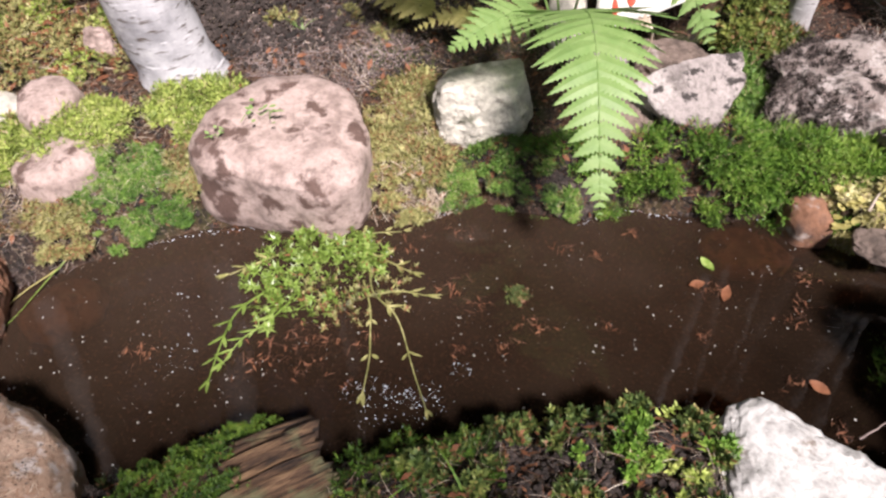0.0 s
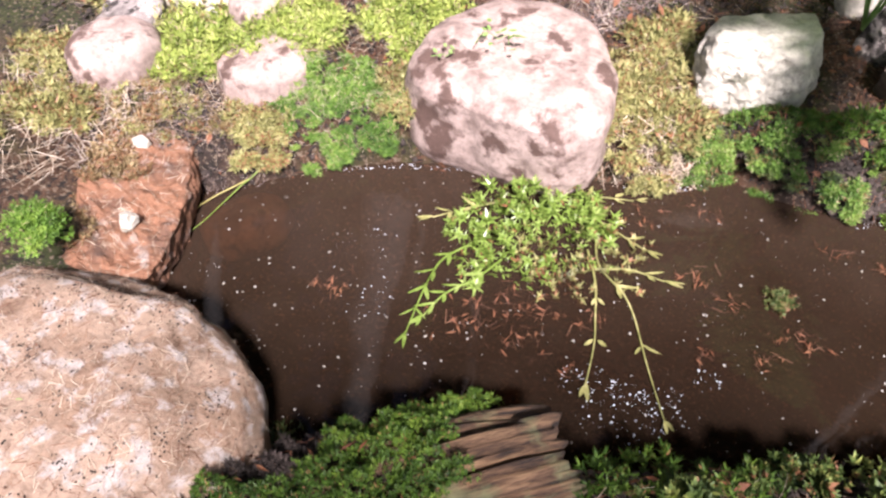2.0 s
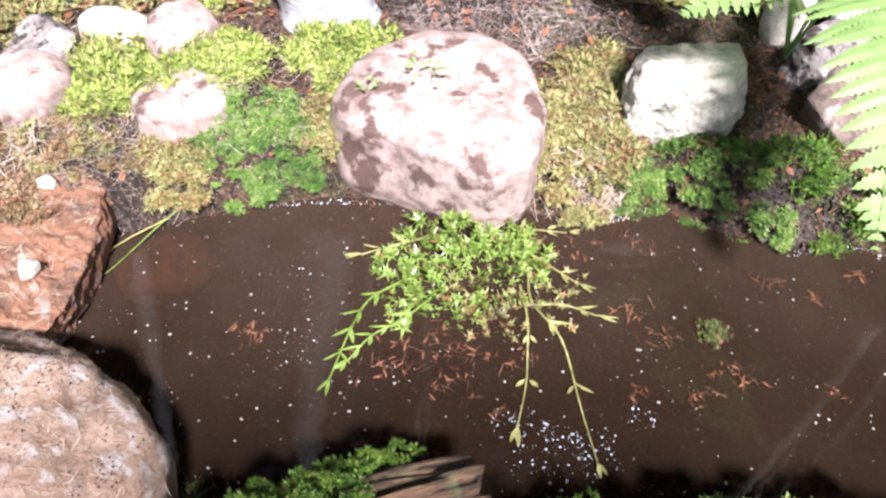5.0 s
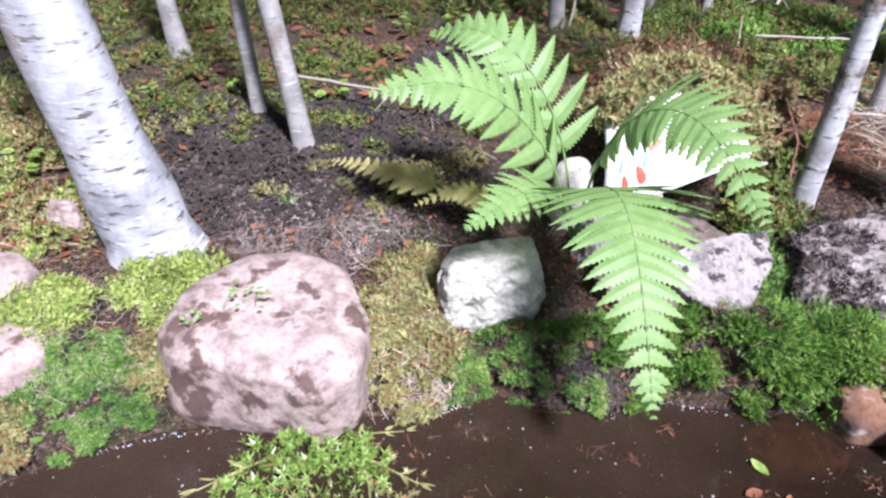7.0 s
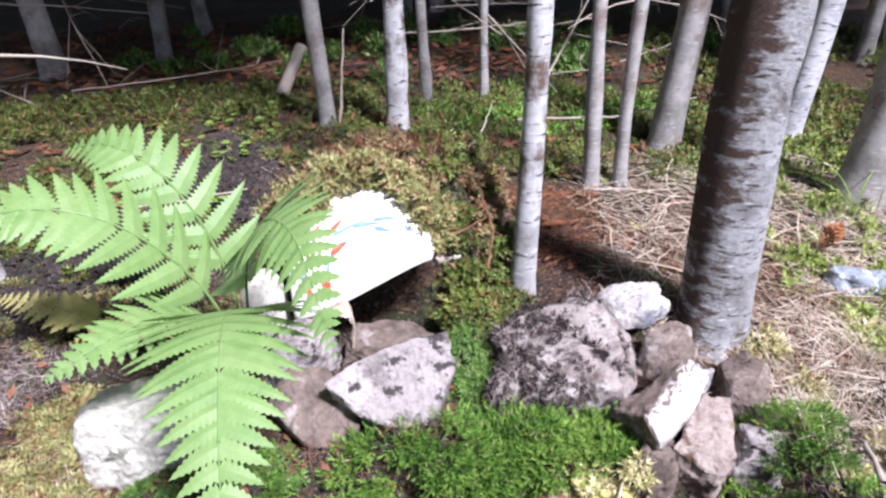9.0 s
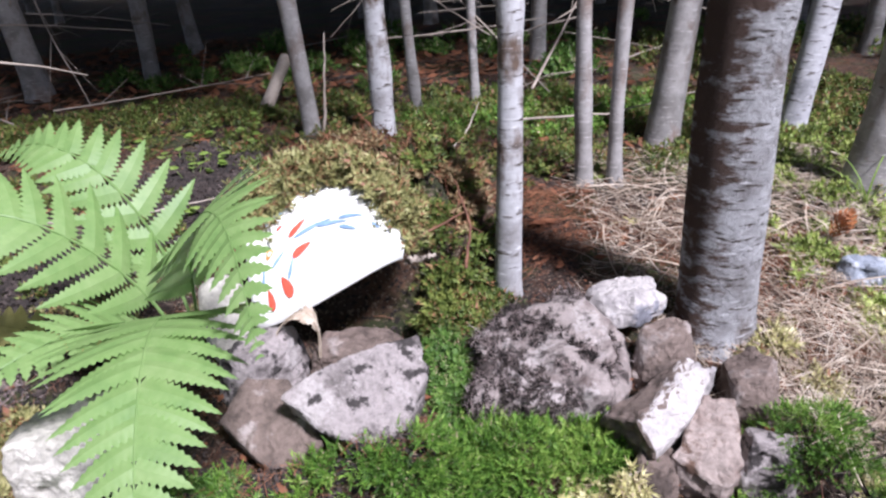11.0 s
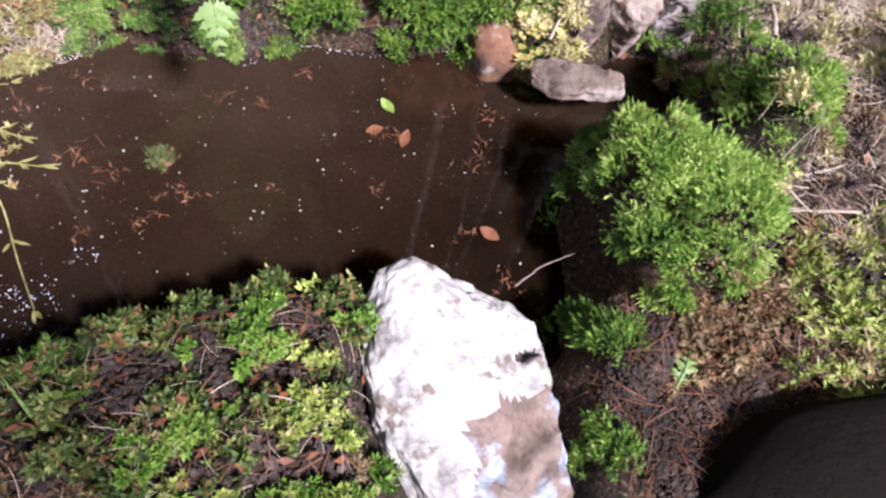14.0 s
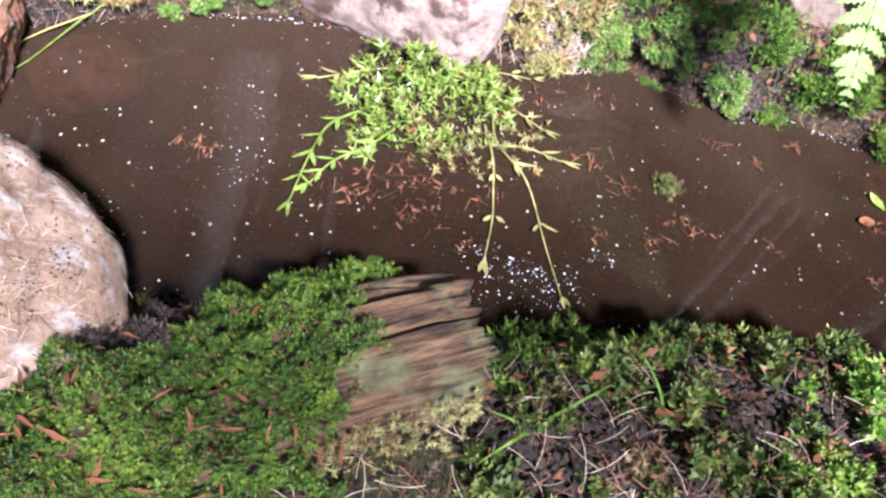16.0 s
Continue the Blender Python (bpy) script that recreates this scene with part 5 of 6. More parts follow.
B = (0.36, 1.52, 0.20)
fern("fern", "fresh light green fern with arching saw-edged fronds", [
    ((B, (0.37, 1.40, 0.42), (0.39, 1.24, 0.48), (0.40, 1.09, 0.42), (0.417, 0.93, 0.255)), 0.20),
    ((B, (0.38, 1.48, 0.45), (0.44, 1.40, 0.58), (0.51, 1.27, 0.61), (0.565, 1.06, 0.51)), 0.165, -30),
    ((B, (0.30, 1.50, 0.42), (0.18, 1.47, 0.56), (0.06, 1.44, 0.60), (-0.07, 1.40, 0.575)), 0.155, 35, 16, 0.52),
    ((B, (0.33, 1.58, 0.42), (0.24, 1.62, 0.58), (0.13, 1.66, 0.64), (0.02, 1.72, 0.60)), 0.14, 35, 15, 0.50),
    ((B, (0.32, 1.46, 0.36), (0.26, 1.38, 0.42), (0.19, 1.30, 0.42), (0.12, 1.236, 0.395)), 0.11, 20, 15, 0.52)], FERN, 22)
fern("fern", "small yellowing fern frond lying on peat", [
    (((0.13, 1.61, 0.22), (0.03, 1.63, 0.285), (-0.06, 1.645, 0.295), (-0.15, 1.71, 0.285), (-0.24, 1.77, 0.26)), 0.062, 25)], FERN_YELLOW, 13)
fern("fern", "small pale young fern frond behind the boulder", [
    (((0.22, 1.58, 0.22), (0.15, 1.60, 0.27), (0.08, 1.60, 0.28), (0.0, 1.57, 0.25)), 0.05, 20)], FERN_YELLOW, 10)
fern("dead_fern", "curled dry brown fern frond hanging before the hollow", [
    (((0.56, 1.56, 0.20), (0.57, 1.55, 0.28), (0.54, 1.56, 0.31), (0.49, 1.58, 0.27), (0.47, 1.57, 0.22)), 0.035)], STRAW, 12)
fern("fern", "tiny green fern frond on the dark bank", [
    (((1.02, 0.44, 0.12), (1.04, 0.47, 0.15), (1.06, 0.50, 0.15), (1.08, 0.54, 0.13)), 0.02)], FERN, 8)


# ---- log ----
def log_thing():
    ob = thing("log", "rotting log with split brown wood and moss on top", "log", (0, 0, 0))
    m, t, p = nodes_of("rotten_wood")
    c = object_of(t)
    mp_ = t.nodes.new("ShaderNodeMapping")
    mp_.inputs["Rotation"].default_value = (0, 0, radians(-34.5))
    t.links.new(c, mp_.inputs[0])
    fib = noise_at(t, mp_.outputs[0], 11.0, 8.0, 0.72, (0.9, 8.0, 8.0))
    col = ramp(t, fib, [(0.40, (0.02, 0.013, 0.010)), (0.50, (0.105, 0.058, 0.033)), (0.66, (0.31, 0.19, 0.105))])
    col = mixed(t, steps(t, noise_at(t, c, 9.0, 5.0), 0.55, 0.68), col, (0.22, 0.24, 0.12))
    t.links.new(col, p.inputs["Base Color"])
    p.inputs["Roughness"].default_value = 0.9
    bumped(t, p, fib, 1.0, 0.014)
    ax, ay = np.array([-0.405, 0.225]), np.array([0.425, 0.292])
    sd = np.array([-0.566, 0.824, 0.0])
    zz = np.array([0, 0, 1.0])
    # split wood: ridges along the grain and a ragged end
    around, along = 160, 34
    an = np.linspace(0, 2 * math.pi, around, endpoint=False)
    vs = []
    for i in range(along + 1):
        for a_ in an:
            q = Vector((math.cos(a_) * 5, math.sin(a_) * 5, 0))
            end = 0.97 + 0.05 * noise.noise(q * 0.9) + 0.035 * noise.noise(q * 3.1)
            u = -0.22 + (end + 0.22) * i / along
            ridge = abs(noise.noise(Vector((q.x * 1.9, q.y * 1.9, u * 2.0)))) * 0.18 + noise.noise(Vector((q.x * 5, q.y * 5, u * 3.5))) * 0.06
            # split plates along the grain
            ridge += 0.13 * ((a_ * 1.9 + 0.25 * noise.noise(Vector((u * 2.2, a_, 4)))) % 1.0)
            rad = 0.120 * (1.03 - ridge) * (1 - 0.10 * max(0.0, u - 0.8) / 0.2)
            c_ = np.array([ax[0] + ay[0] * u, ax[1] + ay[1] * u, 0.06])
            vs.append(c_ + sd * math.cos(a_) * rad + zz * math.sin(a_) * rad)
    for rr, uu in ((0.75, 0.95), (0.4, 0.92), (0.02, 0.90)):
        for a_ in an:
            u = uu + 0.03 * noise.noise(Vector((math.cos(a_) * 4 * rr, math.sin(a_) * 4 * rr, 3)))
            vs.append(np.array([ax[0] + ay[0] * u, ax[1] + ay[1] * u, 0.06]) + (sd * math.cos(a_) + zz * math.sin(a_)) * 0.11 * rr)
    i, j = np.meshgrid(np.arange(along + 3), np.arange(around), indexing="ij")
    k = (j + 1) % around
    f = np.stack((i * around + j, i * around + k, (i + 1) * around + k, (i + 1) * around + j), -1).reshape(-1, 4)
    part("wood", mesh_from("wood", np.array(vs), f, m), ob, "split brown wood")
    n = 17000
    u, an = rng.uniform(-0.20, 0.90, n), rng.uniform(0.1, 3.0, n)
    edge = 0.86 - 0.12 * an + 0.03 * np.sin(an * 5) + 0.03 * np.sin(an * 13)
    bare = (u < 0.46 + 0.05 * np.sin(an * 9)) & (an < 1.15 + 0.15 * np.sin(u * 25) - 0.5 * np.clip(u, 0, 1))
    bare |= u < 0.04 + 0.04 * np.sin(an * 7)
    ok_ = (u < edge + rng.normal(0, 0.015, n)) & ~bare
    dirs = np.sin(an)[:, None] * np.array([0, 0, 1.0]) + np.cos(an)[:, None] * sd
    lump = 1.0 + 0.13 * np.sin(u * 38 + 2 * np.sin(an * 4)) * np.sin(an * 9 + u * 8) + 0.05 * np.sin(u * 85 + an * 14) * np.sin(an * 21)
    pos = np.stack((ax[0] + ay[0] * u, ax[1] + ay[1] * u, 0 * u + 0.06), 1) + dirs * (0.130 * lump)[:, None]
    tagged(part("moss", strewn("moss", COARSE, pos[ok_], dirs[ok_] + rng.normal(0, 0.55, (ok_.sum(), 3)), rng.uniform(0.005, 0.0105, ok_.sum()), MOSS_LOG), ob, "thick deep green moss"), kind="stuff")
    tagged(part("dark_crust", strewn("dark_crust", FEATHER, pos[bare] - dirs[bare] * 0.008, dirs[bare] + rng.normal(0, 0.5, (bare.sum(), 3)), rng.uniform(0.006, 0.011, bare.sum()), PEATBITS), ob, "grey-black dead crust"), kind="stuff")
    low = (u > edge) & (an > 2.2) & (rng.uniform(0, 1, n) < 0.25)
    tagged(part("lower_moss", strewn("lower_moss", FEATHER, pos[low] - dirs[low] * 0.006, dirs[low] + rng.normal(0, 0.4, (low.sum(), 3)), rng.uniform(0.005, 0.010, low.sum()), MOSS_OLIVE), ob, "thin yellow-green moss"), kind="stuff")
    n = 90
    u, an = rng.uniform(0.0, 0.62, n), rng.uniform(0.5, 2.4, n)
    dirs = np.sin(an)[:, None] * np.array([0, 0, 1.0]) + np.cos(an)[:, None] * sd
    pos = np.stack((ax[0] + ay[0] * u, ax[1] + ay[1] * u, 0 * u + 0.06), 1) + dirs * 0.136
    bit = (np.array([(-0.5, -0.05, 0), (0.1, -0.08, 0.04), (0.5, 0.0, 0.0), (-0.05, 0.07, 0.05)]), np.array([(0, 1, 2, 3)]))
    tagged(part("bark_litter", strewn("bark_litter", bit, pos, dirs + rng.normal(0, 0.2, dirs.shape), rng.uniform(0.012, 0.035, n), DEADLEAF), ob, "orange bark chips"), kind="stuff")
    return ob


log_thing()

# ---- bits on the stones ----
peaty = lambda m_, n_: np.array([q[0] + 0.20 * noise.noise(Vector(q) * 11) + 0.12 * noise.noise(Vector(q) * 30) < 0.03 for q in m_]) & (n_[:, 2] > -0.3)
fuzz(crusted, "peat_crust", "dark fibrous peat", PEATBITS, FEATHER, 1500, 0.012, peaty)
fuzz(crusted, "dead_moss", "greyish brown dead moss fibres", GREYSTEM, straw(51, 0.9), 3000, 0.034, peaty, 0.6, 0.006)
fuzz(earthy, "needles", "dry needles and crumbs", STRAW, NEEDLE, 1700, 0.015, lambda m_, n_: n_[:, 2] > 0.3, 0.15, 0.002)
fuzz(earthy, "peat_dust", "dark peat dust", PEATBITS, CRUMB, 2200, 0.0036, lambda m_, n_: (n_[:, 2] > 0.1) & np.array([noise.noise(Vector(q) * 16) + 0.6 * noise.noise(Vector(q) * 40) > 0.02 for q in m_]))
fuzz(earthy, "bark_dust", "brown bark crumbs", NEEDLES, NEEDLE, 1500, 0.014, lambda m_, n_: n_[:, 2] > 0.3, 0.15, 0.002)
fuzz(rusty, "needles", "dry needles and crumbs", STRAW, NEEDLE, 520, 0.018, lambda m_, n_: n_[:, 2] > 0.5, 0.15, 0.002)
fuzz(rusty, "dry_moss", "brown dry moss shoots", MOSS_RUST, FEATHER, 620, 0.012, lambda m_, n_: (n_[:, 2] > 0.4) & (m_[:, 0] < -0.03 + 0.04 * np.sin(m_[:, 1] * 40)))
fuzz(rusty, "bark_dust", "reddish bark crumbs", NEEDLES, NEEDLE, 1100, 0.014, lambda m_, n_: n_[:, 2] > 0.3, 0.15, 0.002)


# ---- leaves, twigs and small plants ----
def leaf_mesh(name, length, width, material, curl=0.15, seed=0):
    """A pointed oval leaf, folded along its rib and slightly curled."""
    r = random.Random(seed)
    vs, fs = [], []
    for i in range(8):
        u = i / 7
        w = width / 2 * math.sin(math.pi * min(1.0, u * 0.97 + 0.02)) ** 0.8
        z = curl * length * (u - 0.5) ** 2 + r.uniform(-0.02, 0.02) * length
        x = (u - 0.5) * length
        vs += [(x, -w, z + w * 0.35), (x, 0, z), (x, w, z + w * 0.3)]
    for i in range(7):
        o = 3 * i
        fs += [(o, o + 3, o + 4, o + 1), (o + 1, o + 4, o + 5, o + 2)]
    return mesh_from(name, np.array(vs), np.array(fs), material)


def height_at(x, y):
    return max(0.0, float(land(np.array([x]), np.array([y]))[0]))


def single_leaf(label, x, y, length, width, turn, material, lift=0.004, curl=0.3, name="fallen_leaf", seed=0):
    ob = new(name, leaf_mesh(name, length, width, material, curl, seed))
    ob.matrix_world = pose(x, y, height_at(x, y) + lift, 0, 0, turn)
    return tagged(ob, label, "leaf")


def twig(label, points, radius, name="twig", material=None, forks=0, seed=0):
    p_ = np.asarray(points, float)
    us = np.linspace(0, 1, 14)
    tt = np.linspace(0, 1, len(p_))
    c = np.stack([np.interp(us, tt, p_[:, k]) for k in range(3)], 1)
    r = np.random.default_rng(seed + 5)
    c[1:-1] += r.normal(0, radius * 0.35, c[1:-1].shape)
    pieces = [tube(c, radius * (1 - 0.6 * us), 7, seed, 0.08)]
    for k in range(forks):
        i = int(r.integers(3, 11))
        d = r.normal(0, 1, 3) * (np.linalg.norm(c[-1] - c[0]) * 0.11) + (c[-1] - c[0]) * 0.12
        vv = np.linspace(0, 1, 5)[:, None]
        pieces.append(tube(c[i] + d * vv, radius * 0.45 * (1 - 0.7 * vv[:, 0]), 5, k))
    return tagged(new(name, mesh_from(name, *joined(pieces), material or TWIG)), label, "twig")


single_leaf("single fresh green leaf floating on the water", 0.684, 1.079, 0.042, 0.022, -60, POND_GREEN, 0.003)
single_leaf("brown dead leaf floating on the water", 0.655, 1.02, 0.035, 0.022, 20, DEADLEAF, 0.003, seed=2)
single_leaf("brown dead leaf floating on the water", 0.71, 1.0, 0.045, 0.020, 70, DEADLEAF, 0.003, seed=3)
single_leaf("curled orange leaf stranded by the inlet", 0.84, 0.79, 0.04, 0.024, 140, DEADLEAF, 0.003, seed=4)
single_leaf("orange dry leaf beside the oval stone", -1.10, 0.99, 0.05, 0.035, 30, DEADLEAF, 0.01, seed=5)
single_leaf("orange bark flake on the straw", 1.54, 2.21, 0.06, 0.035, 80, DEADLEAF, 0.012, seed=6)
single_leaf("orange bark flake beside the slim trunk", 1.13, 2.10, 0.09, 0.04, 10, DEADLEAF, 0.012, seed=7)
single_leaf("orange bark flake in the dark wood", -0.70, 4.9, 0.26, 0.07, 5, DEADLEAF, 0.015, seed=8)
single_leaf("brown leaf on the green bank", 1.38, 1.10, 0.035, 0.02, 30, DEADLEAF, 0.10, seed=9)
for k, (x, y) in enumerate(((-0.87, 0.87), (-0.775, 0.70))):
    angular("small white flake lying on the rusty stone", oval(x, y, 0.036, 0.024, 30 + 50 * k, 7, 0.3, k), 0.100, 0.122, 50 + k, PALE, name="pebble", jag=0.3)

twig("bleached stick lying on the near bank", [(0.30, 0.29, 0.17), (0.40, 0.345, 0.165), (0.47, 0.375, 0.16)], 0.0035)
twig("pale forked twig on the moss mound", [(1.33, 1.02, 0.26), (1.36, 1.10, 0.26), (1.42, 1.19, 0.19)], 0.005, forks=3)
twig("pale straw-like twig beside the moss mound", [(1.30, 0.80, 0.12), (1.36, 0.92, 0.12)], 0.004)
twig("bent pale root before the stones", [(1.00, 1.17, 0.10), (1.02, 1.20, 0.14), (1.05, 1.22, 0.15), (1.09, 1.215, 0.155)], 0.003)
twig("brown dead stick on the mossy mound", [(0.74, 1.67, 0.37), (0.80, 1.70, 0.385), (0.87, 1.74, 0.40)], 0.004, forks=2, material=NEEDLES)
twig("short pale cut stick by the hollow", [(0.745, 1.66, 0.34), (0.80, 1.665, 0.345)], 0.009)
twig("dark forked stick behind the boulder", [(0.86, 1.66, 0.31), (0.88, 1.72, 0.38), (0.86, 1.80, 0.45)], 0.004, forks=2, seed=3, material=NEEDLES)
twig("long bare fallen branch leaning in the wood", [(0.62, 3.9, 1.25), (1.0, 3.6, 0.80), (1.45, 3.3, 0.30)], 0.006, forks=5, seed=1)
twig("long bare branch caught between trunks", [(0.60, 3.6, 0.95), (0.95, 3.45, 0.72), (1.2, 3.3, 0.55)], 0.0055, forks=4, seed=2)
twig("thin bare branch fallen in the wood", [(1.35, 3.2, 0.34), (1.75, 3.7, 0.75), (2.1, 4.2, 1.1)], 0.006, forks=4, seed=4)
twig("pale upright stick by the grey trunk", [(0.50, 3.10, 0.25), (0.52, 3.12, 0.42), (0.54, 3.15, 0.62)], 0.007, seed=5)
twig("bare branch hanging at the wood's edge", [(-0.95, 4.15, 1.2), (-0.80, 3.95, 0.7), (-0.60, 3.75, 0.30)], 0.006, forks=4, seed=6)
twig("bare branch lying on the forest moss", [(-0.75, 3.7, 0.30), (-0.3, 3.75, 0.33), (0.2, 3.95, 0.36)], 0.0045, forks=4, seed=7)
twig("grey branch lying in the moss", [(1.2, 2.95, 0.28), (1.6, 2.9, 0.29), (2.0, 3.1, 0.30)], 0.0055, forks=3, seed=8)
twig("thin grey branch bent over the moss", [(0.85, 2.35, 0.30), (0.98, 2.5, 0.36), (1.06, 2.75, 0.40)], 0.004, seed=9)
twig("brown branch on the forest floor", [(-0.45, 2.35, 0.27), (-0.1, 2.2, 0.28), (0.25, 2.3, 0.29)], 0.006, forks=3, seed=10)
twig("bare twig beside the dead bank", [(0.85, 0.66, 0.06), (0.90, 0.69, 0.07), (0.95, 0.70, 0.09)], 0.0018, material=GREYSTEM)
for k in range(34):
    x, y = rng.uniform(1.25, 2.2), rng.uniform(0.35, 2.4)
    an, ln = rng.uniform(0, 3.14), rng.uniform(0.06, 0.22)
    z = height_at(x, y) + 0.022
    twig("pale dry stalk lying among the straw", [(x, y, z), (x + ln * math.cos(an) / 2, y + ln * math.sin(an) / 2, z + 0.008), (x + ln * math.cos(an), y + ln * math.sin(an), z)], 0.003, seed=20 + k)
for k in range(14):
    x, y = rng.uniform(-2.2, 2.6), rng.uniform(3.2, 6.0)
    an, ln = rng.uniform(0, 3.14), rng.uniform(0.3, 0.9)
    z = height_at(x, y) + 0.03
    twig("dead branch lying on the forest floor", [(x, y, z), (x + ln * math.cos(an) / 2, y + ln * math.sin(an) / 2, z + 0.06), (x + ln * math.cos(an), y + ln * math.sin(an), z + 0.03)], 0.0045, forks=4, seed=40 + k)


for k in range(26):
    x, y, z = rng.uniform(-1.6, 2.6), rng.uniform(3.2, 4.6), rng.uniform(0.5, 1.3)
    an, ln, fall = rng.uniform(0, 6.283), rng.uniform(0.35, 0.9), rng.uniform(-0.3, 0.5)
    dx, dy = ln * math.cos(an), ln * math.sin(an) * 0.5
    twig("thin bare branch hanging between the trunks", [(x, y, z), (x + dx * 0.5, y + dy * 0.5, z - fall * ln * 0.35), (x + dx, y + dy, max(0.25, z - fall * ln))], 0.0045, forks=4, seed=80 + k)


def cut_log(label, a_, b_, radius, material):
    us = np.linspace(0, 1, 6)[:, None]
    c = np.array(a_) + (np.array(b_) - np.array(a_)) * us
    v, f = tube(c, np.full(6, radius), 14, 1, 0.04)
    ob = thing("cut_log", label, "log")
    part("bark", mesh_from("bark", v, f, material), ob)
    bm = bmesh.new()
    bmesh.ops.create_circle(bm, cap_ends=True, segments=14, radius=radius * 0.97)
    d = bm_mesh("cut_end", bm, STRAW)
    e_ = part("cut_end", d, ob, "pale sawn end")
    e_.matrix_world = Matrix.Translation(b_) @ (Vector(b_) - Vector(a_)).to_track_quat("Z", "Y").to_matrix().to_4x4()
    return ob


cut_log("short pale sawn log leaning in the wood", (0.22, 3.52, 0.27), (0.32, 3.72, 0.46), 0.028, TWIG)

# a spruce cone and small plants
def cone_thing():
    vs, fs = [], []
    for ring in range(9):
        u = ring / 8
        r_ = 0.024 * math.sin(math.pi * (0.12 + 0.83 * u)) ** 0.7
        for k in range(9):
            th = 6.283 * (k + 0.5 * (ring % 2)) / 9
            o = len(vs)
            c, s_ = math.cos(th), math.sin(th)
            for du, dr, dw in ((0, 0.7, -0.4), (0, 0.7, 0.4), (0.12, 1.12, 0.3), (0.16, 1.18, 0), (0.12, 1.12, -0.3)):
                th2 = th + dw * 0.7
                vs.append((math.cos(th2) * r_ * dr, math.sin(th2) * r_ * dr, 0.075 * (u + du)))
            fs += [(o, o + 1, o + 2), (o, o + 2, o + 4), (o + 4, o + 2, o + 3)]
    ob = new("spruce_cone", mesh_from("spruce_cone", np.array(vs), np.array(fs), CONE, False))
    ob.matrix_world = pose(1.81, 1.89, height_at(1.81, 1.89) + 0.045, 20, 15, 0)
    return tagged(ob, "reddish brown spruce cone standing in straw", "cone")


cone_thing()
boulder("small white pebble lying in straw", oval(1.73, 1.97, 0.045, 0.035), 0.07, 0.125, 61, PALE, name="pebble", detail=3)
boulder("small pinkish pebble lying in needles", oval(1.23, 2.27, 0.04, 0.035), 0.13, 0.185, 62, GRANITE, name="pebble", detail=3)


def sorrel():
    """A low plant with three-part round leaves."""
    ob = thing("wood_sorrel", "small fresh green three-leaved plant on dark soil", "plant", (0, 0, 0), "small plants in the wood")
    r = random.Random(4)
    for k in range(6):
        x, y, z = r.uniform(-0.06, 0.06), r.uniform(-0.05, 0.05), r.uniform(0.03, 0.06)
        st = np.array([(x * 0.4, y * 0.4, 0), (x * 0.8, y * 0.8, z * 0.7), (x, y, z)])
        lv = part("leaf", leaf_mesh("leaf", 0.034, 0.03, POND_GREEN, 0.2, k), ob)
        lv.matrix_local = pose(x, y, z, r.uniform(-15, 15), r.uniform(-15, 15), r.uniform(0, 360))
        part("stalk", mesh_from("stalk", *tube(st, [0.0012] * 3, 4), POND_GREEN), ob)
    return ob


first = sorrel()
SPOTS = [(0.03, 3.10), (0.07, 3.42), (0.18, 3.13), (0.13, 2.78), (0.08, 2.70), (0.0, 2.85), (-0.15, 3.0), (0.25, 3.3), (-0.62, 2.35), (-0.35, 2.35), (0.1, 2.35), (-1.05, 1.75), (-0.9, 2.2), (-0.25, 3.55), (0.3, 2.95)]
first.location = (*SPOTS[0], height_at(*SPOTS[0]))
for k, (x, y) in enumerate(SPOTS[1:]):
    copy_thing(first, pose(x, y, height_at(x, y), 0, 0, 47 * k))


def blades(label, x, y, n, length, spread, material, name="grass_tuft"):
    """A tuft of bent narrow blades, each a part."""
    ob = thing(name, label, "grass", (x, y, height_at(x, y)))
    for k in range(n):
        an, ln = rng.uniform(0, 6.283), length * rng.uniform(0.6, 1.1)
        vs, fs = [], []
        for i in range(7):
            u = i / 6
            r_ = spread * ln * u * u + 0.01 * u
            w = 0.003 * (1 - u) + 0.0004
            z = ln * (u - 0.45 * u * u)
            c, s_ = math.cos(an), math.sin(an)
            vs += [(c * r_ - s_ * w, s_ * r_ + c * w, z), (c * r_ + s_ * w, s_ * r_ - c * w, z)]
        for i in range(6):
            o = 2 * i
            fs.append((o, o + 2, o + 3, o + 1))
        part("blade", mesh_from("blade", np.array(vs), np.array(fs), material), ob)
    return ob


blades("long green grass hanging by the mossy trunk", 2.05, 2.10, 12, 0.30, 0.8, POND_GREEN)
blades("green grass by the mossy trunk", 2.18, 2.05, 10, 0.26, 0.7, POND_GREEN)
blades("thin green grass on the near bank", 0.22, 0.46, 3, 0.08, 0.9, MOSS_LUSH)
blades("thin green grass behind the log", 0.08, 0.40, 3, 0.08, 0.9, MOSS_LUSH)
blades("small grass tuft behind the boulder", -0.30, 1.62, 6, 0.07, 0.5, FERN)
blades("grass at the shaded trunk", 1.62, 0.62, 7, 0.09, 0.5, FERN)


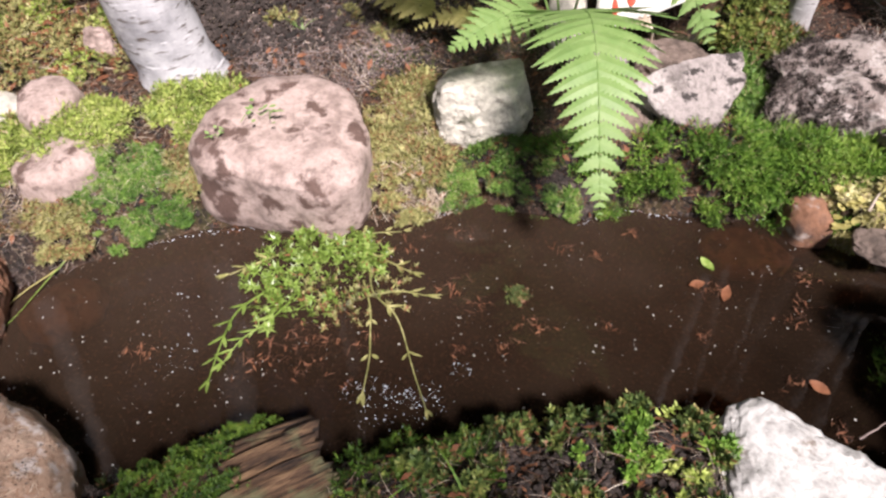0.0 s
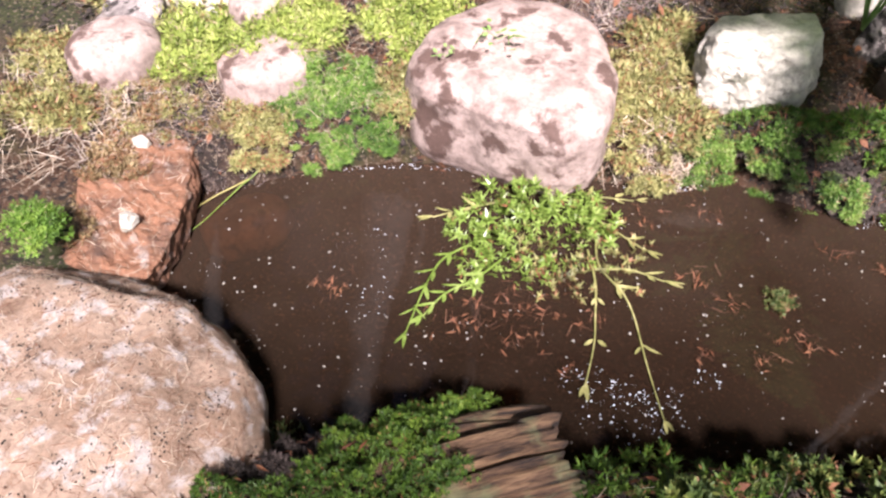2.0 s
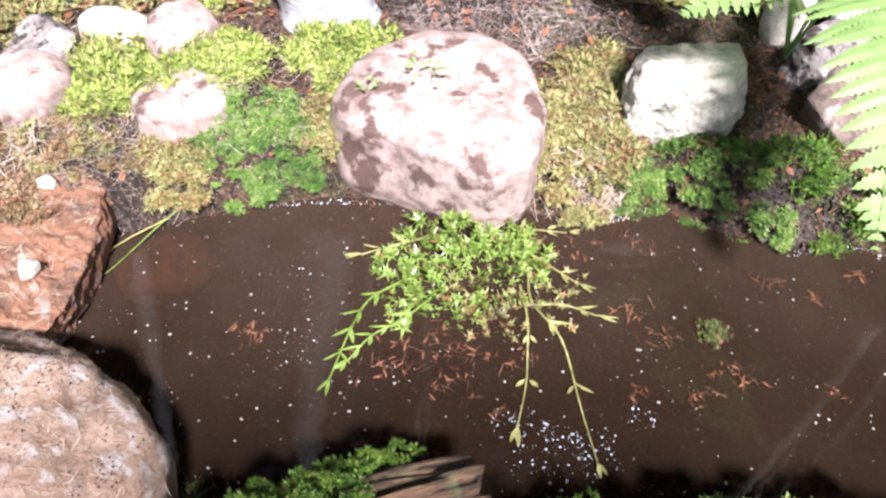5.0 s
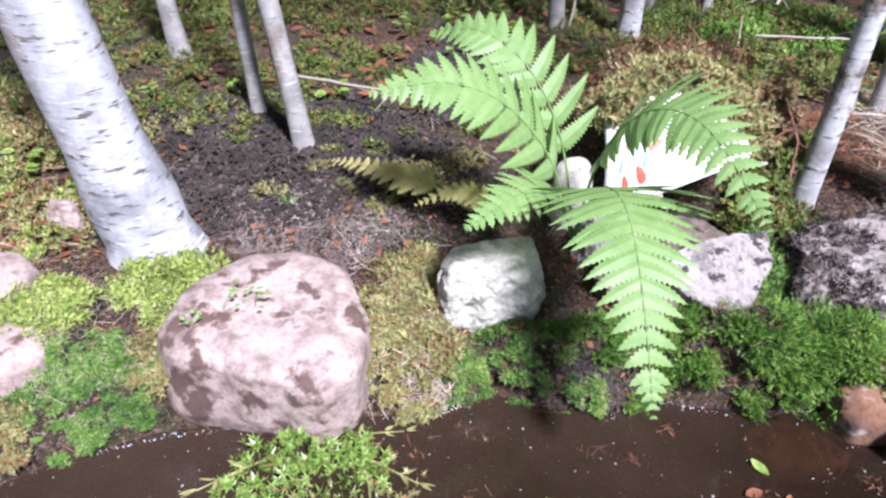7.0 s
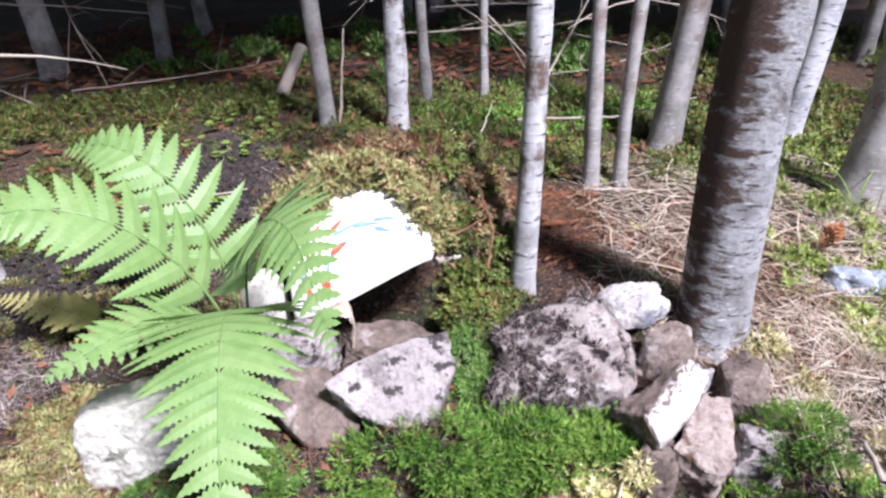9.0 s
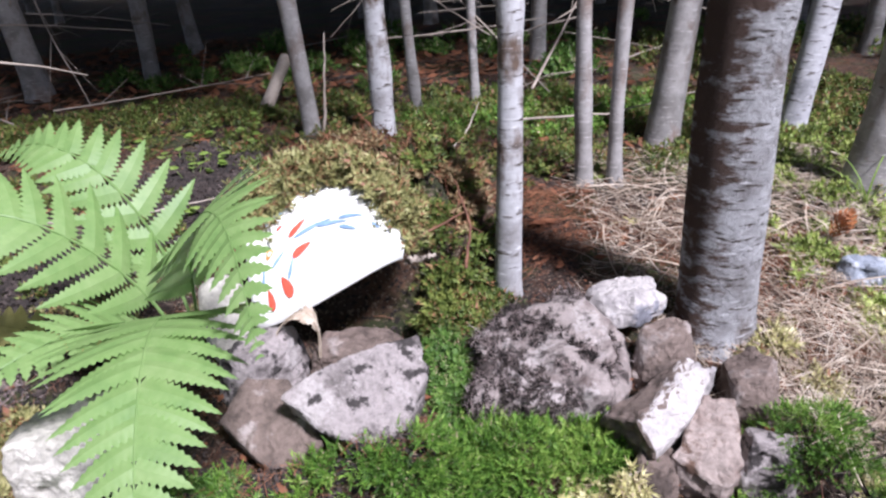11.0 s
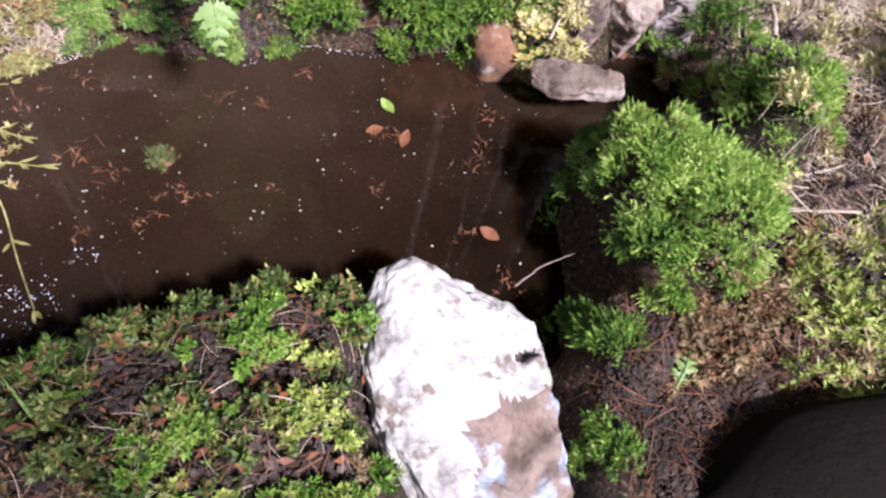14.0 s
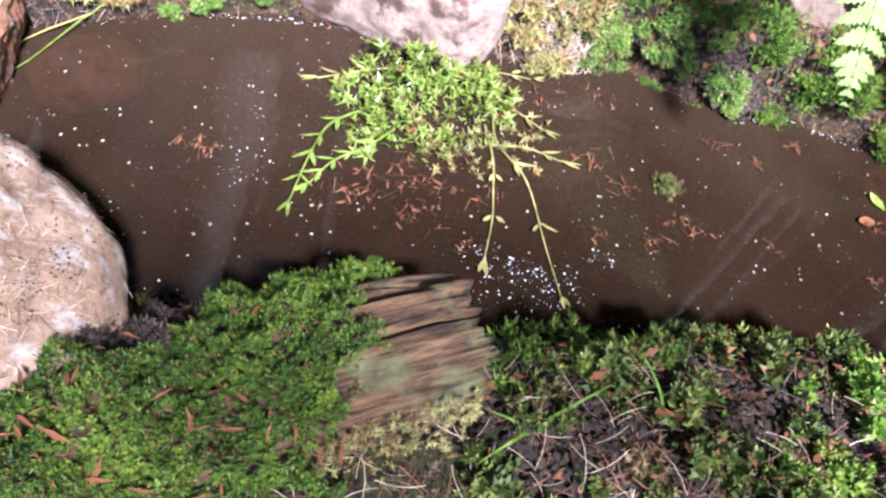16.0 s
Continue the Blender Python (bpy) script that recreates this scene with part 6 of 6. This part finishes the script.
def creeping(label, x, y, z, n, radius, size, material, seed, flat=0.3):
    """A creeping plant: separate small leaves on one thin runner."""
    r = random.Random(seed)
    ob = thing("creeping_plant", label, "plant", (x, y, z))
    pts = np.array([(r.uniform(-1, 1) * radius, r.uniform(-0.7, 0.7) * radius, 0.004) for _ in range(5)])
    part("runner", mesh_from("runner", *tube(pts[np.argsort(pts[:, 0])], [0.0012] * 5, 4), material), ob)
    for k in range(n):
        lf = part("leaf", leaf_mesh("leaf", size * r.uniform(0.7, 1.2), size * 0.62, material, 0.2, k), ob)
        lf.matrix_local = pose(r.uniform(-1, 1) * radius, r.uniform(-0.7, 0.7) * radius, r.uniform(0.004, 0.02), r.uniform(-25, 25), r.uniform(-30, 30), r.uniform(0, 360))
    return ob


creeping("yellow-green creeping plant on the granite boulder", -0.29, 1.23, 0.225, 13, 0.045, 0.015, FERN, 1)
creeping("tiny green sprout on the granite boulder", -0.38, 1.17, 0.21, 5, 0.02, 0.012, FERN, 2)
creeping("tiny green sprout on the earthy boulder", -0.62, 0.33, 0.20, 6, 0.02, 0.014, FERN, 3)
creeping("yellow-green leafy plant over the wet stone", 0.99, 1.20, 0.10, 18, 0.05, 0.026, FERN_YELLOW, 4)
creeping("yellow-green leafy plant hanging by the wet stone", 0.965, 1.165, 0.05, 10, 0.03, 0.024, FERN_YELLOW, 5)
creeping("yellow weed in the straw", 1.34, 2.05, 0.20, 8, 0.04, 0.02, FERN_YELLOW, 6)


def sprout(label, x, y, height, lean, material, seed):
    """An upright shoot with small leaves up its stem."""
    r = random.Random(seed)
    ob = thing("sprout", label, "plant", (x, y, height_at(x, y)), "sprouts on the near bank")
    us = np.linspace(0, 1, 8)
    c = np.stack((lean[0] * us * us * height, lean[1] * us * us * height, height * us), 1)
    part("stem", mesh_from("stem", *tube(c, 0.0016 * (1 - 0.6 * us), 5, seed), material), ob)
    for k in range(16):
        u = 0.2 + 0.8 * k / 15
        at_ = [np.interp(u, us, c[:, i]) for i in range(3)]
        th = 137.5 * k + r.uniform(-20, 20)
        ln = 0.020 * (1.1 - 0.6 * u)
        lf = part("leaf", leaf_mesh("leaf", ln, ln * 0.36, material, 0.3, k), ob)
        lf.matrix_local = pose(at_[0] + 0.5 * ln * math.cos(radians(th)), at_[1] + 0.5 * ln * math.sin(radians(th)), at_[2] + 0.004, 0, -28, th)
    return ob


for k, (x, y, h_, lean) in enumerate(((0.46, 0.66, 0.075, (0.2, 0.3)), (0.585, 0.665, 0.06, (0.1, 0.3)), (0.40, 0.64, 0.05, (-0.4, 0.2)), (0.33, 0.63, 0.045, (-0.5, 0.1)), (0.52, 0.64, 0.045, (0.5, 0.1)))):
    sprout("yellow-green leafy sprout at the edge of the near bank", x, y, h_, lean, FERN_YELLOW if k < 2 else MOSS_BRIGHT, k)


# ---- painted shard over the hollow ----
def shard():
    m, t, p = nodes_of("white_glaze")
    c = object_of(t)
    t.links.new(ramp(t, noise_at(t, c, 18.0, 5.0), [(0.35, (0.66, 0.66, 0.62)), (0.6, (0.84, 0.84, 0.80))]), p.inputs["Base Color"])
    p.inputs["Roughness"].default_value = 0.35
    low = np.array([(0.44, 1.62, 0.245), (0.50, 1.60, 0.265), (0.60, 1.595, 0.315), (0.68, 1.605, 0.35), (0.735, 1.62, 0.362)])
    top = np.array([(0.43, 1.72, 0.42), (0.50, 1.77, 0.455), (0.60, 1.82, 0.475), (0.69, 1.76, 0.455), (0.745, 1.66, 0.385)])
    us, vs_ = np.linspace(0, 1, 25), np.linspace(0, 1, 13)

    def at(u, v, lift=0.0):
        tt = np.linspace(0, 1, 5)
        a_ = np.array([np.polyval(np.polyfit(tt, low[:, k], 3), u) for k in range(3)])
        b_ = np.array([np.polyval(np.polyfit(tt, top[:, k], 4), u) for k in range(3)])
        q = a_ + (b_ - a_) * v
        q[2] += 0.035 * math.sin(math.pi * v) * math.sin(math.pi * (0.15 + 0.7 * u))
        q[1] -= 0.02 * math.sin(math.pi * v)
        return q + np.array([0.1, -0.75, 0.65]) * lift

    ob = thing("painted_shard", "white glazed ceramic shard painted with red flowers", "ceramic", (0, 0, 0))
    grid = np.array([at(u, v) for v in vs_ for u in us])
    back = np.array([at(u, v, -0.010) for v in vs_ for u in us])
    i = np.arange(len(grid)).reshape(13, 25)
    q = np.stack((i[:-1, :-1], i[:-1, 1:], i[1:, 1:], i[1:, :-1]), -1).reshape(-1, 4)
    rim = list(i[0]) + list(i[1:, -1]) + list(i[-1, ::-1][1:]) + list(i[::-1, 0][1:-1])
    n = len(grid)
    side = np.array([(a_, a_ + n, b_ + n, b_) for a_, b_ in zip(rim, rim[1:] + rim[:1])])
    part("body", mesh_from("body", np.concatenate((grid, back)), np.concatenate((q, q[:, ::-1] + n, side)), m), ob)

    def paint(name, rgb):
        mm, tt_, pp = nodes_of(name)
        tt_.links.new(ramp(tt_, noise_at(tt_, object_of(tt_), 60.0), [(0.3, tuple(x * 0.7 for x in rgb)), (0.7, rgb)]), pp.inputs["Base Color"])
        pp.inputs["Roughness"].default_value = 0.4
        return mm

    n_ = 2200
    uu = rng.uniform(0, 1, n_)
    pos = np.array([at(u, 0.99) for u in uu]) + rng.normal(0, 0.020, (n_, 3)) + np.array([0, 0.004, 0.016])
    moss_rim = new("moss_patch", strewn("moss_patch", FEATHER, pos, np.array([0.05, -0.5, 0.6]) + rng.normal(0, 0.4, (n_, 3)), rng.uniform(0.014, 0.028, n_), MOSS_OLIVE))
    tagged(moss_rim, "brownish moss hanging over the shard's upper edge", "moss", kind="stuff")
    red, orange, blue = paint("red_paint", (0.62, 0.10, 0.06)), paint("orange_paint", (0.75, 0.28, 0.08)), paint("blue_paint", (0.22, 0.34, 0.50))

    def blot(name, u, v, a_, b_, turn, material, label, lift=0.003):
        """A painted petal or stroke that lies on the curved glaze."""
        pts = [at(u, v, lift + 0.001)]
        c_, s_ = math.cos(radians(turn)), math.sin(radians(turn))
        for k in range(14):
            th = 6.283 * k / 14
            x_, y_ = a_ * math.cos(th), b_ * math.sin(th) * (1 - 0.5 * math.cos(th))
            pts.append(at(min(1, max(0, u + x_ * c_ - y_ * s_)), min(1, max(0, v + (x_ * s_ + y_ * c_) * 1.5)), lift))
        part(name, mesh_from(name, np.array(pts), np.array([(0, 1 + k, 1 + (k + 1) % 14) for k in range(14)]), material), ob, label)

    blot("petal", 0.17, 0.17, 0.055, 0.020, 100, red, "red painted petal")
    blot("petal", 0.27, 0.20, 0.060, 0.022, 115, red, "red painted petal")
    blot("petal", 0.36, 0.38, 0.050, 0.020, 10, red, "red painted petal")
    blot("petal", 0.34, 0.56, 0.050, 0.018, 30, red, "red painted petal")
    blot("petal", 0.25, 0.66, 0.018, 0.010, 0, red, "red painted petal")
    blot("flower_centre", 0.19, 0.50, 0.026, 0.022, 0, orange, "orange painted ring")
    blot("flower_centre", 0.19, 0.50, 0.011, 0.010, 0, m, "white dot", 0.006)
    for k, (u, v, a_, tn) in enumerate(((0.42, 0.50, 0.10, 2), (0.52, 0.47, 0.08, -8), (0.62, 0.50, 0.07, 4), (0.60, 0.40, 0.05, -20), (0.76, 0.42, 0.03, -30), (0.30, 0.30, 0.05, 70), (0.22, 0.80, 0.06, -5), (0.14, 0.36, 0.06, 80), (0.24, 0.42, 0.05, 30), (0.86, 0.62, 0.02, 40))):
        blot("brush_stroke", u, v, a_, 0.010, tn, blue, "bluish grey painted stroke")
    return ob


shard()


# ---- life and litter on the water ----
def pond_weed():
    ob = thing("pond_weed", "light green leafy water plant rising from the pond", "water plant", (0, 0, 0))
    leaf = (np.array([(0, 0, 0), (0.45, -0.15, 0.10), (0.5, 0, 0.06), (0.45, 0.15, 0.10), (1.0, 0, 0.04)]), np.array([(0, 1, 2), (0, 2, 3), (1, 4, 2), (2, 4, 3)]))
    # whorls of leaves above the water, thick toward the bank, and olive shoots just under it
    whorl = sprig(6, 0.36, 0.30, 2, 8)
    blobs = [spread_in(75, -0.21, 0.98, 0.075, 0.09, 10, 0.6), spread_in(85, -0.12, 1.05, 0.10, 0.055, 10, 0.6), spread_in(30, -0.05, 1.02, 0.05, 0.05), spread_in(22, -0.22, 0.88, 0.045, 0.06), spread_in(14, -0.12, 0.92, 0.07, 0.05)]
    x, y = np.concatenate([b_[0] for b_ in blobs]), np.concatenate([b_[1] for b_ in blobs])
    z = rng.uniform(0.0, 0.045, len(x)) * np.clip(1.2 - ((x + 0.165) / 0.15) ** 2 - ((y - 1.02) / 0.14) ** 2, 0.1, 1)
    up = np.array([0, 0, 1.0]) + rng.normal(0, 0.5, (len(x), 3))
    tagged(part("leaves", strewn("leaves", whorl, np.stack((x, y, z + 0.002), 1), up, 0.011 + 0.013 * rng.uniform(0, 1, len(x)) ** 1.5, POND_GREEN), ob), kind="stuff")
    x, y = spread_in(420, -0.13, 0.98, 0.13, 0.13, 10)
    pos = np.stack((x, y, rng.uniform(0.0, 0.03, len(x)) ** 1.2 + 0.001), 1)
    tagged(part("small_leaves", strewn("small_leaves", leaf, pos, np.array([0, 0, 1.0]) + rng.normal(0, 0.75, (len(x), 3)), rng.uniform(0.006, 0.016, len(x)), POND_GREEN), ob), kind="stuff")
    x, y = spread_in(130, -0.06, 0.96, 0.12, 0.12, 0)
    pos = np.stack((x, y, np.full(len(x), -0.004)), 1)
    tagged(part("drowned_leaves", strewn("drowned_leaves", whorl, pos, np.array([0, 0, 1.0]) + rng.normal(0, 0.3, (len(x), 3)), rng.uniform(0.010, 0.018, len(x)), MOSS_OLIVE), ob, "olive leaves under the surface"), kind="stuff")
    runs = [[(-0.24, 0.92), (-0.28, 0.86), (-0.285, 0.79), (-0.285, 0.70)], [(-0.18, 0.90), (-0.21, 0.83), (-0.25, 0.79), (-0.27, 0.74)],
            [(-0.03, 1.0), (-0.02, 0.93), (0.04, 0.90), (0.07, 0.83), (0.09, 0.77), (0.13, 0.68)], [(-0.04, 0.97), (-0.01, 0.90), (0.0, 0.83), (0.01, 0.78), (0.01, 0.70)],
            [(-0.06, 1.06), (0.0, 1.03), (0.06, 1.00)], [(-0.22, 1.04), (-0.28, 1.0), (-0.33, 0.96)], [(-0.10, 1.08), (-0.05, 1.11), (0.02, 1.12)], [(-0.02, 0.93), (0.04, 0.95), (0.10, 0.94)]]
    for k, run in enumerate(runs):
        p_ = np.array(run)
        us = np.linspace(0, 1, 18)
        tt = np.linspace(0, 1, len(p_))
        c = np.stack((np.interp(us, tt, p_[:, 0]), np.interp(us, tt, p_[:, 1]), 0.004 + 0.012 * np.sin(us * 3.1) * (k < 2)), 1)
        for _ in range(4):
            c[1:-1] = 0.5 * c[1:-1] + 0.25 * (c[:-2] + c[2:])
        sh = part("shoot", mesh_from("shoot", *tube(c, np.linspace(0.0026, 0.0012, 18), 6), POND_GREEN if k < 2 else MOSS_OLIVE), ob)
        for i in ((4, 8, 11, 14, 17) if k < 2 else (6, 12, 17)):
            d = c[min(17, i)] - c[i - 2]
            an = math.degrees(math.atan2(d[1], d[0]))
            for sg in (-1, 1):
                lf = part("leaf", leaf_mesh("leaf", rng.uniform(0.018, 0.042), rng.uniform(0.004, 0.009), POND_GREEN if k < 2 else MOSS_OLIVE, 0.2, i), sh)
                th = an + sg * rng.uniform(20, 55) * (0.3 if i == 17 else 1)
                lf.matrix_local = pose(c[i][0] + 0.015 * math.cos(radians(th)), c[i][1] + 0.015 * math.sin(radians(th)), c[i][2] + 0.003, 0, -8, th)
    return ob


pond_weed()


def needle_raft(x, y, size, seed, label="raft of reddish needles and leaf bits afloat", mats=None):
    """Dead needles and scraps that float together."""
    r = np.random.default_rng(seed)
    ob = thing("needle_raft", label, "debris", (x, y, 0.003), "debris on the water")
    n = int(14 * size / 0.03)
    pos = np.stack((r.normal(0, size * 0.55, n), r.normal(0, size * 0.4, n), r.uniform(0, 0.004, n)), 1)
    up = np.array([0, 0, 1.0]) + r.normal(0, 0.3, (n, 3))
    bit = (np.array([(-0.5, -0.06, 0), (0.1, -0.10, 0.03), (0.5, 0.0, 0.0), (-0.05, 0.09, 0.04)]), np.array([(0, 1, 2, 3)]))
    tagged(part("needles", strewn("needles", NEEDLE, pos, up, r.uniform(0.010, 0.026, n), NEEDLES), ob), kind="stuff")
    tagged(part("leaf_debris", strewn("leaf_debris", bit, pos[: n // 2] * 0.9, up[: n // 2], r.uniform(0.007, 0.020, n // 2), DEADLEAF), ob), kind="stuff")
    return ob


for k, (x, y, sz) in enumerate(((0.14, 0.97, 0.035), (0.20, 0.93, 0.035), (0.37, 1.10, 0.025), (0.31, 0.88, 0.035), (0.26, 0.82, 0.03), (0.17, 0.81, 0.018), (-0.44, 0.75, 0.04), (0.15, 1.13, 0.03),
                                (0.03, 1.08, 0.03), (0.53, 1.16, 0.022), (0.45, 1.08, 0.015), (0.33, 0.89, 0.03), (0.86, 0.98, 0.03), (0.82, 0.94, 0.025), (0.65, 0.89, 0.02), (0.80, 0.80, 0.025), (0.68, 1.01, 0.03),
                                (0.0, 0.83, 0.02), (-0.36, 1.10, 0.03), (0.88, 1.06, 0.03), (0.47, 0.89, 0.02), (-0.02, 0.72, 0.02), (0.86, 0.70, 0.03), (0.72, 0.72, 0.02))):
    needle_raft(x, y, sz, 100 + k)
for k, (x, y) in enumerate(((-0.17, 0.78), (-0.11, 0.75), (-0.21, 0.74), (-0.06, 0.80), (-0.14, 0.83), (-0.09, 0.88))):
    needle_raft(x, y, 0.05, 140 + k, "heap of dead brown needles under the water plant")
boulder("dark tuft of drowned moss in the water", oval(0.286, 0.955, 0.04, 0.035), -0.02, 0.006, 63, REDSTONE, name="moss_lump", detail=3)
tagged(part("moss_tuft", strewn("moss_tuft", FEATHER, rng.normal(0, 0.010, (160, 3)) * np.array([1, 1, 0.4]) + np.array([0, 0, 0.026]), np.array([0, 0, 1.0]) + rng.normal(0, 0.6, (160, 3)), rng.uniform(0.006, 0.010, 160), MOSS_DARK), scene.objects["moss_lump"], "dark green shoots"), kind="stuff")
ok_x, ok_y = rng.uniform(-0.78, 1.0, 1100), rng.uniform(0.5, 1.25, 1100)
ok = pond_distance(ok_x, ok_y) < -0.02
pos = np.stack((ok_x[ok], ok_y[ok], np.full(ok.sum(), 0.002)), 1)
up = np.array([0, 0, 1.0]) + rng.normal(0, 0.1, (len(pos), 3))
fleck = (np.array([(-0.5, -0.3, 0), (0.4, -0.35, 0.02), (0.5, 0.2, 0.0), (-0.3, 0.35, 0.02)]), np.array([(0, 1, 2, 3)]))
tagged(new("pollen_flecks", strewn("pollen_flecks", fleck, pos, up, 0.0012 + 0.0045 * rng.uniform(0, 1, len(pos)) ** 4, FLECK)), "pale flecks of pollen and dust afloat", "debris", kind="stuff")
twig("thin green grass stalk trailing on the water", [(-0.67, 0.985, 0.035), (-0.70, 0.93, 0.02), (-0.735, 0.82, 0.004), (-0.765, 0.715, 0.002)], 0.0017, "grass_stalk", POND_GREEN)
twig("thin dry grass stalk trailing on the water", [(-0.70, 0.93, 0.02), (-0.76, 0.86, 0.006), (-0.775, 0.79, 0.003), (-0.77, 0.72, 0.001)], 0.0014, "grass_stalk", FERN_YELLOW)


# ---- water glints, set as bright dots ----
def bubbles(label, x, y):
    """Tiny shining half-round dots, set together in place of sky glints."""
    m, t, p = glint_skin
    vs = [(math.cos(k * 1.0472) * r_, math.sin(k * 1.0472) * r_, z_) for r_, z_ in ((1.0, 0.0), (0.75, 0.62)) for k in range(6)] + [(0, 0, 0.95)]
    fs = [(k, (k + 1) % 6, 6 + (k + 1) % 6, 6 + k) for k in range(6)] + [(6 + k, 6 + (k + 1) % 6, 12, 12) for k in range(6)]
    tris = [(a_, b_, c_) for a_, b_, c_, _ in fs] + [(a_, c_, d_) for a_, _, c_, d_ in fs[:6]]
    pos = np.stack((x, y, np.zeros(len(x))), 1)
    me = strewn("bubble_cluster", (np.array(vs), np.array(tris)), pos, np.array([0, 0, 1.0]) + np.zeros((len(x), 3)), 0.0004 + 0.0013 * rng.uniform(0, 1, len(x)) ** 3, m)
    return tagged(new("bubble_cluster", me), label, "bubbles", kind="stuff")


glint_skin = nodes_of("glint_film")
glint_skin[2].inputs["Base Color"].default_value = (0.72, 0.78, 0.86, 1)
glint_skin[2].inputs["Roughness"].default_value = 0.08
for cx, cy, rx, ry, n in ((0.10, 0.69, 0.08, 0.05, 160), (0.0, 0.71, 0.05, 0.03, 60), (-0.42, 0.86, 0.06, 0.09, 28), (-0.36, 0.74, 0.05, 0.03, 30), (0.18, 0.77, 0.03, 0.02, 25)):
    bubbles("cluster of tiny bright dots in place of glints on brown water", *spread_in(n, cx, cy, rx, ry, 20.0, 0.9))
# bluish dots drawn where the waterline glints
bx, by = rng.uniform(-0.75, 0.85, 9000), rng.uniform(1.0, 1.27, 9000)
near = np.abs(pond_distance(bx, by) + 0.007) < 0.006
near &= np.sin(bx * 23) * np.sin(bx * 9.7 + 1) > -0.1
bubbles("thin line of bluish glint dots along the mossy waterline", bx[near], by[near])
